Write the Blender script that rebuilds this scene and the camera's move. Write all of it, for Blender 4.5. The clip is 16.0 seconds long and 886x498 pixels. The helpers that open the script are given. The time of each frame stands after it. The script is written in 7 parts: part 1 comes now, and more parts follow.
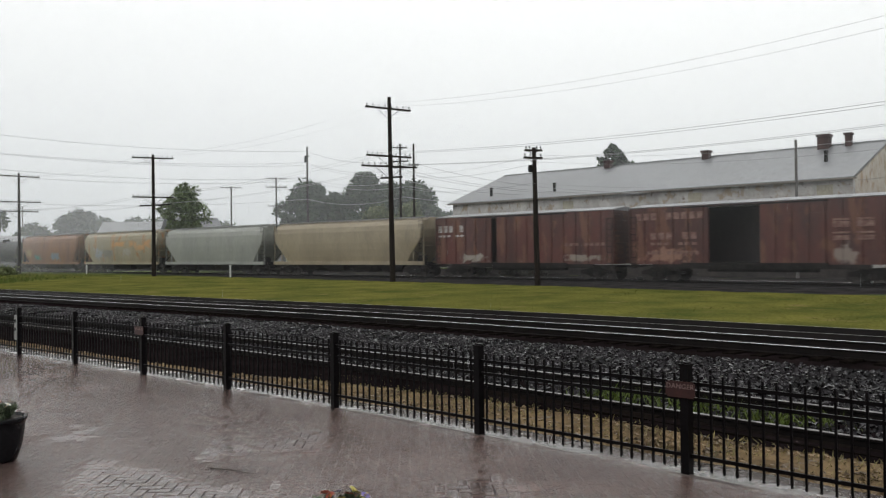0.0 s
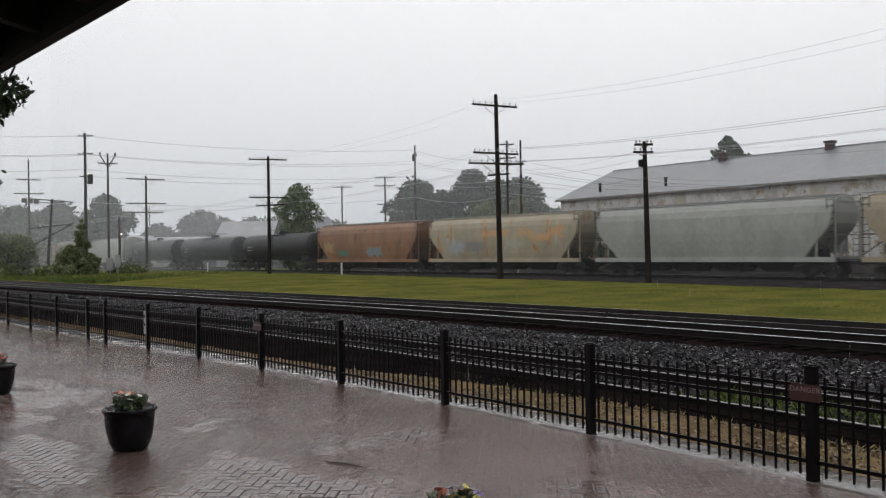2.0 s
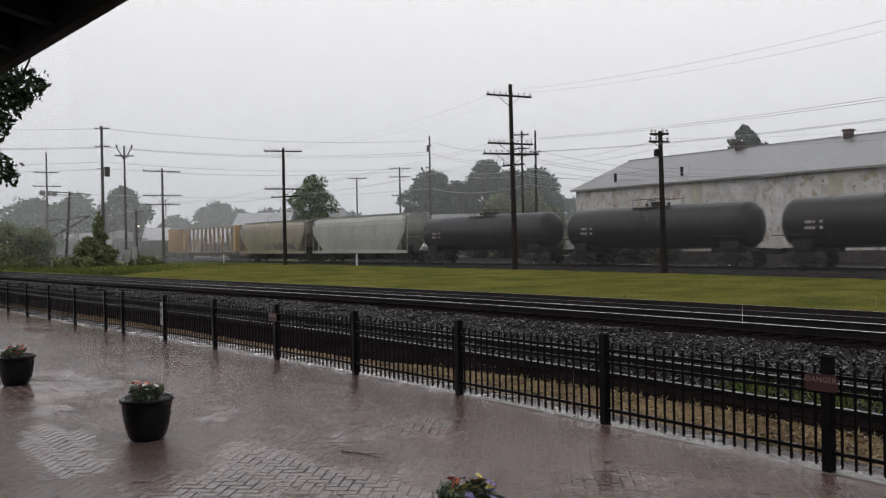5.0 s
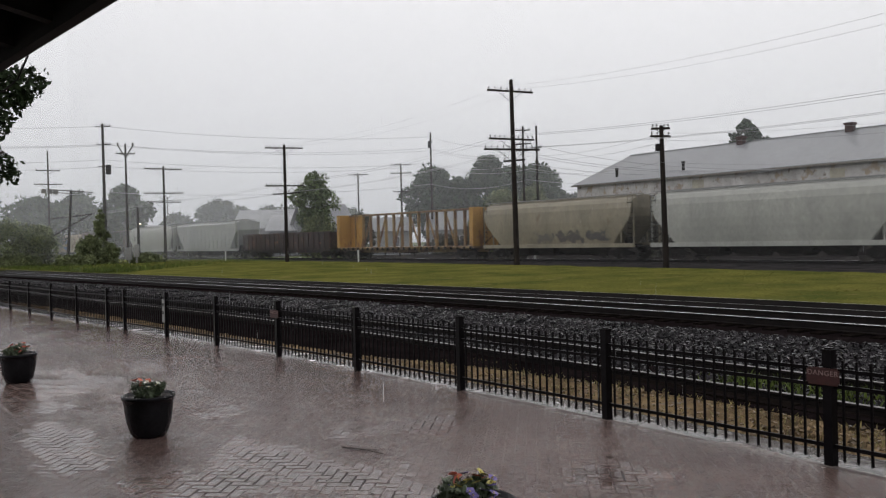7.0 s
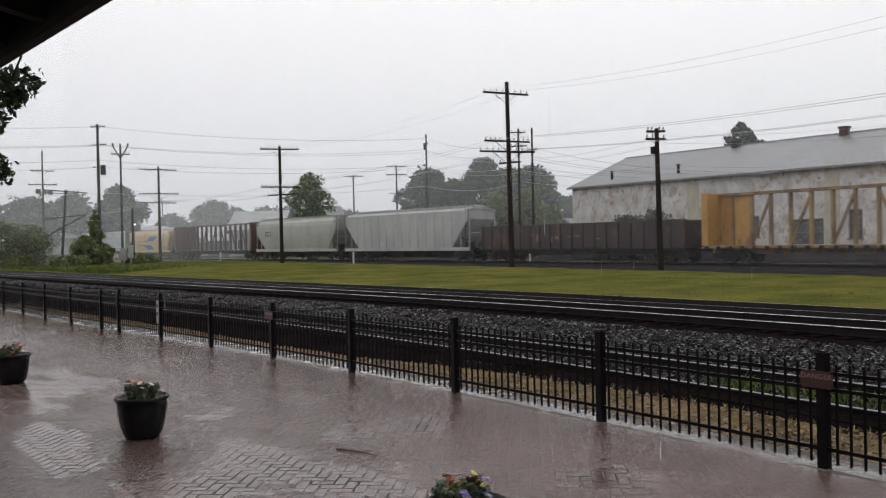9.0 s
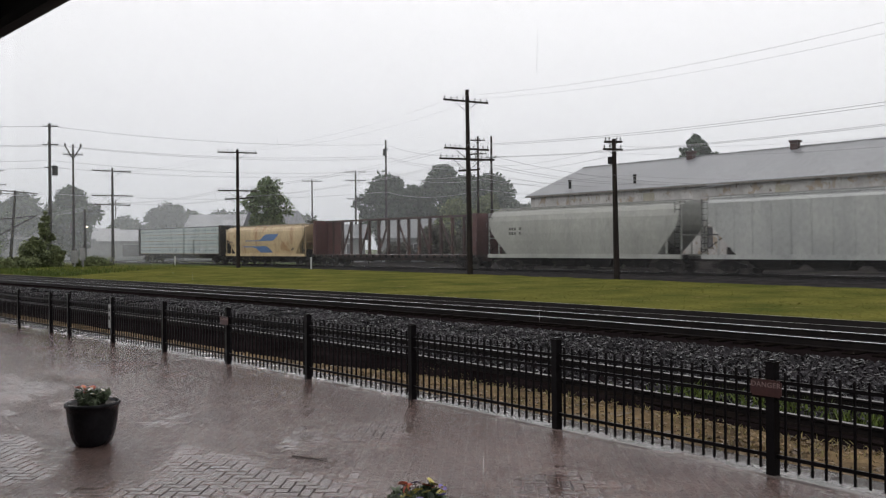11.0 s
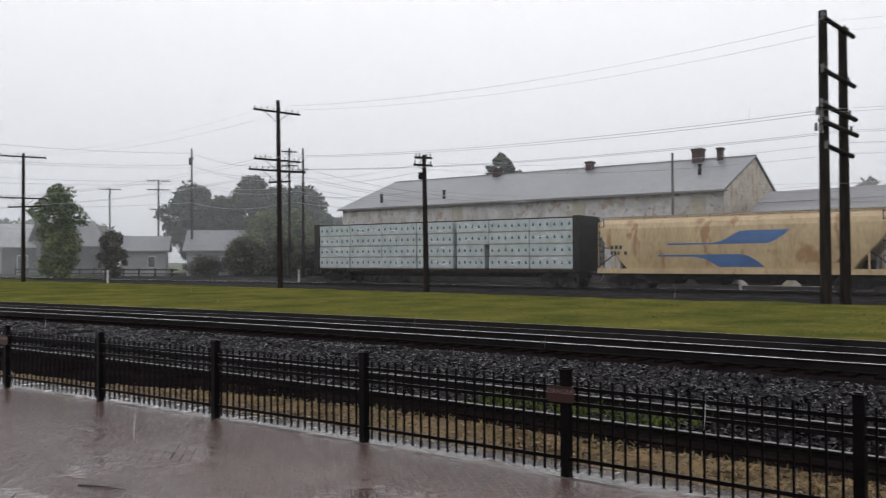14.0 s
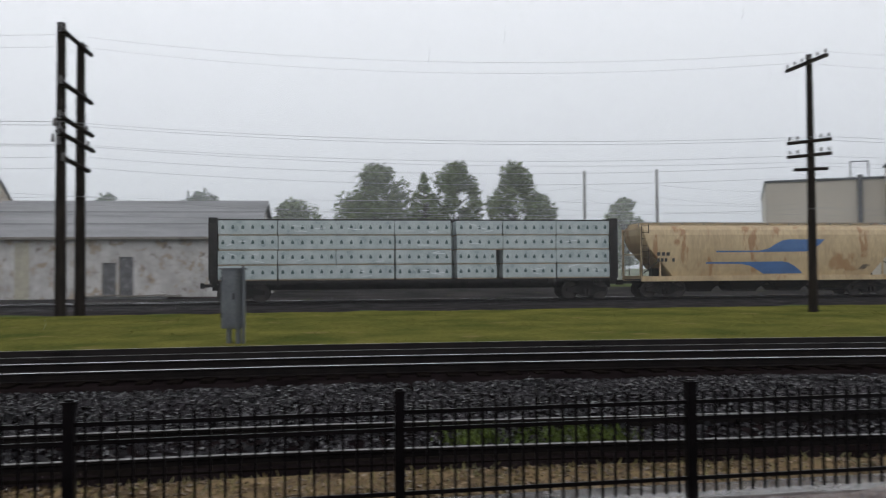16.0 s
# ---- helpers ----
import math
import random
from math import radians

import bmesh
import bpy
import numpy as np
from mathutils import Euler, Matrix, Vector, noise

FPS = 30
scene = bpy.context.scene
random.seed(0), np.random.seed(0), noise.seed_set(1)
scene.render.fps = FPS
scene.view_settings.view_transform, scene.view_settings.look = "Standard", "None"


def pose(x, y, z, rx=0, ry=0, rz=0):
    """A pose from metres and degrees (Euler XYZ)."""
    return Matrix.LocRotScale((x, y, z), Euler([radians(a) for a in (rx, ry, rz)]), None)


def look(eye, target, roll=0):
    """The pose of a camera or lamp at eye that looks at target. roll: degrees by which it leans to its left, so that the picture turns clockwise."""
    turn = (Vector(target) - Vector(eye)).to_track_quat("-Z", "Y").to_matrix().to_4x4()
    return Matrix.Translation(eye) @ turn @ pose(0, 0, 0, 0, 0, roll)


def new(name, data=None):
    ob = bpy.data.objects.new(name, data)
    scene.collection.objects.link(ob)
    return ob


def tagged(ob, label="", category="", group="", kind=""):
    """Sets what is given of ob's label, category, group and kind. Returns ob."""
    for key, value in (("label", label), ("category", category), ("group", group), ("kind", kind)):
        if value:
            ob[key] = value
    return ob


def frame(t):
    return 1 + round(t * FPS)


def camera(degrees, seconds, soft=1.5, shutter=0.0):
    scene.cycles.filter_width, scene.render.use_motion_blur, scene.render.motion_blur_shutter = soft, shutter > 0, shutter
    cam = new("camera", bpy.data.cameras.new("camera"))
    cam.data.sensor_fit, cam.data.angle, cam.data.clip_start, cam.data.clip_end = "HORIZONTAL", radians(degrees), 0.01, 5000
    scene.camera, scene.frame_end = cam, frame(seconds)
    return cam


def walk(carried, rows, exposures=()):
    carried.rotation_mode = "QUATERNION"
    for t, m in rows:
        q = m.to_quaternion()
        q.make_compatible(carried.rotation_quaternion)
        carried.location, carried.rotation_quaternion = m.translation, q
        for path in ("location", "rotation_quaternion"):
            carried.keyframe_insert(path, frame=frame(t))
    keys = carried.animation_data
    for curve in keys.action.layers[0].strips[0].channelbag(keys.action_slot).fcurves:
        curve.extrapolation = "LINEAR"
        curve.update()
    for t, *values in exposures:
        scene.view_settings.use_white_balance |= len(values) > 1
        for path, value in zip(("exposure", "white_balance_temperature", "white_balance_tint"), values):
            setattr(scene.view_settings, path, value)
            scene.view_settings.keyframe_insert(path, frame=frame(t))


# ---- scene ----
cam = camera(56.5, 16.0, soft=1.25, shutter=0.2)
# seconds, x, y, z, yaw, pitch, roll
ROWS = [
    (0.0, 0.008, -0.018, 1.948, 49.78, 0.46, 0.63),
    (0.5, -0.069, 0.006, 1.966, 52.11, -0.18, 0.19),
    (1.0, -0.012, -0.021, 1.949, 54.88, -0.62, 0.69),
    (1.5, -0.019, -0.023, 1.952, 56.14, -0.51, 0.39),
    (2.0, -0.012, -0.034, 1.959, 57.21, 0.35, 0.88),
    (2.5, -0.007, -0.016, 1.950, 57.69, 0.34, 1.02),
    (3.0, -0.005, -0.024, 1.951, 57.52, 0.19, 0.85),
    (3.5, -0.013, -0.022, 1.952, 57.63, 0.07, 0.79),
    (4.0, -0.005, -0.025, 1.955, 57.90, -0.09, 0.92),
    (6.5, -0.002, -0.014, 1.950, 58.45, -0.44, 1.15),
    (7.0, -0.005, -0.010, 1.949, 58.37, -0.54, 1.38),
    (7.5, -0.003, -0.016, 1.951, 58.18, -0.54, 1.30),
    (8.0, -0.001, -0.014, 1.951, 58.41, -0.55, 1.27),
    (8.5, -0.006, -0.011, 1.953, 58.38, -0.58, 1.32),
    (9.0, -0.005, -0.005, 1.950, 58.04, -0.42, 1.17),
    (9.5, -0.005, -0.007, 1.958, 55.81, 0.18, 1.21),
    (9.7, 0.001, -0.015, 1.952, 55.48, 0.25, 1.12),
    (12.0, 0.007, -0.017, 1.962, 55.11, -0.06, 0.19),
    (12.5, 0.009, -0.013, 1.964, 54.28, 0.17, 0.12),
    (13.0, 0.011, 0.017, 1.958, 51.03, -0.25, 0.28),
    (13.5, 0.012, 0.039, 1.959, 47.28, -0.06, 0.54),
    (14.0, 0.022, 0.028, 1.954, 42.16, 0.84, 0.30),
    (14.5, 0.012, 0.095, 1.951, 32.11, 0.53, -0.65),
    (15.0, 0.017, 0.091, 1.942, 20.03, -0.08, -1.26),
    (15.5, 0.110, 0.111, 1.965, 7.39, 0.91, -0.13),
    (16.0, 0.177, 0.144, 1.922, -7.33, 1.41, 0.38),
]
walk(cam, [(t, pose(x, y, z, 90 + pitch, roll, yaw)) for t, x, y, z, yaw, pitch, roll in ROWS],
     exposures=[(0.0, 0.16, 6620, 8), (0.5, 0.14, 6600, 8.5), (1.5, 0.08, 6550, 10), (2.0, 0.0, 6540, 11), (2.5, -0.02, 6550, 11.5), (3.5, -0.04, 6560, 12), (7.5, -0.07, 6580, 12.5), (8.4, 0.03, 6580, 12.5), (9.0, 0.08, 6580, 12.5), (9.7, 0.09, 6580, 12.5), (11.8, 0.09, 6580, 12.5), (14.0, 0.06, 6450, 13), (14.6, 0.0, 6400, 12), (15.5, -0.1, 6280, 11), (16.0, -0.08, 6280, 11)])

# ---- sky and light: a bright overcast rain sky ----
world = bpy.data.worlds.new("overcast_sky")
scene.world = world
world.use_nodes = True
wn, wl = world.node_tree.nodes, world.node_tree.links
bg = wn["Background"]
sky = wn.new("ShaderNodeTexSky")
sky.sky_type, sky.sun_disc, sky.sun_elevation, sky.sun_rotation = "NISHITA", False, radians(55), radians(-40)
sky.air_density, sky.dust_density = 1.0, 4.0
hsv = wn.new("ShaderNodeHueSaturation")
hsv.inputs["Saturation"].default_value = 0.12
cloud = wn.new("ShaderNodeMixRGB")
cloud.inputs[0].default_value = 0.8
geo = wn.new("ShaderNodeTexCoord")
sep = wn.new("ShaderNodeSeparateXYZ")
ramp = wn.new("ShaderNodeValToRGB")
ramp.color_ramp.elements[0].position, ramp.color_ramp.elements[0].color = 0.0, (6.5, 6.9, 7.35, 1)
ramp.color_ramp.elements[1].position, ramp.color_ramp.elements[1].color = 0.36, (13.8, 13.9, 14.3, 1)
# the zenith, out of view, is dimmed to lower the light on the scene
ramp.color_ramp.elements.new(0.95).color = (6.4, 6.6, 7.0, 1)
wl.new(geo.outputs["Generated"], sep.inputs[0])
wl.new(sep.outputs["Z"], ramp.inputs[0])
wl.new(sky.outputs[0], hsv.inputs["Color"])
wl.new(hsv.outputs[0], cloud.inputs[1])
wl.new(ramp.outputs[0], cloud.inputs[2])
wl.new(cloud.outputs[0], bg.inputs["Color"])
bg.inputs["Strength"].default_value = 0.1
sun = new("sun", bpy.data.lights.new("sun", "SUN"))
sun.data.energy, sun.data.angle, sun.data.color = 0.35, radians(30), (1.0, 0.97, 0.92)
sun.matrix_world = look((0, 0, 50), (20, 35, 0))

# ---- materials ----
def shader(name):
    m = bpy.data.materials.new(name)
    m.use_nodes = True
    nt = m.node_tree
    return m, nt.nodes, nt.links, nt.nodes["Principled BSDF"]


def noisy(name, base, dark, scale=3.0, fine=40.0, rough=0.7, spread=0.15, metal=0.0, bump=0.2, bump_dist=0.01, coords="Object", stretch=(1, 1, 1), spot=None, spot_at=0.62, island=0.0, grain=0.35):
    """A surface with a broad stain, a fine grain and relief; spot: a third colour in patches (rust, moss, bare wall)."""
    m, n, l, p = shader(name)
    tc, mp = n.new("ShaderNodeTexCoord"), n.new("ShaderNodeMapping")
    mp.inputs["Scale"].default_value = stretch
    l.new(tc.outputs[coords], mp.inputs[0])
    a, b = n.new("ShaderNodeTexNoise"), n.new("ShaderNodeTexNoise")
    a.inputs["Scale"].default_value, a.inputs["Detail"].default_value = scale, 6
    b.inputs["Scale"].default_value, b.inputs["Detail"].default_value = fine, 3
    l.new(mp.outputs[0], a.inputs["Vector"])
    l.new(mp.outputs[0], b.inputs["Vector"])
    r = n.new("ShaderNodeValToRGB")
    r.color_ramp.elements[0].position, r.color_ramp.elements[1].position = 0.32, 0.68
    r.color_ramp.elements[0].color, r.color_ramp.elements[1].color = (*dark, 1), (*base, 1)
    l.new(a.outputs["Fac"], r.inputs[0])
    g = n.new("ShaderNodeMixRGB")
    g.blend_type, g.inputs[0].default_value = "OVERLAY", grain
    l.new(r.outputs[0], g.inputs[1])
    l.new(b.outputs["Fac"], g.inputs[2])
    out = g.outputs[0]
    if spot:
        c, k, x = n.new("ShaderNodeTexNoise"), n.new("ShaderNodeValToRGB"), n.new("ShaderNodeMixRGB")
        c.inputs["Scale"].default_value, c.inputs["Detail"].default_value = scale * 1.7, 8
        c.inputs["Roughness"].default_value = 0.65
        k.color_ramp.elements[0].position, k.color_ramp.elements[1].position = spot_at, spot_at + 0.06
        l.new(mp.outputs[0], c.inputs["Vector"])
        l.new(c.outputs["Fac"], k.inputs[0])
        l.new(k.outputs[0], x.inputs[0])
        l.new(out, x.inputs[1])
        x.inputs[2].default_value = (*spot, 1)
        out = x.outputs[0]
    if island:
        gi, hv, ma = n.new("ShaderNodeNewGeometry"), n.new("ShaderNodeHueSaturation"), n.new("ShaderNodeMapRange")
        ma.inputs[3].default_value, ma.inputs[4].default_value = 1 - island, 1 + island
        l.new(gi.outputs["Random Per Island"], ma.inputs[0])
        l.new(ma.outputs[0], hv.inputs["Value"])
        l.new(out, hv.inputs["Color"])
        out = hv.outputs[0]
    l.new(out, p.inputs["Base Color"])
    mr = n.new("ShaderNodeMapRange")
    mr.inputs[3].default_value, mr.inputs[4].default_value = max(0.03, rough - spread), min(1, rough + spread)
    l.new(a.outputs["Fac"], mr.inputs[0])
    l.new(mr.outputs[0], p.inputs["Roughness"])
    p.inputs["Metallic"].default_value = metal
    if bump:
        bp = n.new("ShaderNodeBump")
        bp.inputs["Strength"].default_value, bp.inputs["Distance"].default_value = bump, bump_dist
        l.new(b.outputs["Fac"], bp.inputs["Height"])
        l.new(bp.outputs[0], p.inputs["Normal"])
    return m


def car_paint(name, base, dark, rust, rust_at=0.62, tags=(), rough=0.45):
    """Weathered rail-car paint: streaks running down, rust, and sprayed patches (x, z, half width, half height, colour)."""
    m = noisy(name, base, dark, scale=0.7, fine=9.0, rough=rough, bump=0.12, stretch=(1, 1, 0.35), spot=rust, spot_at=rust_at)
    n, l, p = m.node_tree.nodes, m.node_tree.links, m.node_tree.nodes["Principled BSDF"]
    out = p.inputs["Base Color"].links[0].from_socket
    if tags:
        tc, sx, nz = n.new("ShaderNodeTexCoord"), n.new("ShaderNodeSeparateXYZ"), n.new("ShaderNodeTexNoise")
        nz.inputs["Scale"].default_value, nz.inputs["Detail"].default_value = 2.2, 4
        l.new(tc.outputs["Object"], nz.inputs["Vector"])
        l.new(tc.outputs["Object"], sx.inputs[0])
        for x, z, hx, hz, col in tags:
            terms = []
            for axis, c, h in (("X", x, hx), ("Z", z, hz)):
                s, d, a = n.new("ShaderNodeMath"), n.new("ShaderNodeMath"), n.new("ShaderNodeMath")
                s.operation, d.operation, a.operation = "SUBTRACT", "DIVIDE", "ABSOLUTE"
                l.new(sx.outputs[axis], s.inputs[0])
                s.inputs[1].default_value = c
                l.new(s.outputs[0], d.inputs[0])
                d.inputs[1].default_value = h
                l.new(d.outputs[0], a.inputs[0])
                terms.append(a)
            big, add, edge = n.new("ShaderNodeMath"), n.new("ShaderNodeMath"), n.new("ShaderNodeMapRange")
            big.operation, add.operation = "SMOOTH_MAX", "MULTIPLY_ADD"
            big.inputs[2].default_value, add.inputs[1].default_value = 0.6, 3.2
            l.new(terms[0].outputs[0], big.inputs[0])
            l.new(terms[1].outputs[0], big.inputs[1])
            l.new(nz.outputs["Fac"], add.inputs[0])
            l.new(big.outputs[0], add.inputs[2])
            l.new(add.outputs[0], edge.inputs[0])
            for i, v in enumerate((2.3, 2.75, 0.85, 0.0)):
                edge.inputs[i + 1].default_value = v
            mx = n.new("ShaderNodeMixRGB")
            l.new(edge.outputs[0], mx.inputs[0])
            l.new(out, mx.inputs[1])
            mx.inputs[2].default_value = (*col, 1)
            out = mx.outputs[0]
        l.new(out, p.inputs["Base Color"])
    return m


def plain(name, col, rough=0.5, metal=0.0, glow=0.0):
    m, n, l, p = shader(name)
    p.inputs["Base Color"].default_value = (*col, 1)
    p.inputs["Roughness"].default_value, p.inputs["Metallic"].default_value = rough, metal
    if glow:
        p.inputs["Emission Color"].default_value, p.inputs["Emission Strength"].default_value = (*col, 1), glow
    return m


M_fence = noisy("black_wet_iron", (0.0078, 0.0066, 0.0072), (0.0045, 0.004, 0.0045), scale=4, rough=0.35, bump=0.1)
M_pole = noisy("creosoted_pole_wood", (0.032, 0.026, 0.022), (0.012, 0.010, 0.009), scale=2, fine=30, rough=0.8, stretch=(6, 6, 0.5), bump=0.5)
M_glass_ins = noisy("insulator_glaze", (0.10, 0.09, 0.085), (0.05, 0.05, 0.05), rough=0.3, bump=0)
M_wire = noisy("weathered_wire", (0.34, 0.345, 0.35), (0.26, 0.265, 0.27), rough=0.6, bump=0)
M_grass = noisy("wet_lawn", (0.150, 0.140, 0.036), (0.066, 0.078, 0.021), scale=0.38, fine=9, rough=0.85, bump=0.8, bump_dist=0.05, spot=(0.165, 0.135, 0.05), spot_at=0.6, grain=0.6)
M_blade = noisy("grass_blades", (0.165, 0.16, 0.04), (0.085, 0.098, 0.025), scale=0.3, fine=20, rough=0.6, bump=0, island=0.25)
M_weed = noisy("weed_leaves", (0.095, 0.125, 0.025), (0.045, 0.068, 0.015), scale=1.5, fine=20, rough=0.5, bump=0, island=0.4)
M_leaf = noisy("tree_leaves", (0.030, 0.046, 0.02), (0.016, 0.026, 0.012), scale=0.6, fine=15, rough=0.6, bump=0, island=0.45)
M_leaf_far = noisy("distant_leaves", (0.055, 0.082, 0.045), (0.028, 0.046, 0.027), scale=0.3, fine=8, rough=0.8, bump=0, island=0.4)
# paler leaf copy for the eastern trees, with haze put into the colour
M_leaf_pale = noisy("haze_paled_leaves", (0.145, 0.175, 0.085), (0.075, 0.10, 0.05), scale=0.3, fine=8, rough=0.8, bump=0, island=0.4)
M_leaf_young = noisy("young_green_leaves", (0.105, 0.145, 0.05), (0.05, 0.078, 0.03), scale=0.6, fine=15, rough=0.6, bump=0, island=0.45)
M_leaf_brush = noisy("brush_leaves", (0.185, 0.21, 0.10), (0.095, 0.115, 0.06), scale=0.8, fine=12, rough=0.6, bump=0, island=0.45)
M_bark = noisy("tree_bark", (0.07, 0.055, 0.045), (0.03, 0.025, 0.02), scale=3, fine=20, rough=0.9, bump=0.6)
M_stone = noisy("wet_ballast_stone", (0.021, 0.018, 0.0205), (0.0045, 0.0039, 0.0045), scale=0.8, fine=30, rough=0.3, bump=0.3, island=0.7)
M_farbed = noisy("grey_track_ballast", (0.052, 0.048, 0.048), (0.024, 0.022, 0.022), scale=1.0, fine=14, rough=0.7, bump=0.8, bump_dist=0.05)
M_bed = noisy("black_ballast_bed", (0.016, 0.0118, 0.012), (0.0068, 0.0052, 0.0054), scale=1.2, fine=18, rough=0.6, bump=0.8, bump_dist=0.05)
M_gravel = noisy("tan_gravel", (0.225, 0.160, 0.088), (0.075, 0.055, 0.036), scale=1.6, fine=25, rough=0.5, bump=0.8, bump_dist=0.03, spot=(0.17, 0.15, 0.135), spot_at=0.6)
M_pebble = noisy("wet_tan_pebbles", (0.22, 0.155, 0.085), (0.075, 0.052, 0.032), scale=2, fine=30, rough=0.35, bump=0.2, island=0.5)
M_tie = noisy("oiled_timber_tie", (0.012, 0.0095, 0.008), (0.006, 0.005, 0.0045), scale=3, fine=25, rough=0.75, bump=0.5, stretch=(4, 1, 1))
M_rail = noisy("rail_side_rust", (0.014, 0.011, 0.010), (0.006, 0.005, 0.005), rough=0.6, bump=0.2)
M_railtop = noisy("polished_rail_head", (0.75, 0.75, 0.76), (0.6, 0.6, 0.6), rough=0.22, spread=0.08, metal=1.0, bump=0.02)
M_yard = noisy("yard_cinders", (0.050, 0.046, 0.044), (0.02, 0.019, 0.019), scale=0.25, fine=6, rough=0.55, bump=0.4, bump_dist=0.04, spot=(0.10, 0.12, 0.04), spot_at=0.62)
M_ground = noisy("far_ground", (0.10, 0.12, 0.045), (0.06, 0.075, 0.03), scale=0.05, fine=1.0, rough=0.9, bump=0.2)
def peeling(name, white, stain, bare, brick, bare_at=0.56, brick_at=0.62):
    """Whitewash in blotches over stained plaster, flaked off down to plaster and then to brick."""
    m, n, l, p = shader(name)
    tc, mp = n.new("ShaderNodeTexCoord"), n.new("ShaderNodeMapping")
    mp.inputs["Scale"].default_value = (1, 1, 0.75)
    l.new(tc.outputs["Object"], mp.inputs[0])
    out = None
    height = None
    for k, (scale, detail, lo, hi, col) in enumerate(((0.9, 8, 0.36, 0.62, stain), (1.5, 9, bare_at, bare_at + 0.07, bare), (2.4, 9, brick_at, brick_at + 0.05, brick), (4.5, 6, 0.58, 0.66, stain))):
        t, rp, mx = n.new("ShaderNodeTexNoise"), n.new("ShaderNodeMapRange"), n.new("ShaderNodeMixRGB")
        t.inputs["Scale"].default_value, t.inputs["Detail"].default_value, t.inputs["Roughness"].default_value = scale, detail, 0.68
        sh = n.new("ShaderNodeVectorMath")
        sh.inputs[1].default_value = (7.3 * k, 3.1 * k, 1.7 * k)
        l.new(mp.outputs[0], sh.inputs[0])
        l.new(sh.outputs[0], t.inputs["Vector"])
        rp.inputs[1].default_value, rp.inputs[2].default_value = lo, hi
        l.new(t.outputs["Fac"], rp.inputs[0])
        l.new(rp.outputs[0], mx.inputs[0])
        if out is None:
            mx.inputs[1].default_value = (*white, 1)
        else:
            l.new(out, mx.inputs[1])
        mx.inputs[2].default_value = (*col, 1)
        out = mx.outputs[0]
        if k == 1:
            height = rp.outputs[0]
    l.new(out, p.inputs["Base Color"])
    p.inputs["Roughness"].default_value = 0.85
    bp = n.new("ShaderNodeBump")
    bp.inputs["Strength"].default_value, bp.inputs["Distance"].default_value, bp.invert = 0.5, 0.02, True
    l.new(height, bp.inputs["Height"])
    l.new(bp.outputs[0], p.inputs["Normal"])
    return m


M_wall_old = peeling("peeling_whitewash", (0.56, 0.55, 0.53), (0.37, 0.35, 0.33), (0.34, 0.28, 0.21), (0.19, 0.155, 0.135), 0.53, 0.59)
M_brick_gable = peeling("flaking_gable_wash", (0.55, 0.52, 0.46), (0.44, 0.38, 0.30), (0.38, 0.28, 0.19), (0.24, 0.16, 0.12), 0.53, 0.58)
M_roof_tin = noisy("grey_metal_roof", (0.25, 0.255, 0.262), (0.175, 0.18, 0.187), scale=0.25, fine=4, rough=0.45, bump=0.1, stretch=(1, 0.2, 1), metal=0.25)
M_roof_shed = noisy("streaked_tin_roof", (0.25, 0.25, 0.255), (0.14, 0.14, 0.145), scale=0.35, fine=5, rough=0.5, stretch=(0.3, 2.0, 2.0), metal=0.2, spot=(0.10, 0.10, 0.105), spot_at=0.63)
M_dark_open = noisy("grimy_window", (0.15, 0.15, 0.155), (0.085, 0.082, 0.084), rough=0.25, spread=0.1, bump=0)
M_old_frame = noisy("rotten_window_frame", (0.24, 0.22, 0.19), (0.14, 0.12, 0.1), rough=0.8)
M_chim = noisy("sooty_red_brick", (0.075, 0.04, 0.037), (0.04, 0.026, 0.025), scale=2, fine=12, rough=0.85)
M_white_house = noisy("pale_siding", (0.34, 0.345, 0.345), (0.24, 0.245, 0.245), scale=0.4, fine=6, rough=0.7)
M_grey_house = noisy("grey_block_wall", (0.13, 0.135, 0.14), (0.08, 0.085, 0.09), scale=0.5, fine=6, rough=0.8)
M_pale_roof = noisy("pale_metal_roof", (0.33, 0.335, 0.34), (0.23, 0.235, 0.24), scale=0.3, fine=5, rough=0.35, bump=0.05)
M_tan_wall = noisy("tan_panel_wall", (0.52, 0.475, 0.40), (0.44, 0.40, 0.335), scale=0.15, fine=4, rough=0.7, bump=0.05, grain=0.1)
M_box = noisy("galvanised_cabinet", (0.165, 0.175, 0.185), (0.11, 0.118, 0.126), scale=2, fine=20, rough=0.4, metal=0.4, bump=0.05)
M_soffit = noisy("dark_stained_boards", (0.03, 0.026, 0.024), (0.015, 0.013, 0.012), scale=2, fine=20, rough=0.7, stretch=(0.4, 4, 4))
M_pot = noisy("black_glazed_pot", (0.016, 0.015, 0.017), (0.008, 0.008, 0.009), scale=4, fine=30, rough=0.22, spread=0.06, bump=0.05)
M_soil = noisy("wet_soil", (0.03, 0.02, 0.013), (0.015, 0.01, 0.008), rough=0.8)
M_sign = noisy("faded_red_sign", (0.050, 0.014, 0.012), (0.028, 0.010, 0.009), scale=8, rough=0.45, bump=0.02)
M_sign_text = plain("faded_sign_lettering", (0.22, 0.15, 0.14), 0.5)
M_plate = noisy("grey_number_board", (0.30, 0.30, 0.29), (0.22, 0.22, 0.21), scale=6, rough=0.6)
M_black = noisy("sooty_steel", (0.022, 0.02, 0.02), (0.01, 0.01, 0.01), scale=2, rough=0.6)
M_lamp = plain("lit_lamp_lens", (1.0, 0.86, 0.6), 0.3, glow=2.5)
M_edge_rail = noisy("pale_worn_rail_head", (0.30, 0.285, 0.25), (0.2, 0.185, 0.16), scale=2, rough=0.4, bump=0.02)
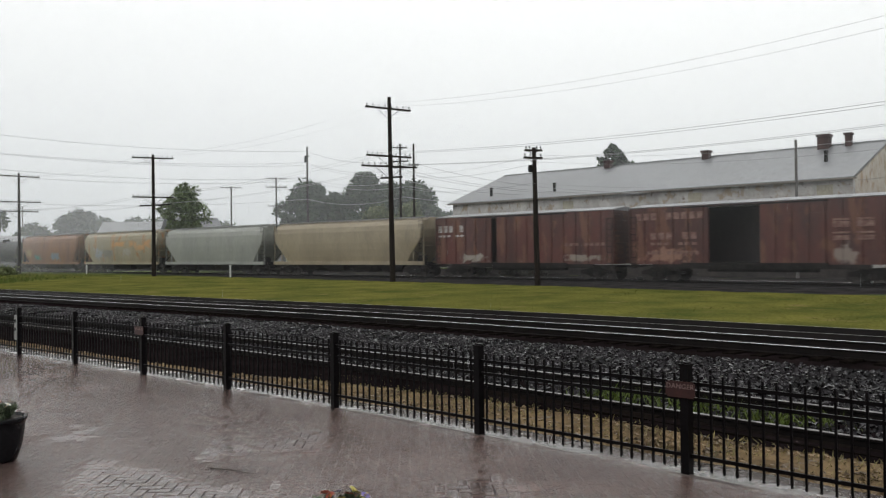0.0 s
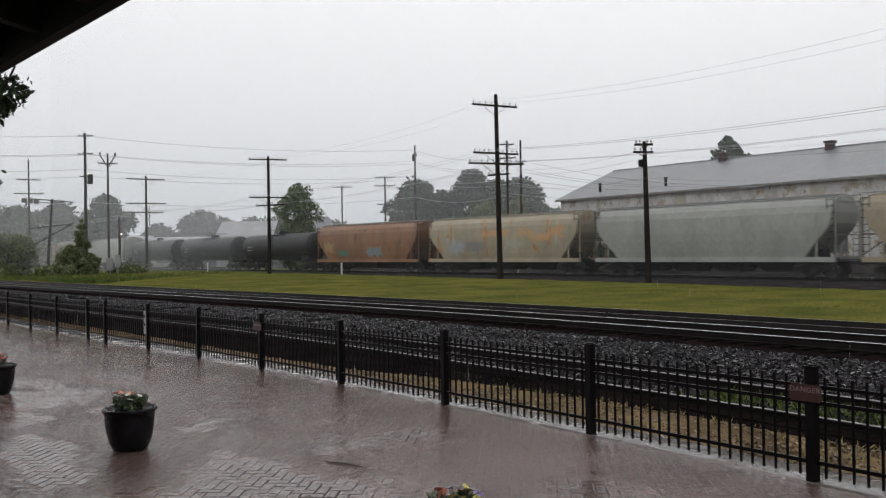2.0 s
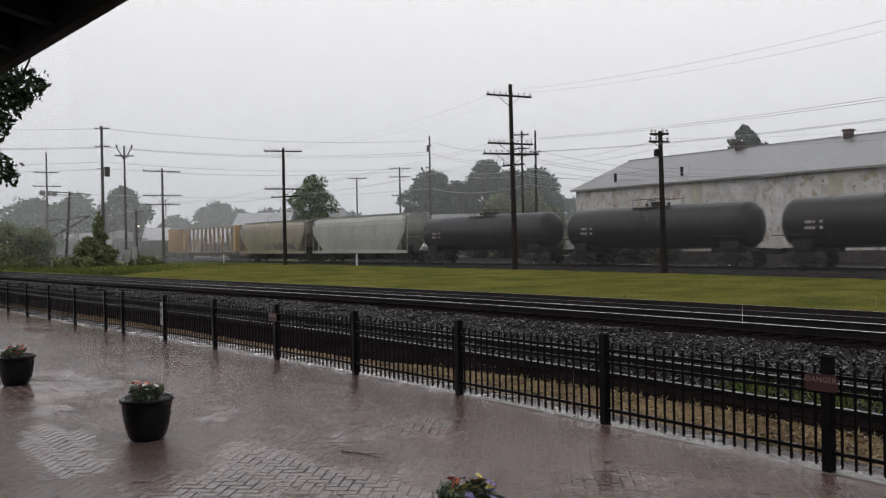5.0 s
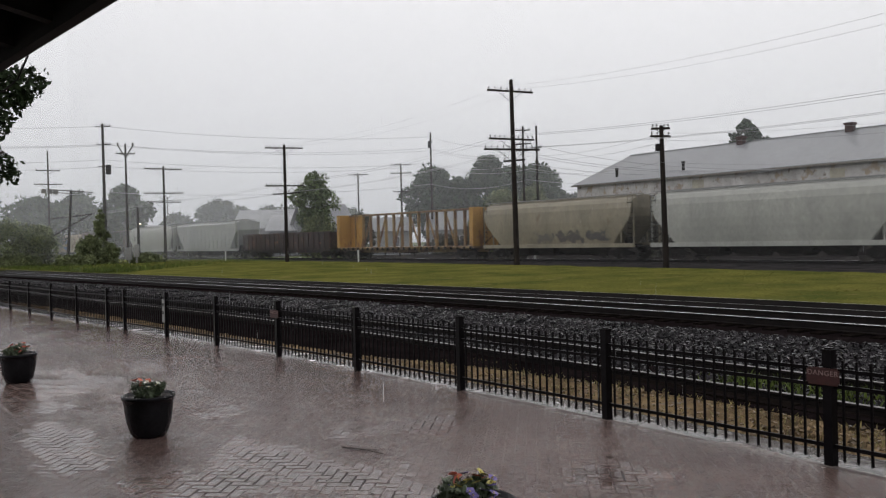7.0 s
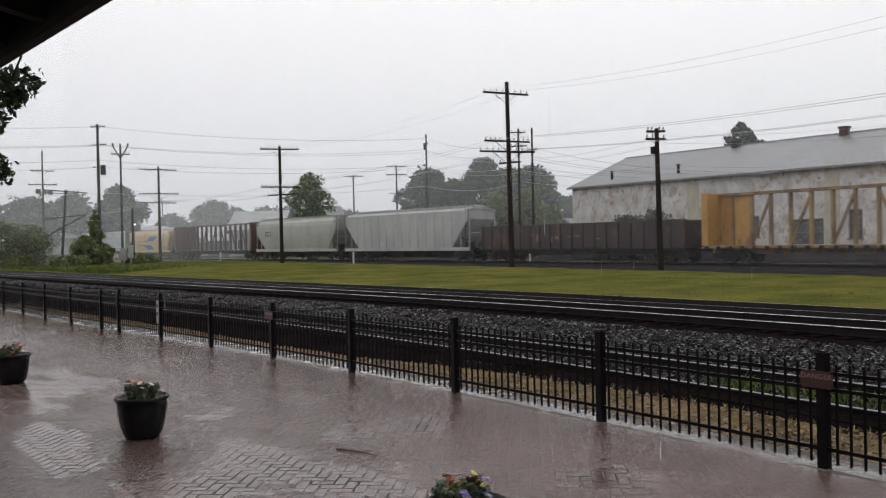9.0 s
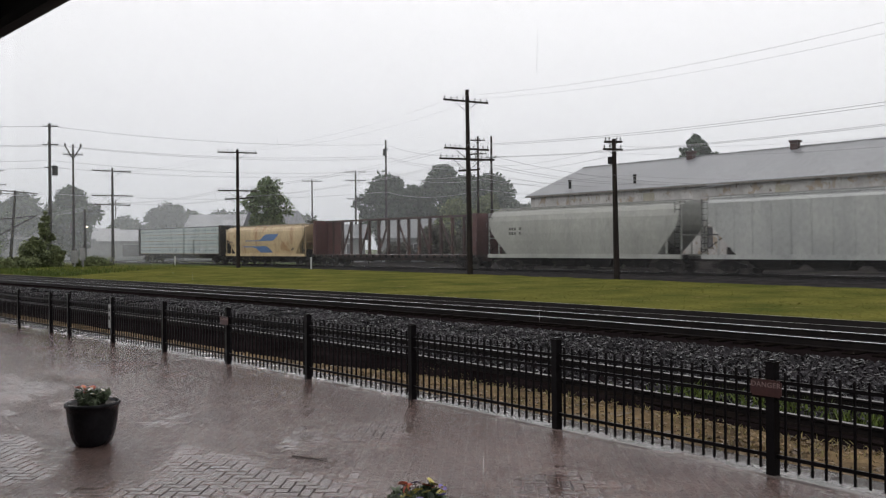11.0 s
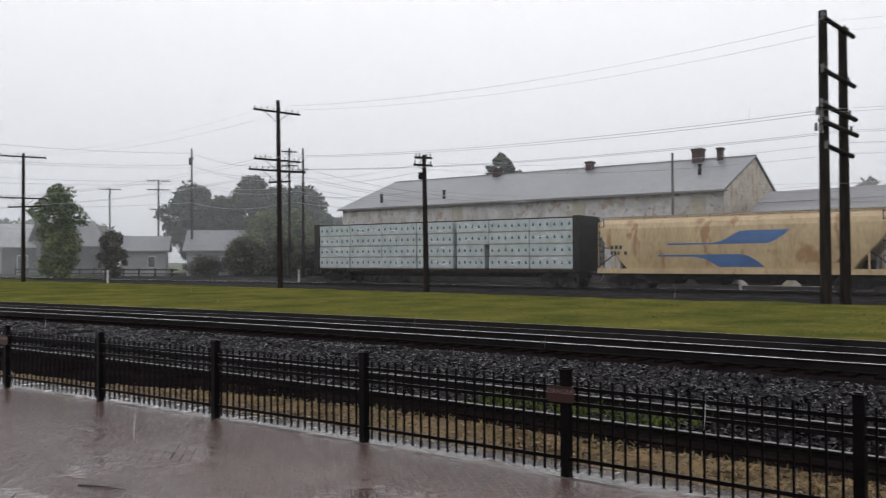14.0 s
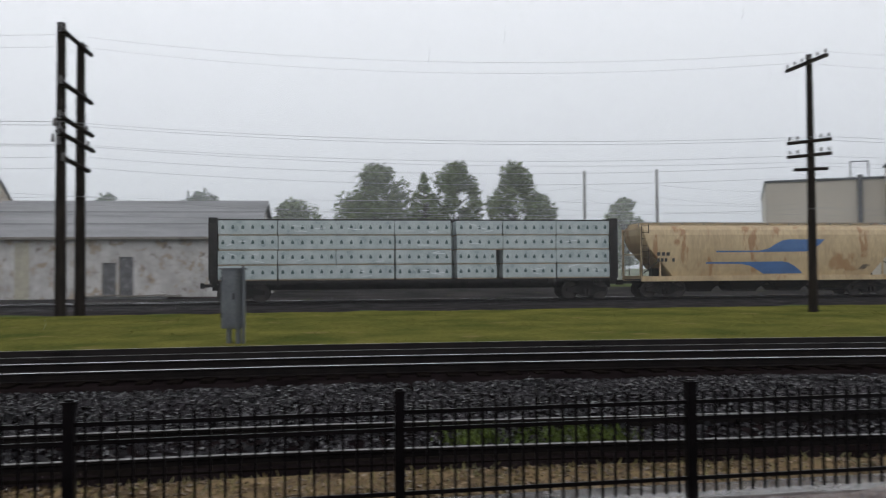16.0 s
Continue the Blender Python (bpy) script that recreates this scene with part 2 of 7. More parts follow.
M_rail_dull = noisy("dull_wet_rail_head", (0.22, 0.21, 0.205), (0.10, 0.095, 0.09), scale=3, rough=0.5, metal=0.35, bump=0.02)
M_kerb = noisy("wet_concrete_edge", (0.135, 0.118, 0.107), (0.05, 0.04, 0.036), scale=2.2, fine=25, rough=0.25, spread=0.12, bump=0.2)
M_post_white = noisy("white_marker_paint", (0.55, 0.55, 0.53), (0.4, 0.4, 0.38), rough=0.6)
for dull in (M_bed, M_farbed, M_yard, M_tie, M_gravel, M_ground, M_grass, M_blade):
    dull.node_tree.nodes["Principled BSDF"].inputs["Specular IOR Level"].default_value = 0.0
for dull in (M_weed, M_leaf, M_leaf_far, M_leaf_pale, M_leaf_brush, M_pebble):
    dull.node_tree.nodes["Principled BSDF"].inputs["Specular IOR Level"].default_value = 0.12
M_stone.node_tree.nodes["Principled BSDF"].inputs["Specular IOR Level"].default_value = 0.15
M_fence.node_tree.nodes["Principled BSDF"].inputs["Specular IOR Level"].default_value = 0.07
for wet in (M_pole, M_rail, M_soffit, M_black, M_pot):
    wet.node_tree.nodes["Principled BSDF"].inputs["Specular IOR Level"].default_value = 0.12


# ---- building helpers ----
def thing(name, label, category, group="", m=None, kind=""):
    """An empty at the thing's base, which carries its parts."""
    ob = new(name)
    ob.empty_display_size = 0.2
    if m is not None:
        ob.matrix_world = m
    return tagged(ob, label, category, group, kind)


def mesh_of(name, bm, material, smooth=False):
    me = bpy.data.meshes.new(name)
    bm.normal_update()
    bm.to_mesh(me)
    bm.free()
    for mat in (material if isinstance(material, (list, tuple)) else [material]):
        me.materials.append(mat)
    if smooth:
        me.polygons.foreach_set("use_smooth", [True] * len(me.polygons))
    return me


def part(name, bm, material, parent=None, label="", smooth=False):
    me = bm if isinstance(bm, bpy.types.Mesh) else mesh_of(name, bm, material, smooth)
    ob = new(name, me)
    if parent is not None:
        ob.parent = parent
    return tagged(ob, label)


def solo(name, bm, material, label, category, group="", kind="", smooth=False):
    return tagged(new(name, mesh_of(name, bm, material, smooth)), label, category, group, kind)


def box(bm, lo, hi, m=None, mi=0):
    vs = []
    for k in range(8):
        v = Vector((hi[0] if k & 1 else lo[0], hi[1] if k & 2 else lo[1], hi[2] if k & 4 else lo[2]))
        vs.append(bm.verts.new(m @ v if m is not None else v))
    for f in ((0, 2, 3, 1), (4, 5, 7, 6), (0, 1, 5, 4), (2, 6, 7, 3), (0, 4, 6, 2), (1, 3, 7, 5)):
        bm.faces.new([vs[i] for i in f]).material_index = mi
    return bm


def bbox(*pairs, m=None):
    bm = bmesh.new()
    for lo, hi in pairs:
        box(bm, lo, hi, m)
    return bm


def rod(bm, a, b, r0, r1=None, n=8, mi=0, caps=True):
    a, b = Vector(a), Vector(b)
    r1 = r0 if r1 is None else r1
    q = (b - a).to_track_quat("Z", "Y")
    rings = []
    for p, r in ((a, r0), (b, r1)):
        rings.append([bm.verts.new(p + q @ Vector((r * math.cos(2 * math.pi * i / n), r * math.sin(2 * math.pi * i / n), 0))) for i in range(n)])
    for i in range(n):
        f = bm.faces.new((rings[0][i], rings[0][(i + 1) % n], rings[1][(i + 1) % n], rings[1][i]))
        f.material_index = mi
    if caps:
        bm.faces.new(rings[0][::-1]).material_index = mi
        bm.faces.new(rings[1]).material_index = mi
    return bm


def rods(*items, n=6):
    bm = bmesh.new()
    for it in items:
        rod(bm, *it, n=n)
    return bm


def loft(bm, rings, close=True, cap=True, mi=0):
    """Rings of points, skinned in order."""
    vr = [[bm.verts.new(p) for p in r] for r in rings]
    k = len(vr[0])
    for a, b in zip(vr[:-1], vr[1:]):
        for i in range(k if close else k - 1):
            bm.faces.new((a[i], a[(i + 1) % k], b[(i + 1) % k], b[i])).material_index = mi
    if cap:
        bm.faces.new(vr[0][::-1]).material_index = mi
        bm.faces.new(vr[-1]).material_index = mi
    return bm


def prism(bm, pts, y0, y1, mi=0):
    """A polygon in x and z, drawn out from y0 to y1."""
    return loft(bm, [[(x, y0, z) for x, z in pts], [(x, y1, z) for x, z in pts]], mi=mi)


def turned(profile, n=24):
    """A vessel from (radius, height) pairs."""
    bm = bmesh.new()
    loft(bm, [[(r * math.cos(2 * math.pi * i / n), r * math.sin(2 * math.pi * i / n), z) for i in range(n)] for r, z in profile])
    return bm


def raw(name, verts, faces, material):
    me = bpy.data.meshes.new(name)
    me.from_pydata([tuple(v) for v in verts], [], [tuple(f) for f in faces])
    me.materials.append(material)
    return new(name, me)


# ---- the plan: every line bends gently away to the west ----
def bend(x, y0, c, x0, xa, xb):
    """A parabola about x0 that runs on straight past xa and xb."""
    u = min(max(x, xa), xb)
    return y0 - c * (u - x0) ** 2 - 2 * c * (u - x0) * (x - u)


def bow(x):
    return -0.36 * (1 - math.exp(min(0.0, x) / 10))


def y_near(x):
    return bend(x, 9.72, 0.0032, 0, -27, 12) + bow(x)


def y_main(x):
    return bend(x, 16.2, 0.0032, 0, -27, 12) + bow(x)


def y_far(x):
    return bend(x, 46.0, 0.00119, 11.65, -54.7, 10)


def z_far(x):
    return 0.25 + 0.0025 * max(0.0, -x - 20)


def y_fence(x):
    u = max(x, -19.0)
    return 6.627 + 0.0567 * u - 0.0034 * u * u + (x - u) * 0.165


def spread(a, b, n):
    return [a + (b - a) * i / (n - 1) for i in range(n)]


def ribbon(name, xs, rows, material, label, category, rough=0.0, kind="structure"):
    """A strip of ground along x: rows of (y function, z function), from near to far."""
    verts, faces = [], []
    for x in xs:
        for fy, fz in rows:
            y = fy(x)
            verts.append((x, y, fz(x) + (rough * noise.noise((x * 0.9, y * 0.9, 0)) if rough else 0)))
    k = len(rows)
    for i in range(len(xs) - 1):
        for j in range(k - 1):
            a = i * k + j
            faces.append((a, a + k, a + k + 1, a + 1))
    ob = raw(name, verts, faces, material)
    ob.data.polygons.foreach_set("use_smooth", [True] * len(ob.data.polygons))
    return tagged(ob, label, category, kind=kind)


def between(f, g, k):
    return lambda x: f(x) * (1 - k) + g(x) * k


def off(f, d):
    return lambda x: f(x) + d


def flat(z):
    return lambda x: z

# ---- the ground ----
def z_ground(x, y):
    k = min(max((y - (bend(x, 24, 0.0032, 0, -27, 12))) / 12, 0), 1)
    k = k * k * (3 - 2 * k)
    left = min(max((-x - 45) / 60, 0), 1)
    return -0.42 + k * 0.40 + left * 0.35 * max(k, 0.15)


def make_ground():
    gx = [-2500, -1200, -600, -350] + spread(-250, 120, 75) + [200, 400, 900, 2500]
    gy = [-1500, -500, -120] + spread(-60, 150, 43) + [220, 400, 900, 2500]
    verts = [(x, y, z_ground(x, y)) for x in gx for y in gy]
    k = len(gy)
    faces = [(i * k + j, (i + 1) * k + j, (i + 1) * k + j + 1, i * k + j + 1) for i in range(len(gx) - 1) for j in range(k - 1)]
    tagged(raw("ground", verts, faces, M_ground), "flat green and brown land running to the horizon", "ground", kind="structure")
    xs = spread(-140, 70, 211)
    ribbon("gravel_strip", xs, [(off(y_fence, -0.3), flat(-0.06)), (off(y_fence, 0.5), flat(-0.07)), (off(y_near, -1.7), flat(-0.09)), (off(y_near, -1.2), flat(-0.12)), (off(y_near, -0.6), flat(-0.34))], M_gravel,
           "wet tan gravel strip behind the fence", "gravel", 0.03)
    ribbon("ballast_slope", xs, [(off(y_near, -1.12), flat(-0.36)), (off(y_near, -1.02), flat(-0.16)), (y_near, flat(-0.13)), (off(y_near, 1.2), flat(-0.12)), (off(y_near, 2.6), flat(-0.05)), (off(y_main, -2.4), flat(-0.01)), (off(y_main, -1.5), flat(-0.05))], M_bed,
           "dark crushed stone between the two near tracks", "ballast", 0.03)
    ribbon("main_track_bed", xs, [(off(y_main, -2.35), flat(-0.12)), (off(y_main, -1.75), flat(0.01)), (off(y_main, -1.2), flat(-0.02)), (off(y_main, 0), flat(-0.02)), (off(y_main, 1.4), flat(-0.03)), (off(y_main, 3.2), flat(-0.02)), (off(y_main, 3.6), flat(-0.12))], M_bed,
           "black oily track bed of the main line", "track bed", 0.02)
    # dark strip laid over the gravel, widening to the west
    def cinder(x):
        k = min(max((-x - 6.5) / 8.0, 0.0), 1.0)
        return y_near(x) - 1.18 - (0.95 + 0.5 * min(max((-x - 11) / 5, 0), 1)) * k * (3 - 2 * k) * k - 0.10 * noise.noise((x * 0.8, 2.0, 0)) - 0.05
    ribbon("dark_verge", xs, [(cinder, flat(-0.12)), (lambda x: min(cinder(x) + 0.12, y_near(x) - 1.12), flat(-0.045)), (off(y_near, -1.0), flat(-0.05)), (off(y_near, -0.95), flat(-0.3))], M_bed,
           "dark strip over the gravel beside the near track", "cinders", 0.02)
    lawn_far = lambda x: y_far(x) - 11.0 + 5.0 * min(max((-x - 20) / 50, 0), 1)
    rows = []
    for i in range(13):
        k = i / 12
        rows.append((between(off(y_main, 3.2), lawn_far, k), (lambda kk: lambda x: 0.07 + 0.10 * math.sin(kk * math.pi * 0.55) + 0.002 * max(0, -x - 20))(k)))
    ribbon("lawn", spread(-120, 70, 191), rows, M_grass, "mown yellow-green lawn between the tracks", "lawn", 0.05)
    ribbon("far_track_bed", spread(-330, 90, 211), [(off(lawn_far, -0.6), lambda x: z_far(x) - 0.30), (off(y_far, -3.0), lambda x: z_far(x) - 0.24), (off(y_far, -1.6), lambda x: z_far(x) - 0.18), (off(y_far, 1.6), lambda x: z_far(x) - 0.18), (off(y_far, 3.2), lambda x: z_far(x) - 0.3)], M_farbed,
           "dark stone bed of the far track", "track bed", 0.03)
    ribbon("yard", spread(-150, 70, 111), [(off(y_far, 3.0), lambda x: z_far(x) - 0.28), (off(y_far, 8), lambda x: z_far(x) - 0.15), (off(y_far, 30), lambda x: z_far(x) - 0.1)], M_yard,
           "wet cinder yard before the warehouse", "yard", 0.06)


def make_track(name, fy, fz, x0, x1, ties, label, head=None):
    t = thing(name, label, "track", kind="structure")
    step = 1.0 if x1 - x0 < 200 else 3.0
    xs = spread(x0, x1, int((x1 - x0) / step) + 1)
    for side in (-0.75, 0.75):
        bm = bmesh.new()
        prof = [(-0.07, -0.17), (0.07, -0.17), (0.07, -0.155), (0.012, -0.14), (0.012, -0.045), (0.036, -0.03), (0.036, -0.004), (0.026, 0.0), (-0.026, 0.0), (-0.036, -0.004), (-0.036, -0.03), (-0.012, -0.045), (-0.012, -0.14), (-0.07, -0.155)]
        loft(bm, [[(x, fy(x) + side + dy, fz(x) + dz) for dy, dz in prof] for x in xs])
        bm.faces.ensure_lookup_table()
        for f in bm.faces:
            c = [v.co.z - fz(v.co.x) for v in f.verts]
            f.material_index = 1 if min(c) > -0.006 else 0
        part("rail", bm, [M_rail, head or M_railtop], t)
    if ties:
        me = mesh_of("tie", bbox(((-0.115, -1.3, -0.16), (0.115, 1.3, 0))), M_tie)
        x = ties[0]
        while x < ties[1]:
            ob = part("tie", me, None, t)
            ob.matrix_world = pose(x, fy(x) + random.uniform(-0.05, 0.05), fz(x) - 0.155 + random.uniform(-0.01, 0.01), 0, 0, random.uniform(-1.5, 1.5) + math.degrees(math.atan(fy(x + 0.5) - fy(x - 0.5))))
            x += 0.55


def scatter(name, count, place, size, material, label, category, squash=0.7):
    """Many small rough stones in one mesh."""
    base = np.array([(x, y, z) for x in (-1, 1) for y in (-1, 1) for z in (-1, 1)], float)
    quads = np.array(((0, 1, 3, 2), (4, 6, 7, 5), (0, 4, 5, 1), (2, 3, 7, 6), (0, 2, 6, 4), (1, 5, 7, 3)))
    rng = np.random.default_rng(len(name) * 7 + count)
    verts, faces = [], []
    for i in range(count):
        p = place(rng)
        s = rng.uniform(*size)
        m = np.array(Euler(rng.uniform(0, 6.28, 3)).to_matrix())
        b = base * rng.uniform(0.6, 1.1, (8, 3)) * s * np.array((1, 1, squash)) * 0.5
        verts.append(b @ m.T + np.array(p))
        faces.append(quads + 8 * i)
    me = bpy.data.meshes.new(name)
    me.from_pydata(np.concatenate(verts).tolist(), [], np.concatenate(faces).tolist())
    me.materials.append(material)
    return tagged(new(name, me), label, category, kind="stuff")


def blades(name, count, place, size, material, label, category, lean=0.5):
    rng = np.random.default_rng(count)
    verts, faces = [], []
    for i in range(count):
        x, y, z = place(rng)
        h, a = rng.uniform(*size), rng.uniform(0, 6.28)
        w = h * 0.09 + 0.004
        dx, dy = math.cos(a) * w, math.sin(a) * w
        lx, ly = rng.normal(0, lean * h, 2)
        k = len(verts)
        verts += [(x - dx, y - dy, z), (x + dx, y + dy, z), (x + lx, y + ly, z + h)]
        faces.append((k, k + 1, k + 2))
    return tagged(raw(name, verts, faces, material), label, category, kind="stuff")


# ---- fence ----
POSTS = [(15.2, 7.0), (12.8, 7.0), (10.38, 6.95), (7.97, 6.9), (5.54, 6.85), (3.11, 6.76), (0.66, 6.65), (-1.77, 6.51), (-4.18, 6.32), (-6.62, 6.08), (-9.04, 5.78), (-11.46, 5.45), (-13.86, 5.08), (-16.27, 4.69), (-18.6, 4.27), (-20.95, 3.84), (-22.0, 3.62),
         (-24.25, 3.22), (-26.6, 2.84), (-29.0, 2.47), (-31.4, 2.1), (-33.8, 1.75), (-36.2, 1.4), (-38.6, 1.1)]


def make_fence():
    fence = thing("fence", "black iron picket fence along the wet platform", "fence")
    post_me = mesh_of("post", bbox(((-0.04, -0.04, -0.12), (0.04, 0.04, 0.955)), ((-0.048, -0.048, 0.955), (0.048, 0.048, 0.972)), ((-0.03, -0.03, 0.972), (0.03, 0.03, 0.985))), M_fence)
    for x, y in POSTS:
        ob = part("post", post_me, None, fence)
        ob.location = (x, y, 0)
    picket_me = mesh_of("picket", bbox(((-0.009, -0.009, 0.045), (0.009, 0.009, 0.885))), M_fence)
    count = 0
    rest = bmesh.new()
    for (xa, ya), (xb, yb) in zip(POSTS[:-1], POSTS[1:]):
        a, b = Vector((xa, ya, 0)), Vector((xb, yb, 0))
        d = (b - a)
        n = max(4, round(d.length / 0.113))
        rz = math.degrees(math.atan2(d.y, d.x))
        for z in (0.80, 0.665, 0.165):
            bm = bmesh.new()
            box(bm, (0.03, -0.013, z - 0.016), (d.length - 0.03, 0.013, z + 0.016))
            ob = part("rail", bm, M_fence, fence)
            ob.matrix_world = pose(xa, ya, 0, 0, 0, rz)
        for i in range(1, n):
            p = a + d * (i / n)
            if -15 < p.x < 8 and count < 300:
                ob = part("picket", picket_me, None, fence)
                ob.matrix_world = pose(p.x, p.y, 0, 0, 0, rz)
                count += 1
            else:
                box(rest, (-0.009, -0.009, 0.045), (0.009, 0.009, 0.885), pose(p.x, p.y, 0, 0, 0, rz))
    tagged(part("pickets", rest, M_fence, fence), kind="stuff")


def make_edging():
    ribbon("platform_edge", spread(-40, 16, 113), [(off(y_fence, -0.09), flat(-0.02)), (off(y_fence, -0.085), flat(0.002)), (off(y_fence, -0.02), flat(0.004)), (off(y_fence, 0.13), flat(0.006)), (off(y_fence, 0.48), flat(-0.012)), (off(y_fence, 0.55), flat(-0.1))], M_kerb, "pale wet concrete edging under the fence", "edging", 0.012)
    t = thing("timber_edging", "black creosoted timbers edging the near track", "edging", kind="structure")
    x = -60.0
    while x < 16:
        a, b = Vector((x, y_near(x) - 1.16, 0)), Vector((x + 2.98, y_near(x + 2.98) - 1.16, 0))
        ob = part("timber", bbox(((0, 0, -0.36), ((b - a).length, 0.3, -0.06 + random.uniform(-0.012, 0.012)))), M_tie, t)
        ob.matrix_world = pose(a.x, a.y, 0, 0, 0, math.degrees(math.atan2(b.y - a.y, b.x - a.x)))
        x += 3.0
    for side, top, pale in ((2.5, 0.13, M_rail_dull), (3.14, 0.215, M_edge_rail)):
        spare_rail(side, top, pale)


def spare_rail(side, top, pale):
    r = thing("spare_rail", "worn spare rail lying beside the main track", "rail", "spare rails")
    for k in range(10):
        bm = bmesh.new()
        xs = spread(-90 + 12 * k, -78.02 + 12 * k, 13)
        loft(bm, [[(x, y_main(x) + side + dy, top + dz) for dy, dz in ((-0.06, -0.15), (0.06, -0.15), (0.03, -0.02), (0.03, 0.0), (-0.03, 0.0), (-0.03, -0.02))] for x in xs])
        for f in bm.faces:
            f.material_index = 1 if min(v.co.z for v in f.verts) > top - 0.005 else 0
        part("rail_length", bm, [M_rail, pale], r)
        if k:
            x = -90 + 12 * k
            part("joint_bar", bbox(((x - 0.45, y_main(x) + side - 0.055, top - 0.11), (x + 0.45, y_main(x) + side - 0.038, top - 0.04))), M_rail, r)


def letters(text, size, material, m, parent):
    cu = bpy.data.curves.new("lettering", "FONT")
    cu.body, cu.size, cu.align_x, cu.align_y, cu.extrude = text, size, "CENTER", "CENTER", 0.001
    cu.space_character = 1.1
    cu.materials.append(material)
    ob = new("lettering", cu)
    ob.parent = parent
    ob.matrix_local = m
    return ob


def make_signs():
    for k, (x, y) in enumerate(((-4.18, 6.32), (-13.86, 5.08))):
        s = thing("danger_sign", "faded red danger sign strapped to a fence post", "sign", "danger signs", pose(x, y - 0.052, 0.75, 0, 0, 6 if k == 0 else 9))
        bm = bbox(((-0.165, -0.006, -0.075), (0.115, 0.0, 0.068)))
        bmesh.ops.bevel(bm, geom=[e for e in bm.edges if abs(e.verts[0].co.y - e.verts[1].co.y) > 0.003], offset=0.015, segments=2, affect="EDGES")
        part("plate", bm, M_sign, s)
        letters("DANGER", 0.062, M_sign_text, pose(-0.025, -0.0075, 0.022, 90), s)
        part("strap", bbox(((-0.045, 0.001, -0.01), (0.045, 0.012, 0.01))), M_fence, s)
    s = thing("notice_board", "narrow grey notice board on a fence post", "sign", "", pose(-18.6, 4.215, 0.62, 0, 0, 10))
    part("plate", bbox(((-0.05, -0.012, -0.3), (0.05, 0, 0.2))), M_plate, s)
    part("lettering_bar", bbox(((-0.03, -0.016, 0.05), (0.03, -0.012, 0.12)), ((-0.03, -0.016, -0.12), (0.03, -0.012, -0.05))), M_black, s)


# ---- warehouse ----
M_found = noisy("dark_foundation", (0.062, 0.052, 0.048), (0.03, 0.026, 0.025), scale=1.0, fine=10, rough=0.85, bump=0.4)


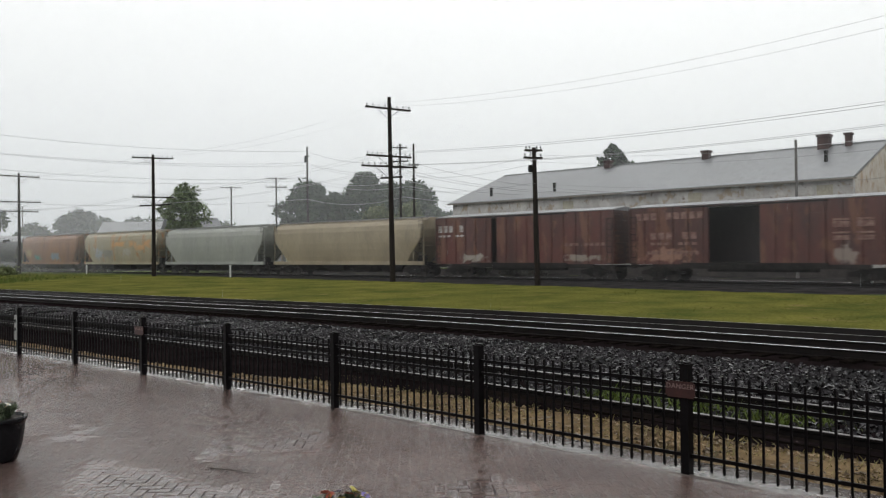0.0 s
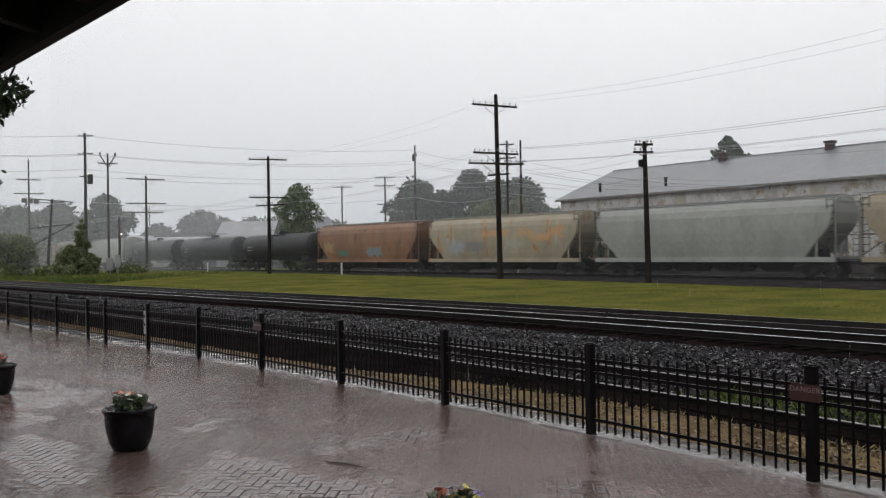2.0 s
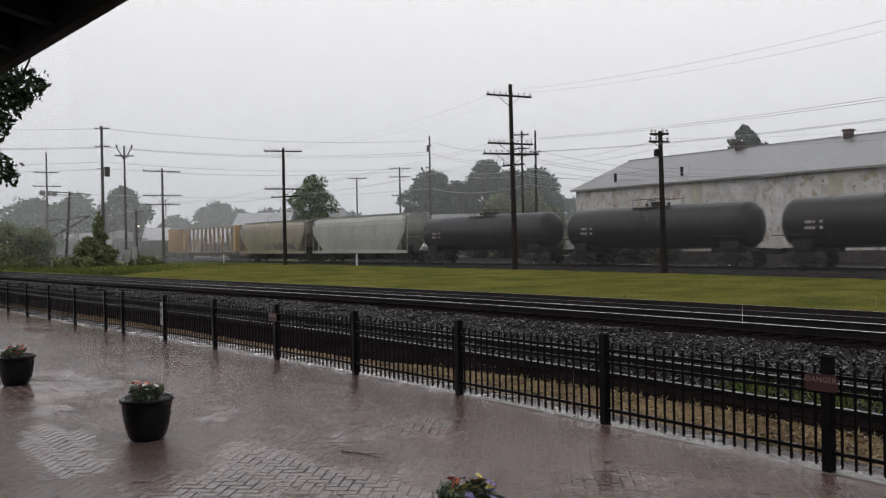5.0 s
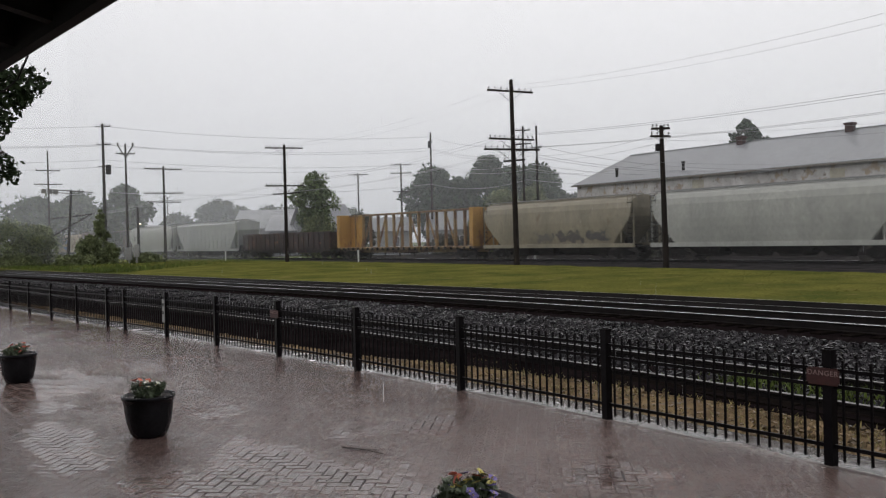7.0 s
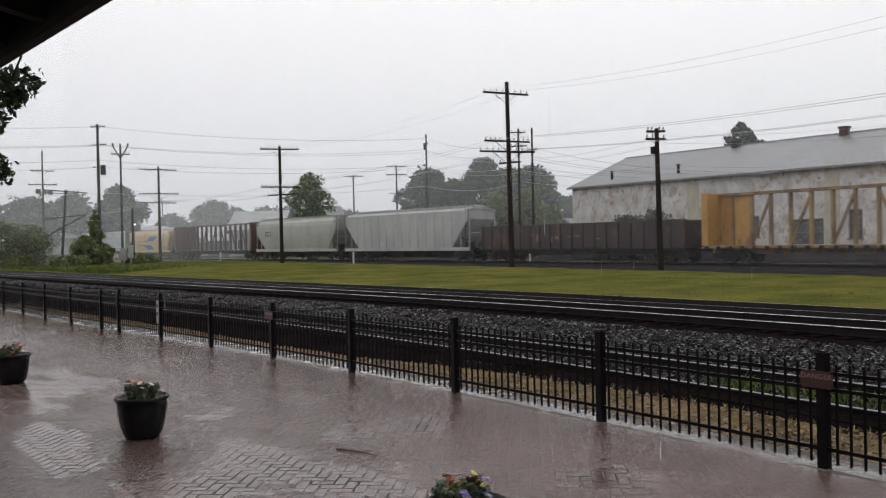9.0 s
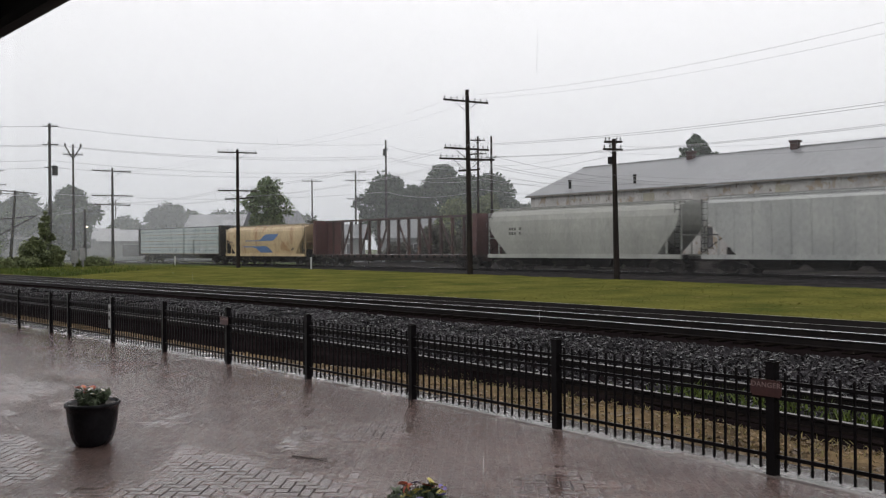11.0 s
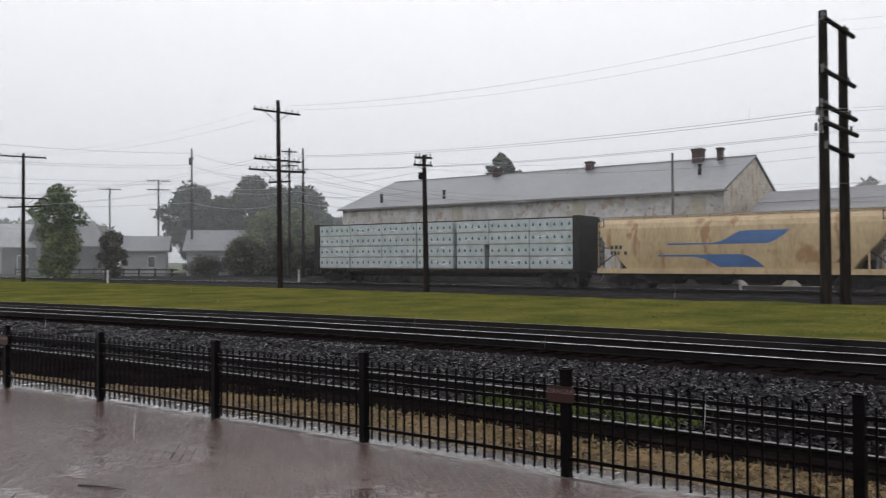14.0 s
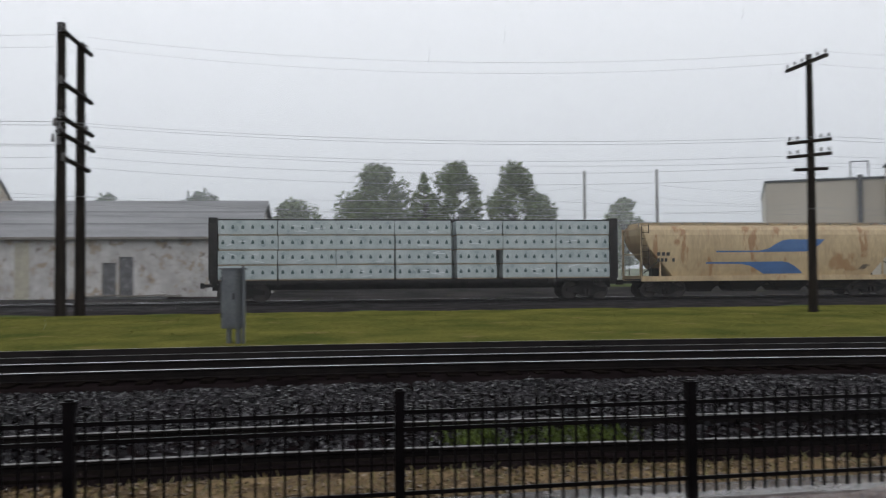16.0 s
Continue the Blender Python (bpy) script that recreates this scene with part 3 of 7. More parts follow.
def make_warehouse():
    L, R = Vector((-61.1, 53.0, 0)), Vector((-24.8, 57.7, 0))
    d = R - L
    length, rz = d.length, math.degrees(math.atan2(d.y, d.x))
    w = thing("warehouse", "long old whitewashed brick warehouse with peeling walls and grey metal roof", "building", m=pose(L.x, L.y, 0, 0, 0, rz))
    he, hr, dep = 7.0, 10.25, 17.5
    holes = []   # x0, x1, z0, z1 on the track side
    for x, ww, z0, z1 in ((1.6, 1.1, 1.2, 3.6), (8.5, 1.0, 1.9, 3.5), (11.6, 1.0, 1.9, 3.5), (15.0, 1.6, 1.6, 3.6), (18.4, 1.0, 1.9, 3.6), (21.9, 2.6, 1.2, 3.2), (26.3, 1.0, 1.7, 3.8), (29.6, 1.0, 1.6, 3.6), (31.5, 0.9, 1.6, 3.8), (33.2, 1.0, 1.5, 3.8)):
        holes.append((x, x + ww, z0, z1))
    bm = bmesh.new()
    x = 0.0
    for x0, x1, z0, z1 in holes:
        box(bm, (x, 0, -0.6), (x0, 0.4, he))
        box(bm, (x0, 0, -0.6), (x1, 0.4, z0))
        box(bm, (x0, 0, z1), (x1, 0.4, he))
        x = x1
    box(bm, (x, 0, -0.6), (length, 0.4, he))
    part("front_wall", bm, M_wall_old, w)
    part("foundation", bbox(((-0.1, -0.14, -0.6), (length + 0.1, -0.003, 1.05))), M_found, w, "dark foundation course")
    part("back_wall", bbox(((0, dep - 0.4, -0.6), (length, dep, he))), M_wall_old, w)
    for xa in (0.0, length - 0.4):
        bm = bmesh.new()
        loft(bm, [[(xx, 0.4, -0.6), (xx, dep - 0.4, -0.6), (xx, dep - 0.4, he), (xx, dep / 2, hr - 0.18), (xx, 0.4, he)] for xx in (xa, xa + 0.4)])
        part("gable_wall", bm, M_brick_gable, w, "bare brick gable with flaking whitewash")
    for sgn, y0, name in ((1, -0.35, "roof"), (-1, dep + 0.35, "roof")):
        ym = dep / 2
        slope = (hr - he) / (dep / 2)
        z0 = he - 0.35 * slope + 0.05
        bm = bmesh.new()
        loft(bm, [[(xx, y0, z0), (xx, ym, hr), (xx, ym, hr + 0.12), (xx, y0, z0 + 0.12)] for xx in (-0.35, length + 0.1)])
        r = part(name, bm, M_roof_tin, w)
        if sgn == 1:
            part("gutter", bbox(((-0.35, y0 - 0.12, z0 - 0.06), (length + 0.35, y0 + 0.02, z0 + 0.05))), M_old_frame, r, "rusted gutter")
    part("ridge_cap", bbox(((-0.35, dep / 2 - 0.15, hr + 0.08), (length + 0.1, dep / 2 + 0.15, hr + 0.17))), M_roof_tin, w)
    for i, (x0, x1, z0, z1) in enumerate(holes):
        win = part("window", bbox(((x0, 0.22, z0), (x1, 0.26, z1))), M_dark_open, w, "dark broken window")
        part("frame", bbox(((x0 + 0.003, 0.1, z0 + 0.003), (x0 + 0.08, 0.2, z1 - 0.003)), ((x1 - 0.08, 0.1, z0 + 0.003), (x1 - 0.003, 0.2, z1 - 0.003)), ((x0 + 0.08, 0.1, z1 - 0.09), (x1 - 0.08, 0.2, z1 - 0.003)), ((x0 + 0.08, 0.11, (z0 + z1) / 2 - 0.03), (x1 - 0.08, 0.19, (z0 + z1) / 2 + 0.03))), M_old_frame, win)
        part("sill", bbox(((x0 - 0.1, -0.08, z0 - 0.12), (x1 + 0.1, 0.09, z0))), M_old_frame, win)
    for x0 in (12.9, 24.6, 34.2):
        part("patch", bbox(((x0, -0.03, 1.06), (x0 + 1.1, 0.0, he - 0.4))), M_patch, w, "yellowed boarded-up bay")

    def roof_at(xx, yy):
        return he + (hr - he) * yy / (dep / 2)
    for xx, yy in ((3.9, 1.2), (11.2, 1.2), (33.6, 4.0)):
        z = roof_at(xx, yy)
        part("vent_pipe", rods(((xx, yy, z - 0.2), (xx, yy, z + 0.85), 0.13), ((xx, yy, z + 0.85), (xx, yy, z + 0.95), 0.17), n=10), M_black, w, smooth=False)
    for xx, s, hh in ((12.6, 0.3, 0.62), (22.4, 0.3, 0.65), (32.2, 0.42, 1.0), (34.0, 0.22, 0.95)):
        yy = dep / 2 - 0.6
        z = roof_at(xx, yy)
        c = part("chimney", bbox(((xx - s, yy - s, z - 0.4), (xx + s, yy + s, z + hh))), M_chim, w, "red brick roof chimney")
        part("cap", bbox(((xx - s - 0.09, yy - s - 0.09, z + hh), (xx + s + 0.09, yy + s + 0.09, z + hh + 0.16))), M_chim, c)
    # standing pole beside the wall
    p = thing("wall_pole", "slim grey service pole against the warehouse wall", "pole", m=pose(-27.4, 54.9, -0.4))
    part("shaft", rods(((0, 0, 0), (0, 0, 10.0), 0.12, 0.09), n=8), M_grey_pole, p)


def make_shed():
    s = thing("shed", "low white-walled shed with streaked tin roof beside the warehouse", "building", m=pose(-23.6, 57.2, 0, 0, 0, -1.5))
    ln, dep, he, hr = 18.3, 12.0, 4.25, 7.0
    doors = ((8.4, 9.3, 0.2, 2.5), (9.5, 10.4, 0.2, 2.9))
    bm = bmesh.new()
    box(bm, (0, 0, -0.6), (8.4, 0.3, he))
    box(bm, (8.4, 0, 2.9), (10.4, 0.3, he))
    box(bm, (9.3, 0, -0.6), (9.5, 0.3, 2.9))
    box(bm, (8.4, 0, 2.5), (9.3, 0.3, 2.9))
    box(bm, (8.4, 0, -0.6), (9.3, 0.3, 0.2))
    box(bm, (9.5, 0, -0.6), (10.4, 0.3, 0.2))
    box(bm, (10.4, 0, -0.6), (ln, 0.3, he))
    part("front_wall", bm, M_wall_old, s)
    part("back_wall", bbox(((0, dep - 0.3, -0.6), (ln, dep, he))), M_wall_old, s)
    for xa in (0, ln - 0.3):
        part("gable_wall", loft(bmesh.new(), [[(xx, 0.3, -0.6), (xx, dep - 0.3, -0.6), (xx, dep - 0.3, he), (xx, dep / 2, hr - 0.2), (xx, 0.3, he)] for xx in (xa, xa + 0.3)]), M_wall_old, s)
    for y0 in (-0.4, dep + 0.4):
        z0 = he - 0.15
        part("roof", loft(bmesh.new(), [[(xx, y0, z0), (xx, dep / 2, hr), (xx, dep / 2, hr + 0.1), (xx, y0, z0 + 0.1)] for xx in (-0.3, ln + 0.3)]), M_roof_shed, s)
    for k in (2, 4):
        t = k / 6
        y, z = -0.4 + t * (dep / 2 + 0.4), he - 0.15 + t * (hr - he + 0.15)
        part("roof_seam", bbox(((-0.3, y - 0.05, z + 0.08), (ln + 0.3, y + 0.05, z + 0.115))), M_roof_shed, s)
    part("eave_board", bbox(((-0.3, -0.46, he - 0.22), (ln + 0.3, -0.405, he - 0.06))), M_old_frame, s)
    part("foundation", bbox(((-0.05, -0.12, -0.6), (7.5, -0.003, 0.12)), ((12.6, -0.12, -0.6), (ln + 0.05, -0.003, 0.2))), M_chim, s, "sooty rust-stained foundation course")
    for k in range(7):
        part("dock_plank", bbox(((7.0 + k * 0.95, -1.15, 0.26 + 0.03 * (k % 3)), (7.85 + k * 0.95, -0.15, 0.33 + 0.03 * (k % 3)))), M_old_frame, s, "broken grey dock plank")
    for x0, x1, z0, z1 in doors:
        part("door", bbox(((x0 + 0.02, 0.15, z0), (x1 - 0.02, 0.2, z1 - 0.02))), M_dark_open, s, "dark weathered door")
    part("loading_sill", bbox(((7.6, -0.9, -0.1), (12.5, -0.02, 0.25))), M_plate, s, "pale concrete loading sill")
    part("stripe", bbox(((2.9, -0.03, -0.2), (3.8, 0.0, he - 0.4))), M_patch, s, "yellowed boarded bay")


def make_tan_building():
    b = thing("industrial_hall", "large tan metal-clad industrial hall with roof pipes", "building", m=pose(48.2, 87.5, 0, 0, 0, -27.5))
    part("front_wall", bbox(((0, 0, -1), (12.0, 0.4, 11.4))), M_tan_wall, b)
    part("side_wall", bbox(((0, 0.4, -1), (0.4, 26, 11.4))), M_tan_wall, b)
    part("step_wall", bbox(((12.0, -1.5, -1), (34.0, 0.4, 12.6))), M_tan_wall, b)
    part("right_wall", bbox(((33.6, 0.4, -1), (34, 26, 11.4))), M_tan_wall, b)
    part("back_wall", bbox(((0.4, 25.6, -1), (33.6, 26, 11.4))), M_tan_wall, b)
    part("roof", bbox(((-0.15, -0.15, 11.4), (11.9, 26.1, 11.65)), ((12.0, 0.41, 11.4), (34.1, 26.1, 11.65)), ((11.85, -1.65, 12.6), (34.15, 0.55, 12.85))), M_grey_house, b)
    part("downpipe", rods(((9.5, -0.2, 3), (9.5, -0.2, 11.9), 0.28), n=8), M_grey_house, b)
    part("railing", rods(((1.5, -0.8, 6.6), (8.8, -0.8, 6.6), 0.06), ((1.5, -0.8, 5.9), (8.8, -0.8, 5.9), 0.06), ((1.5, -0.8, 5.2), (1.5, -0.8, 6.6), 0.06), ((5, -0.8, 5.2), (5, -0.8, 6.6), 0.06), ((8.8, -0.8, 5.2), (8.8, -0.8, 6.6), 0.06)), M_grey_house, b)
    part("platform", bbox(((1.3, -1.0, 5.0), (9.0, -0.02, 5.2))), M_grey_house, b)
    part("roof_frame", rods(((8.8, 2, 11.6), (8.8, 2, 13.6), 0.07), ((10.6, 2, 11.6), (10.6, 2, 13.6), 0.07), ((8.8, 2, 13.6), (10.6, 2, 13.6), 0.07)), M_grey_house, b)
    part("window", bbox(((13.5, -1.56, 5), (15, -1.505, 8))), M_dark_open, b)


def make_house(name, label, x, y, rz, ln, dep, he, hr, wall, roof, wins=(), z=0.2):
    """A plain gabled house; x, y is its near left corner."""
    h = thing(name, label, "building", m=pose(x, y, z, 0, 0, rz))
    part("wall", bbox(((0, 0, -0.8), (ln, 0.25, he)), ((0, dep - 0.25, -0.8), (ln, dep, he))), wall, h)
    for xa in (0, ln - 0.25):
        part("gable_wall", loft(bmesh.new(), [[(xx, 0.25, -0.8), (xx, dep - 0.25, -0.8), (xx, dep - 0.25, he), (xx, dep / 2, hr - 0.15), (xx, 0.25, he)] for xx in (xa, xa + 0.25)]), wall, h)
    for y0 in (-0.5, dep + 0.5):
        z0 = he - 0.5 * (hr - he) / (dep / 2)
        part("roof", loft(bmesh.new(), [[(xx, y0, z0), (xx, dep / 2, hr), (xx, dep / 2, hr + 0.15), (xx, y0, z0 + 0.15)] for xx in (-0.5, ln + 0.5)]), roof, h)
    for x0, x1, z0, z1 in wins:
        w = part("window", bbox(((x0, -0.04, z0), (x1, -0.003, z1))), M_dark_open, h)
        part("frame", bbox(((x0 - 0.08, -0.07, z1), (x1 + 0.08, -0.002, z1 + 0.09)), ((x0 - 0.08, -0.07, z0 - 0.09), (x1 + 0.08, -0.002, z0)), ((x0 - 0.08, -0.06, z0), (x0, -0.002, z1)), ((x1, -0.06, z0), (x1 + 0.08, -0.002, z1))), M_post_white, w)
    return h


def polar(az, dist):
    a = radians(az)
    return math.sin(a) * dist, math.cos(a) * dist


# ---- platform roof over the camera ----
def make_station_roof():
    r = thing("station_roof", "dark timber platform roof of the station building", "roof", m=pose(-5.33, 0.34, 3.0, 0, 0, 10.6))
    part("fascia", bbox(((-6.5, -0.06, -0.02), (14, 0.0, 0.26))), M_soffit, r)
    part("deck", loft(bmesh.new(), [[(xx, -0.06, 0.2), (xx, -7.5, 1.6), (xx, -7.5, 1.75), (xx, -0.06, 0.3)] for xx in (-6.5, 14)]), M_soffit, r)
    x = -6.4
    while x < 13.9:
        part("rafter", loft(bmesh.new(), [[(xx, -0.062, 0.02), (xx, -7.4, 1.38), (xx, -7.4, 1.58), (xx, -0.062, 0.195)] for xx in (x, x + 0.07)]), M_soffit, r)
        x += 0.62
    b = thing("station_wall", "dark station wall behind the platform", "wall", m=pose(-5.33, 0.34, 0, 0, 0, 10.6), kind="structure")
    part("wall", bbox(((-6.5, -4.6, -0.3), (14, -4.3, 3.5))), M_soffit, b)
    c = thing("hanging_cable", "thin dark cable hanging below the roof edge", "cable", m=pose(0, 0, 0))
    pts = [Vector((-5.9, 0.27, 2.93)), Vector((-5.5, 0.36, 2.90)), Vector((-5.2, 0.41, 2.92)), Vector((-4.95, 0.44, 3.0))]
    bm = bmesh.new()
    for a, bb in zip(pts[:-1], pts[1:]):
        rod(bm, a, bb, 0.006, n=5)
    part("cable", bm, M_black, c)

M_patch = noisy("yellowed_boards", (0.43, 0.40, 0.31), (0.33, 0.31, 0.25), scale=1.0, fine=8, rough=0.8)
M_grey_pole = noisy("grey_weathered_pole", (0.16, 0.15, 0.145), (0.09, 0.085, 0.08), scale=2, fine=25, rough=0.8, stretch=(5, 5, 0.5))


# ---- poles and wires ----
INSULATOR = mesh_of("insulator", rods(((0, 0, 0), (0, 0, 0.085), 0.02), ((0, 0, 0.075), (0, 0, 0.2), 0.06, 0.035), n=7), M_glass_ins)


def arm(parent, z, half, rz, pins, brace=True, y=0.14, drop=0.0):
    """A crossarm with its pins, insulators and braces, turned by rz about the pole."""
    m = pose(0, 0, 0, 0, 0, rz)
    a = part("crossarm", bbox(((-half, y - 0.06, z - 0.06), (half, y + 0.06, z + 0.06)), m=m @ pose(0, 0, 0, 0, drop)), M_pole, parent)
    if pins:
        for i in range(pins):
            x = -half + 0.1 + (2 * half - 0.2) * i / (pins - 1)
            if pins > 4 and abs(x) < 0.2:
                continue
            ob = part("insulator", INSULATOR, None, a)
            ob.location = m @ Vector((x, y, z + 0.055))
    if brace:
        bm = bmesh.new()
        for s in (-1, 1):
            rod(bm, m @ Vector((s * half * 0.5, y + 0.065, z - 0.05)), m @ Vector((0, y + 0.02, z - half * 0.4)), 0.02, n=5)
        part("brace", bm, M_black, a)
    return a


def pole(label, x, y, z0, top, r, arms, lean=(0, 0), group="line poles", name="utility_pole", wood=None):
    p = thing(name, label, "utility pole", group, pose(x, y, z0, lean[0], lean[1], 0))
    h = top - z0
    part("shaft", rods(((0, 0, -0.6), (0, 0, h), r, r * 0.62), n=10), wood or M_pole, p)
    for zz, half, rz, pins, *more in arms:
        arm(p, zz - z0, half, rz, pins, *more)
    return p


def wire(bm, a, b, sag, r=0.012, n=14):
    a, b = Vector(a), Vector(b)
    pts = [a.lerp(b, i / n) - Vector((0, 0, sag * 4 * (i / n) * (1 - i / n))) for i in range(n + 1)]
    loft(bm, [[p + Vector((0, r * c, r * s)) for c, s in ((1, 0), (0, 1), (-1, 0), (0, -1))] for p in pts])


def make_poles():
    face = 84
    pole("tall dark timber line pole with three crossarms on the lawn", -44.8, 33.4, 0.1, 12.75, 0.21, [(12.0, 1.75, face, 8), (8.75, 1.75, face, 10), (8.05, 2.05, face - 6, 10), (7.3, 0.8, face - 55, 3, False)], lean=(0, -0.9))
    pole("dark timber line pole with crossarms on the lawn", -76.8, 29.3, 0.2, 11.75, 0.2, [(11.45, 1.85, 74, 9), (7.75, 1.85, 74, 9), (7.0, 1.85, 24, 6)])
    pole("dark timber line pole rising from weeds", -109.0, 25.2, 0.4, 12.5, 0.2, [(12.1, 2.4, 95, 8), (9.0, 2.4, 80, 10), (7.85, 2.25, 95, 8)])
    p = pole("short dark pole with transformer block and small crossarms", -33.9, 36.0, 0.15, 8.35, 0.19, [(8.2, 0.55, 62, 5), (7.75, 0.65, 75, 4)], lean=(0, -1.0))
    part("bracket", bbox(((-0.33, -0.2, 6.75), (-0.05, 0.2, 7.15))), M_black, p)
    pair = []
    for x, y, top in ((-10.85, 35.0, 12.0), (-10.6, 36.7, 11.6)):
        p = thing("utility_pole", "tall dark timber pole of a braced pair on the lawn", "utility pole", "paired poles", pose(x, y, 0.1))
        part("shaft", rods(((0, 0, -0.6), (0, 0, top - 0.1), 0.235, 0.17), n=12), M_pole, p)
        pair.append(p)
    for z, ext, pins in ((11.35, 0.75, 0), (9.25, 0.8, 0), (7.85, 0.95, 3), (7.2, 1.1, 3), (6.25, 0.45, 0)):
        a = part("crossarm", rods(((0.20, -ext, z + 0.13), (0.45, 1.75 + ext, z - 0.10), 0.10), n=6), M_pole, pair[0])
        for t in (-ext, -ext * 0.4, 1.75 + ext * 0.4, 1.75 + ext):
            part("insulator", rods(((0.22, t, z), (0.22, t, z + 0.34), 0.07, 0.05), n=7), M_glass_ins, a)
            if pins:
                part("insulator", rods(((0.05, t, z - 0.3), (0.05, t, z + 0.02), 0.08, 0.05), n=7), M_glass_ins, a)
    pole("dark timber pole with slanting crossarms beside the lawn", 18.7, 30.4, 0.1, 10.3, 0.19, [(9.95, 1.35, 92, 6, False), (6.85, 0.85, 128, 6, False), (6.3, 0.85, 128, 6, False), (5.75, 0.62, 150, 0, False)])
    # beyond the far track
    def at(az_dir, dist):
        n = math.hypot(*az_dir)
        return az_dir[0] / n * dist, az_dir[1] / n * dist
    x, y = at((-0.858, 0.514), 110)
    p = pole("slim grey pole behind the far track", x, y, 0.2, 16.5, 0.17, [(15.2, 0.3, 0, 2, False)], group="town poles")
    part("fitting", rods(((0, -0.2, 14.2), (0, -0.2, 15.1), 0.22), n=8), M_black, p)
    for dr, dist, top, arms in (((-0.795, 0.606), 90, 14.2, [(13.8, 0.8, 60, 4), (12.3, 0.9, 40, 4), (11.6, 0.9, 60, 4)]), ((-0.784, 0.618), 90, 14.2, [(11.9, 0.6, 60, 3)]),
                                ((-0.876, 0.482), 120, 13.4, [(13.2, 1.5, 62, 4), (12.0, 1.5, 62, 4), (9.3, 1.2, 62, 3)]), ((-0.9, 0.436), 135, 13.4, [(13.1, 1.6, 65, 4)]),
                                ((-0.983, 0.186), 108, 14.3, [(13.6, 1.1, 80, 6)]), ((-0.994, 0.107), 133, 16.5, [(13.6, 1.6, 84, 4), (11.6, 1.9, 84, 5)]),
                                ((-0.9735, 0.2285), 240, 16, [(15, 2, 76, 3)]), ((-0.942, 0.335), 220, 12.8, [(12.2, 2, 70, 3)])):
        x, y = at(dr, dist)
        pole("weathered timber town pole with small crossarms", x, y, 0.2, top, 0.17, arms, group="town poles")
    x, y = at((-0.983, 0.186), 108)
    v = thing("pole_top_bracket", "forked insulator bracket on a timber town pole", "bracket", "", pose(x, y, 14.2, 0, 0, 80))
    for sx in (-1, 1):
        part("prong", rods(((0, 0, -1.1), (sx * 0.85, 0, 0.35), 0.07), ((sx * 0.85, 0, 0.3), (sx * 0.85, 0, 0.7), 0.11), n=7), M_pole, v)
    part("post_insulator", rods(((0, 0, -0.1), (0, 0, 0.6), 0.11), n=7), M_pole, v)
    x, y = at((-0.987, 0.163), 104)
    p = pole("tall vine-covered pole with a round transformer", x, y, 0.2, 16.6, 0.22, [(16.3, 0.9, 55, 4, False), (14.2, 0.9, 55, 4, False), (11.6, 0.6, 80, 0, False)], group="town poles")
    part("transformer", rods(((0.15, 0.5, 10.5), (0.15, 0.5, 11.6), 0.31), n=12), M_black, p, "round transformer can")
    x, y = at((-0.992, 0.124), 118)
    p = pole("leaning broken pole with a fallen crossarm", x, y, 0.2, 9.9, 0.2, [(9.7, 2.6, 84, 0, False)], lean=(-4, 0), group="town poles")
    part("fallen_arm", rods(((0, -1.8, 3.6), (0.6, 2.6, 6.7), 0.1), ((0, -2.3, 5.7), (0.6, 2.5, 6.6), 0.08)), M_pole, p)
    part("lamp_bank", bbox(*(((-0.2, y, 8.9), (0.2, y + 0.55, 9.5)) for y in (-3.5, -2.8, -2.1)), ((-0.1, -3.6, 9.1), (0.1, 0.0, 9.2))), M_grey_pole, p)
    x, y = at((-0.98, 0.197), 109)
    pole("short dark stub pole in the weeds", x, y, 0.2, 7.1, 0.2, [], group="town poles")
    for az, dist, top in ((17.2, 95, 13.0), (22.0, 95, 12.9)):
        x, y = polar(az, dist)
        pole("bare grey distant pole", x, y, 0.1, top, 0.2, [], group="bare poles", wood=M_grey_pole)


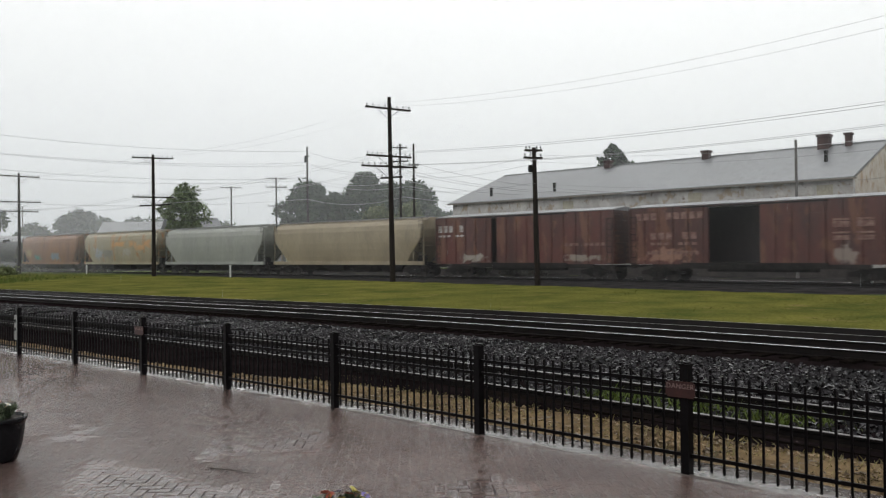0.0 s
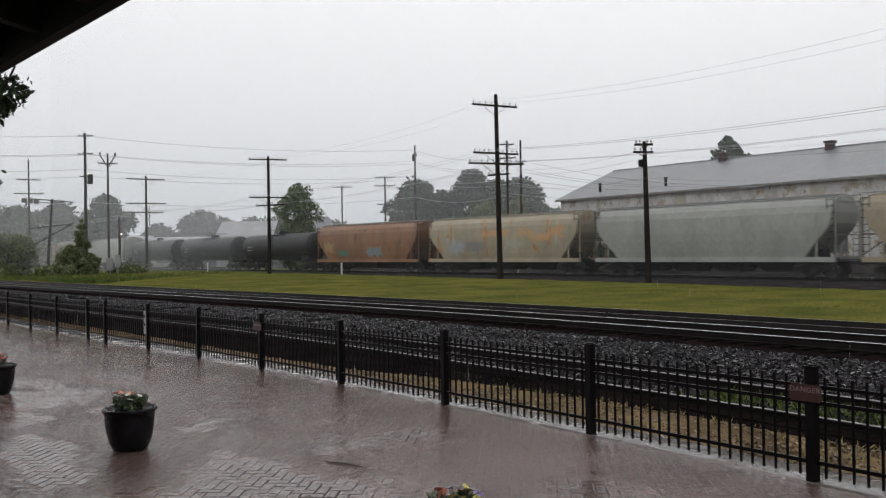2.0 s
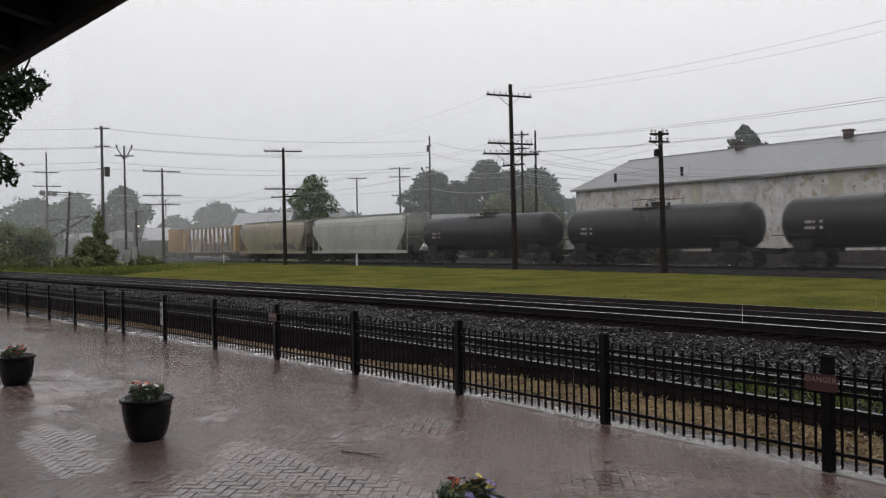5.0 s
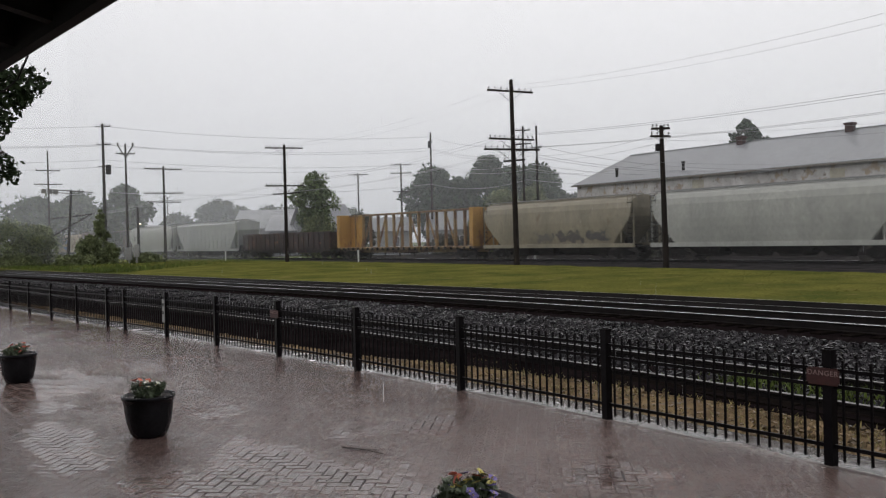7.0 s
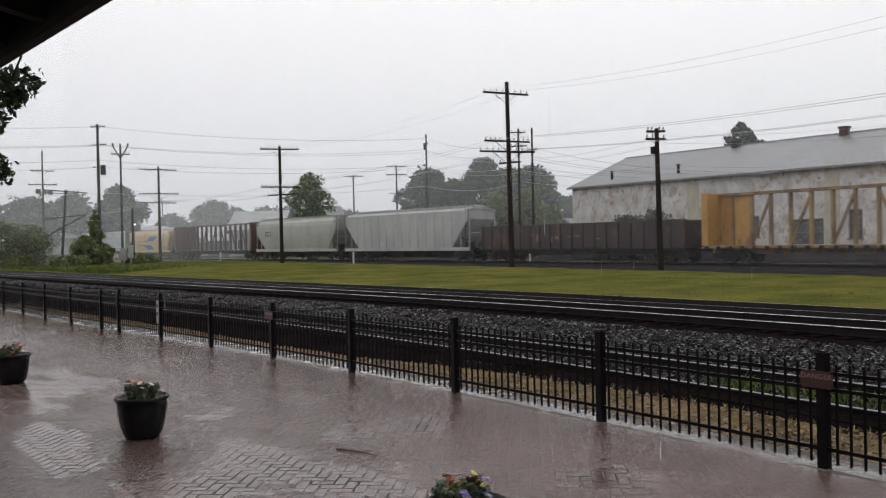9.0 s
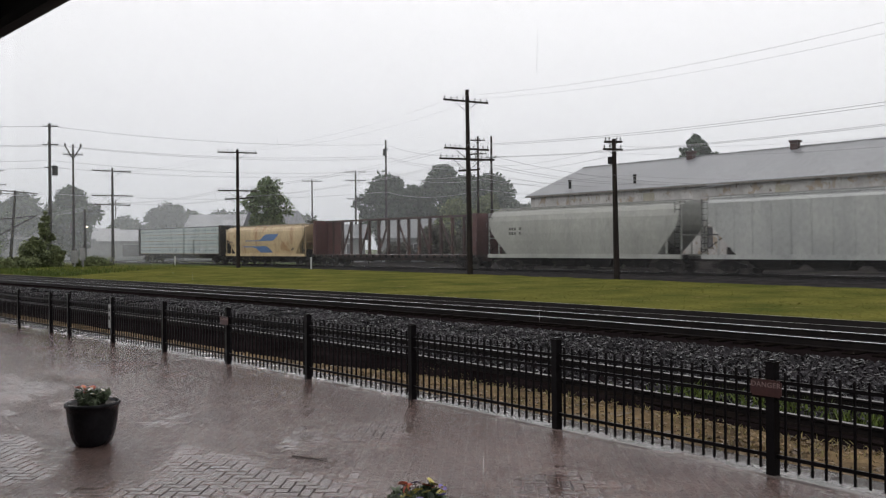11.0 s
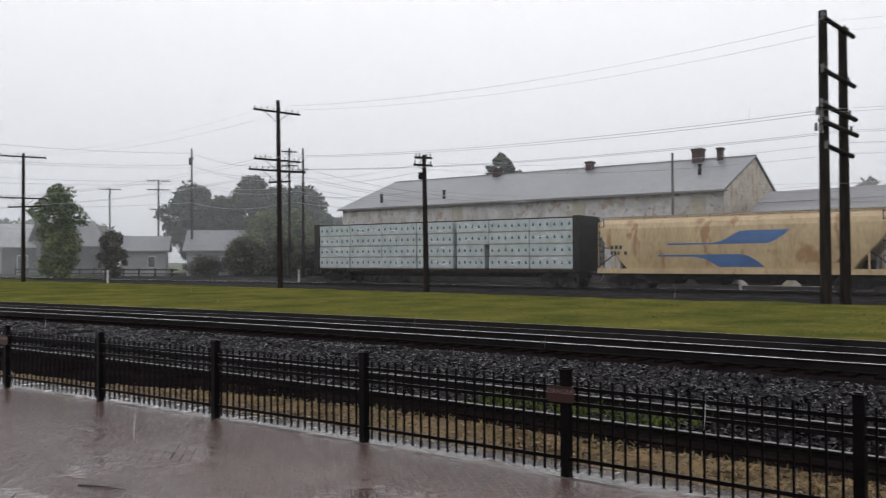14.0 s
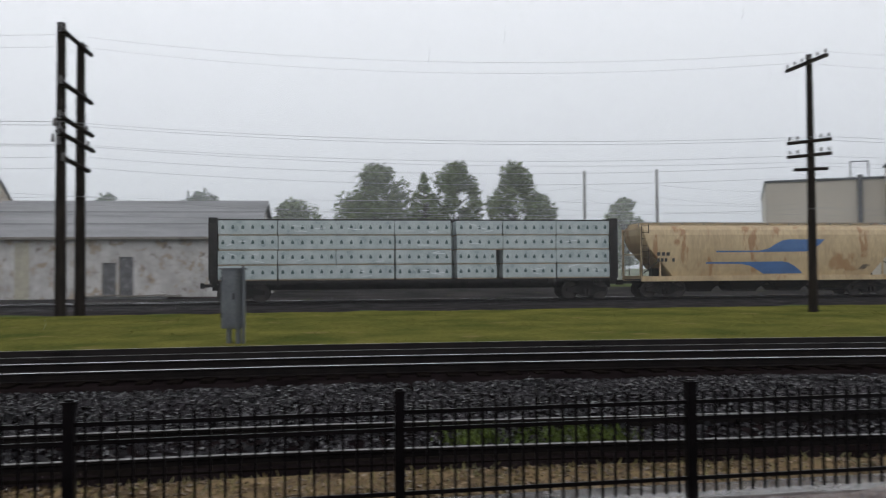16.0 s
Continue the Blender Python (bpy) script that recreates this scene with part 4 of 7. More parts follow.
def make_wires():
    A, B, C, G = (-44.8, 33.4), (-76.8, 29.3), (-109.0, 25.2), (18.7, 30.4)
    D1 = (-10.7, 35.8)
    def run(name, pts, sag, r):
        w = thing(name, "thin overhead line wire strung from pole to pole", "wire", "overhead wires")
        for a, b in zip(pts[:-1], pts[1:]):
            bm = bmesh.new()
            wire(bm, a, b, sag, r * (0.8 if a[0] < -40 else 0.5))
            part("span", bm, M_wire, w)
    for k, dy in ((0, -0.9), (1, 0.9)):
        run("overhead_wire", [(-160, 20 + dy, 12.2), (C[0], C[1] + dy, 12.2), (B[0], B[1] + dy, 11.7), (A[0], A[1] + dy, 12.2), (D1[0], D1[1] + dy, 11.5), (G[0], G[1] + dy, 10.2), (62, 26 + dy, 10.0)], 0.75, 0.008)
    for dy, za, zb, zd, zg in ((-1.0, 8.9, 7.9, 7.95, 6.9), (-0.2, 8.9, 7.9, 7.95, 6.9), (0.7, 8.2, 7.2, 7.3, 6.4), (1.2, 8.2, 7.2, 7.3, 6.2)):
        run("overhead_wire", [(-160, 20 + dy, 8.0), (C[0], C[1] + dy, 8.1), (B[0], B[1] + dy, zb), (A[0], A[1] + dy, za), (D1[0], D1[1] + dy, zd), (G[0], G[1] + dy, zg), (62, 26 + dy, 6.6)], 0.45, 0.012)
    for z0, z1, z2, dy in ((16.3, 15.9, 12.4, 0), (14.2, 14.4, 11.4, 0), (14.1, 14.1, 11.0, 0.7), (12.4, 12.4, 10.2, 0), (11.6, 12.1, 9.6, 0.5), (8.6, 9.6, 8.4, 0)):
        run("overhead_wire", [(*polar(-97, 125), z0 * 1.16), (-102.6, 17 + dy, z0), (-94.3, 56.5 + dy, z1), (-71.3, 54.8 + dy, z2), (-40.0, 55.0 + dy * 0.3, 6.8)], 0.8, 0.024)
    for z0, dy in ((7.9, 0), (7.5, 0.5), (6.2, -0.2)):
        run("overhead_wire", [(-71.3, 54.8 + dy, z0 + 3.2), (-33.9, 36.0 + dy, z0), (-10.6, 36.7 + dy, z0 - 1.4 + 0.3), (G[0], G[1] + dy, z0 - 2.0), (62, 27, z0 - 1.8)], 0.5, 0.012)
    far = [polar(-3, 95), polar(17.2, 95), polar(22.0, 95), polar(35, 95)]
    for z in (11.2, 9.8):
        run("overhead_wire", [(x, y, z + d) for (x, y), d in zip(far, (-1.2, 0, 0, -1))], 0.7, 0.02)
    for z in (6.8, 6.3, 5.7):
        run("overhead_wire", [(-20, 51, z - 0.2), (8, 52, z - 0.4), (62, 52, z - 0.8)], 0.3, 0.014)


# ---- trees and weeds ----
def leaf_mass(clumps, count, leaf, seed, flatten=1.0):
    """Leaves as small bent diamonds over the shells of many clumps (x, y, z, radius)."""
    rng = np.random.default_rng(seed)
    rad = np.array([c[3] for c in clumps])
    pick = rng.choice(len(clumps), count, p=rad ** 2 / (rad ** 2).sum())
    d = rng.normal(size=(count, 3))
    d /= np.linalg.norm(d, axis=1, keepdims=True)
    c = np.array([cc[:3] for cc in clumps])[pick]
    p = c + d * (rad[pick] * np.where(rng.uniform(0, 1, count) < 0.14, rng.uniform(1.0, 1.35, count), rng.uniform(0.3, 1.15, count) ** 0.7))[:, None] * np.array((1, 1, flatten))
    u = rng.normal(size=(count, 3))
    u /= np.linalg.norm(u, axis=1, keepdims=True)
    v = np.cross(u, rng.normal(size=(count, 3)))
    v /= np.linalg.norm(v, axis=1, keepdims=True)
    s = leaf * rng.uniform(0.6, 1.4, count)[:, None]
    verts = np.stack([p - u * s, p + v * s * 0.5, p + u * s, p - v * s * 0.5], 1).reshape(-1, 3)
    faces = np.arange(count * 4).reshape(-1, 4)
    me = bpy.data.meshes.new("crown")
    me.from_pydata(verts.tolist(), [], faces.tolist())
    return me


def tree(label, x, y, z, height, width, seed, leaves=7000, leaf=0.3, trunk=0.3, material=None, base=0.25, shape="round", category="tree", group="trees", name="tree"):
    rng = random.Random(seed)
    t = thing(name, label, category, group, pose(x, y, z))
    bm = bmesh.new()
    rod(bm, (0, 0, -0.5), (0, 0, height * 0.62), trunk, trunk * 0.4, n=9)
    clumps = []
    n = 260 if shape == "cone" else 44
    for i in range(n):
        k = i / (n - 1)
        zz = height * (base + (0.97 - base) * k)
        if shape == "cone":
            env = width * 0.5 * max(0.0, 1.0 - k) ** 0.62
            rr = 0.018 * width + 0.05 * width * (1 - k)
        elif shape == "tall":
            env = width * 0.5 * math.sin(math.pi * (0.15 + 0.8 * k)) ** 0.7
            rr = width * rng.uniform(0.08, 0.17)
        else:
            env = width * 0.5 * math.sin(math.pi * (0.12 + 0.82 * k)) ** 0.8
            rr = width * rng.uniform(0.06, 0.17)
        a = i * 2.4 + rng.uniform(-0.7, 0.7)
        lop = 1.0 if shape == "cone" else 0.86 + 0.30 * (0.5 + 0.5 * math.sin(a + seed)) * (0.6 + 0.4 * math.sin(a * 3 + seed * 1.7 + k * 3))
        d = lop * max(0.0, env - rr * 0.6) * (rng.uniform(0.4, 1.2) if shape != "cone" else rng.uniform(0.5, 1.05))
        c = (math.cos(a) * d, math.sin(a) * d, min(zz + rng.uniform(-0.04, 0.04) * height, height - rr * 0.8))
        clumps.append((*c, rr))
        if d > 0.3:
            rod(bm, (0, 0, max(0.5, c[2] - d * 0.7)), c, trunk * 0.28, trunk * 0.08, n=5)
    part("trunk", bm, M_bark, t)
    me = leaf_mass(clumps, leaves, leaf, seed)
    me.materials.append(material or M_leaf_far)
    part("crown", me, None, t)
    return t


def make_trees():
    # beyond the train, west to east: bearing, distance, top, width
    k = 0
    for az, dist, top, width, shape, n in ((-84.6, 170, 11.5, 12, "round", 5000), (-82.2, 190, 13.5, 12, "round", 5000), (-79.4, 150, 12.6, 8.6, "tall", 6000), (-76.2, 210, 9.5, 13, "round", 4000), (-73.5, 200, 12.3, 13, "round", 6000), (-72.0, 205, 11.0, 9, "round", 4000),
                                           (-70.3, 260, 13.5, 14, "round", 4000), (-68.4, 240, 12.5, 14, "round", 4000), (-64.8, 190, 9.5, 12, "round", 4000), (-58.9, 125, 12.9, 9.0, "tall", 9000), (-57.2, 122, 11.0, 7, "round", 6000),
                                           (-55.2, 125, 14.4, 9.5, "round", 9000), (-53.4, 128, 13.0, 9, "round", 8000), (-51.7, 125, 12.9, 9.5, "round", 9000), (-49.5, 140, 9.2, 6, "round", 3000), (-38.0, 109, 16.1, 17.0, "cone", 24000),
                                           (-14.8, 170, 16.4, 8, "round", 3000), (-8.9, 170, 17.0, 13, "round", 4000), (-2.9, 130, 12.4, 11, "round", 6000), (1.6, 128, 13.5, 9, "round", 5000), (2.9, 122, 17.1, 12, "round", 9000), (6.1, 118, 15.8, 8.0, "cone", 8000), (8.2, 120, 17.3, 9, "round", 7000),
                                           (12.4, 120, 17.0, 9.5, "tall", 8000), (14.2, 128, 13.0, 7, "round", 4000), (19.7, 150, 14.4, 8, "round", 4000), (24, 190, 9, 8, "round", 2500), (40, 150, 14, 14, "round", 4000)):
        x, y = polar(az, dist)
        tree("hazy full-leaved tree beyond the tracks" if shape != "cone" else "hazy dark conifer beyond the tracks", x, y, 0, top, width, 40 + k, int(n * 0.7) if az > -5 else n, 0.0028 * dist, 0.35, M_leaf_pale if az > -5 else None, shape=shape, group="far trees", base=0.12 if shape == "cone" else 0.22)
        k += 1
    x, y = polar(-67.3, 101.5)
    tree("bright green young tree before the low buildings", x, y, 0.3, 10.4, 6.0, 23, 6000, 0.19, 0.25, M_leaf_young, base=0.40)
    for az, dist, top, w in ((-54.3, 107, 8.2, 7.6), (-52.1, 107, 8.6, 6.8), (-50.6, 107, 6.2, 5.0), (-64.0, 101, 5.2, 3.6), (-67.0, 100.5, 5.5, 5.0), (-58.2, 104, 2.4, 5), (-55.6, 101, 4.4, 5), (-53.2, 100, 4.2, 6), (-51.2, 99, 3.6, 5)):
        x, y = polar(az, dist)
        tree("dense green shrub tree behind the far track", x, y, 0.2, top, w, int(az * -10), 6000, 0.18, 0.15, M_leaf_brush if top > 5.3 else M_bush, base=0.1, group="shrubs", name="shrub", category="shrub")
    for az, dist, top, w in ((-43.6, 70, 4.1, 4.5), (-45.4, 72, 3.8, 3.8), (-47.0, 74, 2.6, 2.6)):
        x, y = polar(az, dist)
        tree("dark bush against the warehouse wall", x, y, 0.1, top, w, int(az * -20), 5000, 0.12, 0.1, M_bush, base=0.08, group="wall bushes", name="bush", category="bush")
    # vines and brush round the western poles
    for az, dist, top, w in ((-80.9, 102, 6.4, 1.7), (-81.6, 101, 3.4, 3.2), (-80.3, 99, 2.4, 2.0), (-84.4, 105, 4.6, 5.5), (-86.2, 105, 5.2, 6.5), (-88.4, 106, 5.0, 7), (-82.6, 98, 1.2, 4), (-78.2, 102, 1.1, 4), (-85.6, 104, 1.4, 5), (-90, 105, 4.5, 8)):
        x, y = polar(az, dist)
        tree("tangled green brush at the foot of the poles", x, y, 0.1, top, w, int(-az * 7), 5000, 0.15, 0.1, M_leaf_brush, base=0.06, group="brush", name="bush", category="bush")
    # the tree that hangs in beside the platform
    t = thing("tree", "leafy oak bough overhanging the platform end", "tree", "platform trees", pose(-21.6, -0.08, 0))
    bm = bmesh.new()
    rod(bm, (-1.5, -1.2, -0.2), (-1.3, -1.0, 3.2), 0.24, 0.18, n=10)
    rod(bm, (-1.3, -1.0, 3.2), (-0.9, 0.2, 6.3), 0.16, 0.06, n=8)
    rod(bm, (-1.3, -1.0, 3.0), (-0.3, 1.5, 4.3), 0.09, 0.03, n=7)
    rod(bm, (-1.3, -1.0, 3.4), (-0.4, 1.7, 6.0), 0.10, 0.03, n=7)
    part("trunk", bm, M_bark, t)
    cl = [(-0.4, 1.55, 5.75, 0.55), (-0.3, 2.0, 5.95, 0.42), (-0.6, 0.9, 6.0, 0.8), (-0.5, 1.25, 5.25, 0.45), (-0.3, 1.3, 4.95, 0.32), (-0.5, 1.1, 4.15, 0.35), (-0.3, 1.5, 3.95, 0.30), (-0.4, 1.1, 3.7, 0.32), (-0.4, 1.05, 3.1, 0.30), (-0.6, 0.5, 4.2, 0.6), (-1, -0.8, 6.3, 1.2), (-0.9, -0.4, 5, 1.0), (-0.4, 1.85, 5.6, 0.25), (-0.4, 1.65, 3.75, 0.18)]
    me = leaf_mass(cl, 7000, 0.085, 5)
    me.materials.append(M_leaf)
    part("crown", me, None, t)


M_straw = noisy("straw_blades", (0.24, 0.19, 0.07), (0.13, 0.12, 0.04), scale=0.8, fine=20, rough=0.7, bump=0, island=0.4)


def make_weeds():
    def west(rng):
        x = -rng.uniform(66, 118)
        y = (y_main(x) + 4.0) + rng.uniform(0, 1) ** 1.5 * (y_far(x) - 8 - y_main(x)) * min(1, (-x - 64) / 25)
        return x, y, 0.1
    blades("weeds", 12000, west, (0.12, 0.5), M_weed, "tall green weeds at the lawn's western end", "weeds", 0.3)
    def patch(rng):
        c = ((-7.4, 0.5), (-6.3, 0.6), (-5.0, 0.5), (1.8, 0.3), (2.7, 0.5), (3.3, 0.3))[rng.integers(0, 6)]
        x = c[0] + rng.normal(0, c[1] * 0.7)
        return x, y_near(x) + rng.uniform(-0.35, 0.55), -0.14
    blades("track_weeds", 1800, patch, (0.05, 0.19), M_weed, "bright weeds growing between the near rails", "weeds", 0.5)
    def turf(rng):
        x = rng.uniform(-70, 24) if rng.uniform() < 0.6 else rng.uniform(-30, 22)
        k = rng.uniform(0, 1)
        y = (y_main(x) + 3.4) * (1 - k) + (y_far(x) - 10.9 + 5.0 * min(max((-x - 20) / 50, 0), 1)) * k
        return x, y, 0.05 + 0.10 * math.sin(k * math.pi * 0.55) + 0.002 * max(0, -x - 20)
    blades("turf", 60000, turf, (0.03, 0.08), M_blade, "short wet grass blades of the lawn", "grass", 1.6)
    def straw(rng):
        x = rng.uniform(-12, 12)
        k = rng.uniform(0, 1)
        return x, (y_fence(x) + 0.55) * (1 - k) + (y_near(x) - 1.3) * k, -0.085
    blades("dry_grass", 5000, straw, (0.02, 0.07), M_straw, "thin straw-coloured grass in the gravel strip", "grass", 0.8)


# ---- planters ----
def make_planter(x, y, seed, colours, label):
    p = thing("planter", label, "planter", "platform planters", pose(x, y, 0.0))
    part("pot", turned([(0.155, 0.0), (0.17, 0.012), (0.2, 0.07), (0.222, 0.15), (0.237, 0.24), (0.246, 0.33), (0.25, 0.385), (0.263, 0.39), (0.27, 0.40), (0.27, 0.422), (0.263, 0.43), (0.246, 0.43), (0.238, 0.39), (0.05, 0.38)], 32), M_pot, p, smooth=True)
    part("soil", turned([(0.05, 0.381), (0.236, 0.391), (0.235, 0.402), (0.04, 0.41)], 20), M_soil, p)
    rng = random.Random(seed)
    cl = []
    for i in range(16):
        a, d = rng.uniform(0, 6.28), 0.15 * rng.uniform(0, 1) ** 0.6
        cl.append((math.cos(a) * d, math.sin(a) * d, 0.43 + rng.uniform(0, 0.09), rng.uniform(0.03, 0.055)))
    me = leaf_mass(cl, 1300, 0.026, seed)
    me.materials.append(M_petunia)
    part("foliage", me, None, p)
    for i in range(30):
        a, d = rng.uniform(0, 6.28), 0.165 * rng.uniform(0, 1) ** 0.5
        fx, fy, fz = math.cos(a) * d, math.sin(a) * d, 0.47 + rng.uniform(0.0, 0.11)
        ob = part("flower", FLOWERS[colours[(0 if fx < -0.03 else 1 if fx < 0.1 else 2) if rng.random() < 0.75 else rng.randrange(3)]], None, p)
        ob.matrix_local = pose(fx, fy, fz, rng.uniform(-35, 35), rng.uniform(-35, 35), rng.uniform(0, 360))


def flower_mesh(name, mat, eye):
    bm = bmesh.new()
    for i in range(5):
        a = 2 * math.pi * i / 5
        c, s = math.cos(a), math.sin(a)
        l, w = 0.032, 0.016
        vs = [bm.verts.new(v) for v in ((0, 0, 0), (c * l * 0.6 - s * w, s * l * 0.6 + c * w, 0.008), (c * l, s * l, 0.004), (c * l * 0.6 + s * w, s * l * 0.6 - c * w, 0.008))]
        bm.faces.new(vs)
    rod(bm, (0, 0, 0.001), (0, 0, 0.008), 0.005, 0.003, n=6, mi=1)
    rod(bm, (0, 0, -0.06), (0, 0, 0), 0.002, 0.002, n=4, mi=2)
    return mesh_of(name, bm, [mat, eye, M_petunia])


M_bush = noisy("dark_bush_leaves", (0.105, 0.102, 0.078), (0.06, 0.058, 0.048), rough=0.7, bump=0, island=0.4)
M_petunia = noisy("flower_foliage", (0.11, 0.14, 0.075), (0.045, 0.065, 0.035), scale=8, fine=40, rough=0.5, bump=0, island=0.35)
M_eye = plain("flower_eye", (0.75, 0.6, 0.1), 0.5)
FLOWERS = {n: flower_mesh("flower", plain(n + "_petals", c, 0.5), M_eye) for n, c in (("red", (0.45, 0.06, 0.05)), ("coral", (0.55, 0.14, 0.09)), ("yellow", (0.62, 0.55, 0.16)), ("violet", (0.25, 0.20, 0.50)), ("white", (0.65, 0.64, 0.6)))}


# ---- small trackside things ----
def make_cabinets():
    c = thing("signal_cabinet", "grey metal trackside cabinet on two legs on the lawn", "cabinet", "", pose(-2.42, 21.5, 0.05, 0, 0, -24))
    bm = bbox(((-0.24, -0.2, 0.42), (0.24, 0.2, 1.90)))
    bmesh.ops.bevel(bm, geom=bm.edges[:], offset=0.02, segments=2, affect="EDGES")
    body = part("body", bm, M_box, c)
    door = part("door", bbox(((-0.205, -0.225, 0.5), (0.205, -0.2, 1.84))), M_box, body)
    part("handle", bbox(((0.13, -0.25, 1.15), (0.155, -0.226, 1.31))), M_black, door)
    for z in (0.7, 1.6):
        part("hinge", bbox(((-0.225, -0.235, z), (-0.195, -0.226, z + 0.12))), M_black, door)
    part("lid", bbox(((-0.265, -0.24, 1.90), (0.265, 0.23, 1.94))), M_box, body)
    for x in (-0.12, 0.14):
        part("leg", bbox(((x - 0.045, -0.05, -0.2), (x + 0.045, 0.05, 0.43))), M_box, c)
    part("conduit", rods(((0.285, 0, -0.1), (0.285, 0, 2.0), 0.04), n=8), M_box, c)
    x, y = polar(-79.0, 100)
    c = thing("relay_cabinet", "pair of pale grey relay boxes among the weeds", "cabinet", "", pose(x, y, 0.2, 0, 0, 70))
    part("body", bbox(((-0.75, -0.35, 0.5), (-0.1, 0.35, 1.9))), M_plate, c)
    part("body", bbox(((0.15, -0.3, 0.8), (0.65, 0.3, 2.2))), M_plate, c)
    for x, h in ((-0.42, 0.5), (0.4, 0.8)):
        part("leg", bbox(((x - 0.1, -0.1, -0.3), (x + 0.1, 0.1, h))), M_plate, c)
    m = thing("yard_lamp", "lit floodlight on a slim mast beside the poles", "lamp", "", pose(*polar(-78.6, 128), 0.2))
    part("mast", rods(((0, 0, -0.3), (0, 0, 5.4), 0.09, 0.07), n=7), M_grey_pole, m)
    part("head", bbox(((-0.4, -0.25, 5.4), (0.4, 0.25, 5.6))), M_black, m)
    part("lens", bbox(((0.405, -0.2, 5.25), (0.5, 0.2, 5.42))), M_lamp, m)
    for x, d in ((-96, -5.2), (-70, -4.6), (-12.9, -3.6), (-20.5, 5.2), (-58, 5.0)):
        p = thing("marker_post", "short white marker post by the far track", "post", "marker posts", pose(x, y_far(x) + d, z_far(x) - 0.3))
        part("shaft", bbox(((-0.06, -0.06, -0.2), (0.06, 0.06, 1.15))), M_post_white, p)
        part("cap", bbox(((-0.075, -0.075, 1.15), (0.075, 0.075, 1.22))), M_post_white, p)


def make_town():
    def stand(name, label, az, dist, turn, ln, dep, he, hr, wall, roof, wins=()):
        x, y = polar(az, dist)
        make_house(name, label, x, y, -az + turn, ln, dep, he, hr, wall, roof, wins, z=0.0)
    stand("barn", "pale gabled depot with white metal roof beyond the tracks", -72.6, 141, -14, 10.5, 13, 4.9, 8.0, M_white_house, M_pale_roof, [(1.5, 2.3, 1.6, 3.2), (4.0, 4.8, 1.6, 3.2), (6.5, 7.3, 1.6, 3.2)])
    stand("depot", "grey depot building with white porch roof", -70.3, 129, -12, 9.5, 10, 4.3, 6.6, M_grey_house, M_pale_roof, [(2, 3.2, 0.5, 3.0), (6, 6.8, 1.4, 2.8)])
    stand("long_shed", "long low pale shed far along the track", -77.8, 165, -6, 14, 14, 3.9, 6.0, M_white_house, M_pale_roof, [(4, 7.5, 1.0, 3.2), (9, 11, 1.0, 3)])
    stand("long_shed", "low grey shed far along the track", -84.0, 185, -4, 24, 14, 4.6, 6.8, M_white_house, M_pale_roof)
    stand("annex", "small grey lean-to annex between the sheds", -74.0, 150, -8, 4, 6, 3.2, 4.2, M_grey_house, M_pale_roof)
    stand("cottage", "small white cottage with grey roof and one window", -63.5, 112, -6, 5.4, 6.5, 3.6, 5.3, M_white_house, M_roof_tin, [(3.3, 4.1, 1.4, 2.7)])
    stand("dark_shed", "weathered dark timber shed behind the tree", -67.6, 123, 20, 7.0, 7.5, 4.6, 7.9, M_grey_house, M_roof_tin)
    stand("cottage", "small white cottage with broad grey roof", -59.4, 108, -8, 6.4, 8, 3.6, 6.0, M_white_house, M_roof_tin, [(1.5, 2.4, 1.2, 2.6), (4.2, 5.1, 1.2, 2.6)])
    stand("garage", "pale garage beside the shrubs", -50.4, 118, -8, 4.0, 6, 3.4, 5.0, M_white_house, M_roof_tin)
    f = thing("yard_fence", "low dark rail fence along the yard", "fence", "", pose(-118, 44, 0.2, 0, 0, 8))
    for z0, z1 in ((0.85, 1.0), (0.4, 0.5)):
        part("rail", bbox(((0, -0.05, z0), (34, 0.05, z1))), M_pole, f)
    for i in range(12):
        part("post", bbox(((i * 3 - 0.07, -0.07, -0.3), (i * 3 + 0.07, 0.07, 1.1))), M_pole, f)


# ---- the freight train: car space has x along the car, z up from the rail ----
M_truck = noisy("grimy_bogie_steel", (0.03, 0.026, 0.024), (0.013, 0.012, 0.011), scale=3, rough=0.7)
M_wheel = noisy("worn_wheel_steel", (0.06, 0.05, 0.045), (0.03, 0.026, 0.024), scale=4, rough=0.5, metal=0.5)
for wet in (M_truck,):
    wet.node_tree.nodes["Principled BSDF"].inputs["Specular IOR Level"].default_value = 0.15
M_white_mark = noisy("chalky_white_mark", (0.50, 0.46, 0.43), (0.22, 0.17, 0.155), scale=3, rough=0.7)
M_faded_mark = noisy("faded_pink_lettering", (0.25, 0.15, 0.12), (0.12, 0.05, 0.04), scale=4, fine=14, rough=0.7)
M_dark_mark = plain("dark_stencil", (0.05, 0.045, 0.04), 0.6)


def wheel_mesh():
    bm = bmesh.new()
    for y, r in ((0.68, 0.47), (-0.72, 0.47)):
        rod(bm, (0, y, 0.45), (0, y + 0.04, 0.45), 0.49, n=20)
        rod(bm, (0, y - 0.06, 0.45), (0, y + 0.10, 0.45), r * 0.95, n=20)
        rod(bm, (0, y + 0.09, 0.45), (0, y + 0.2, 0.45), 0.14, n=10)
    rod(bm, (0, -0.9, 0.45), (0, 0.9, 0.45), 0.08, n=8)
    return mesh_of("wheelset", bm, M_wheel)


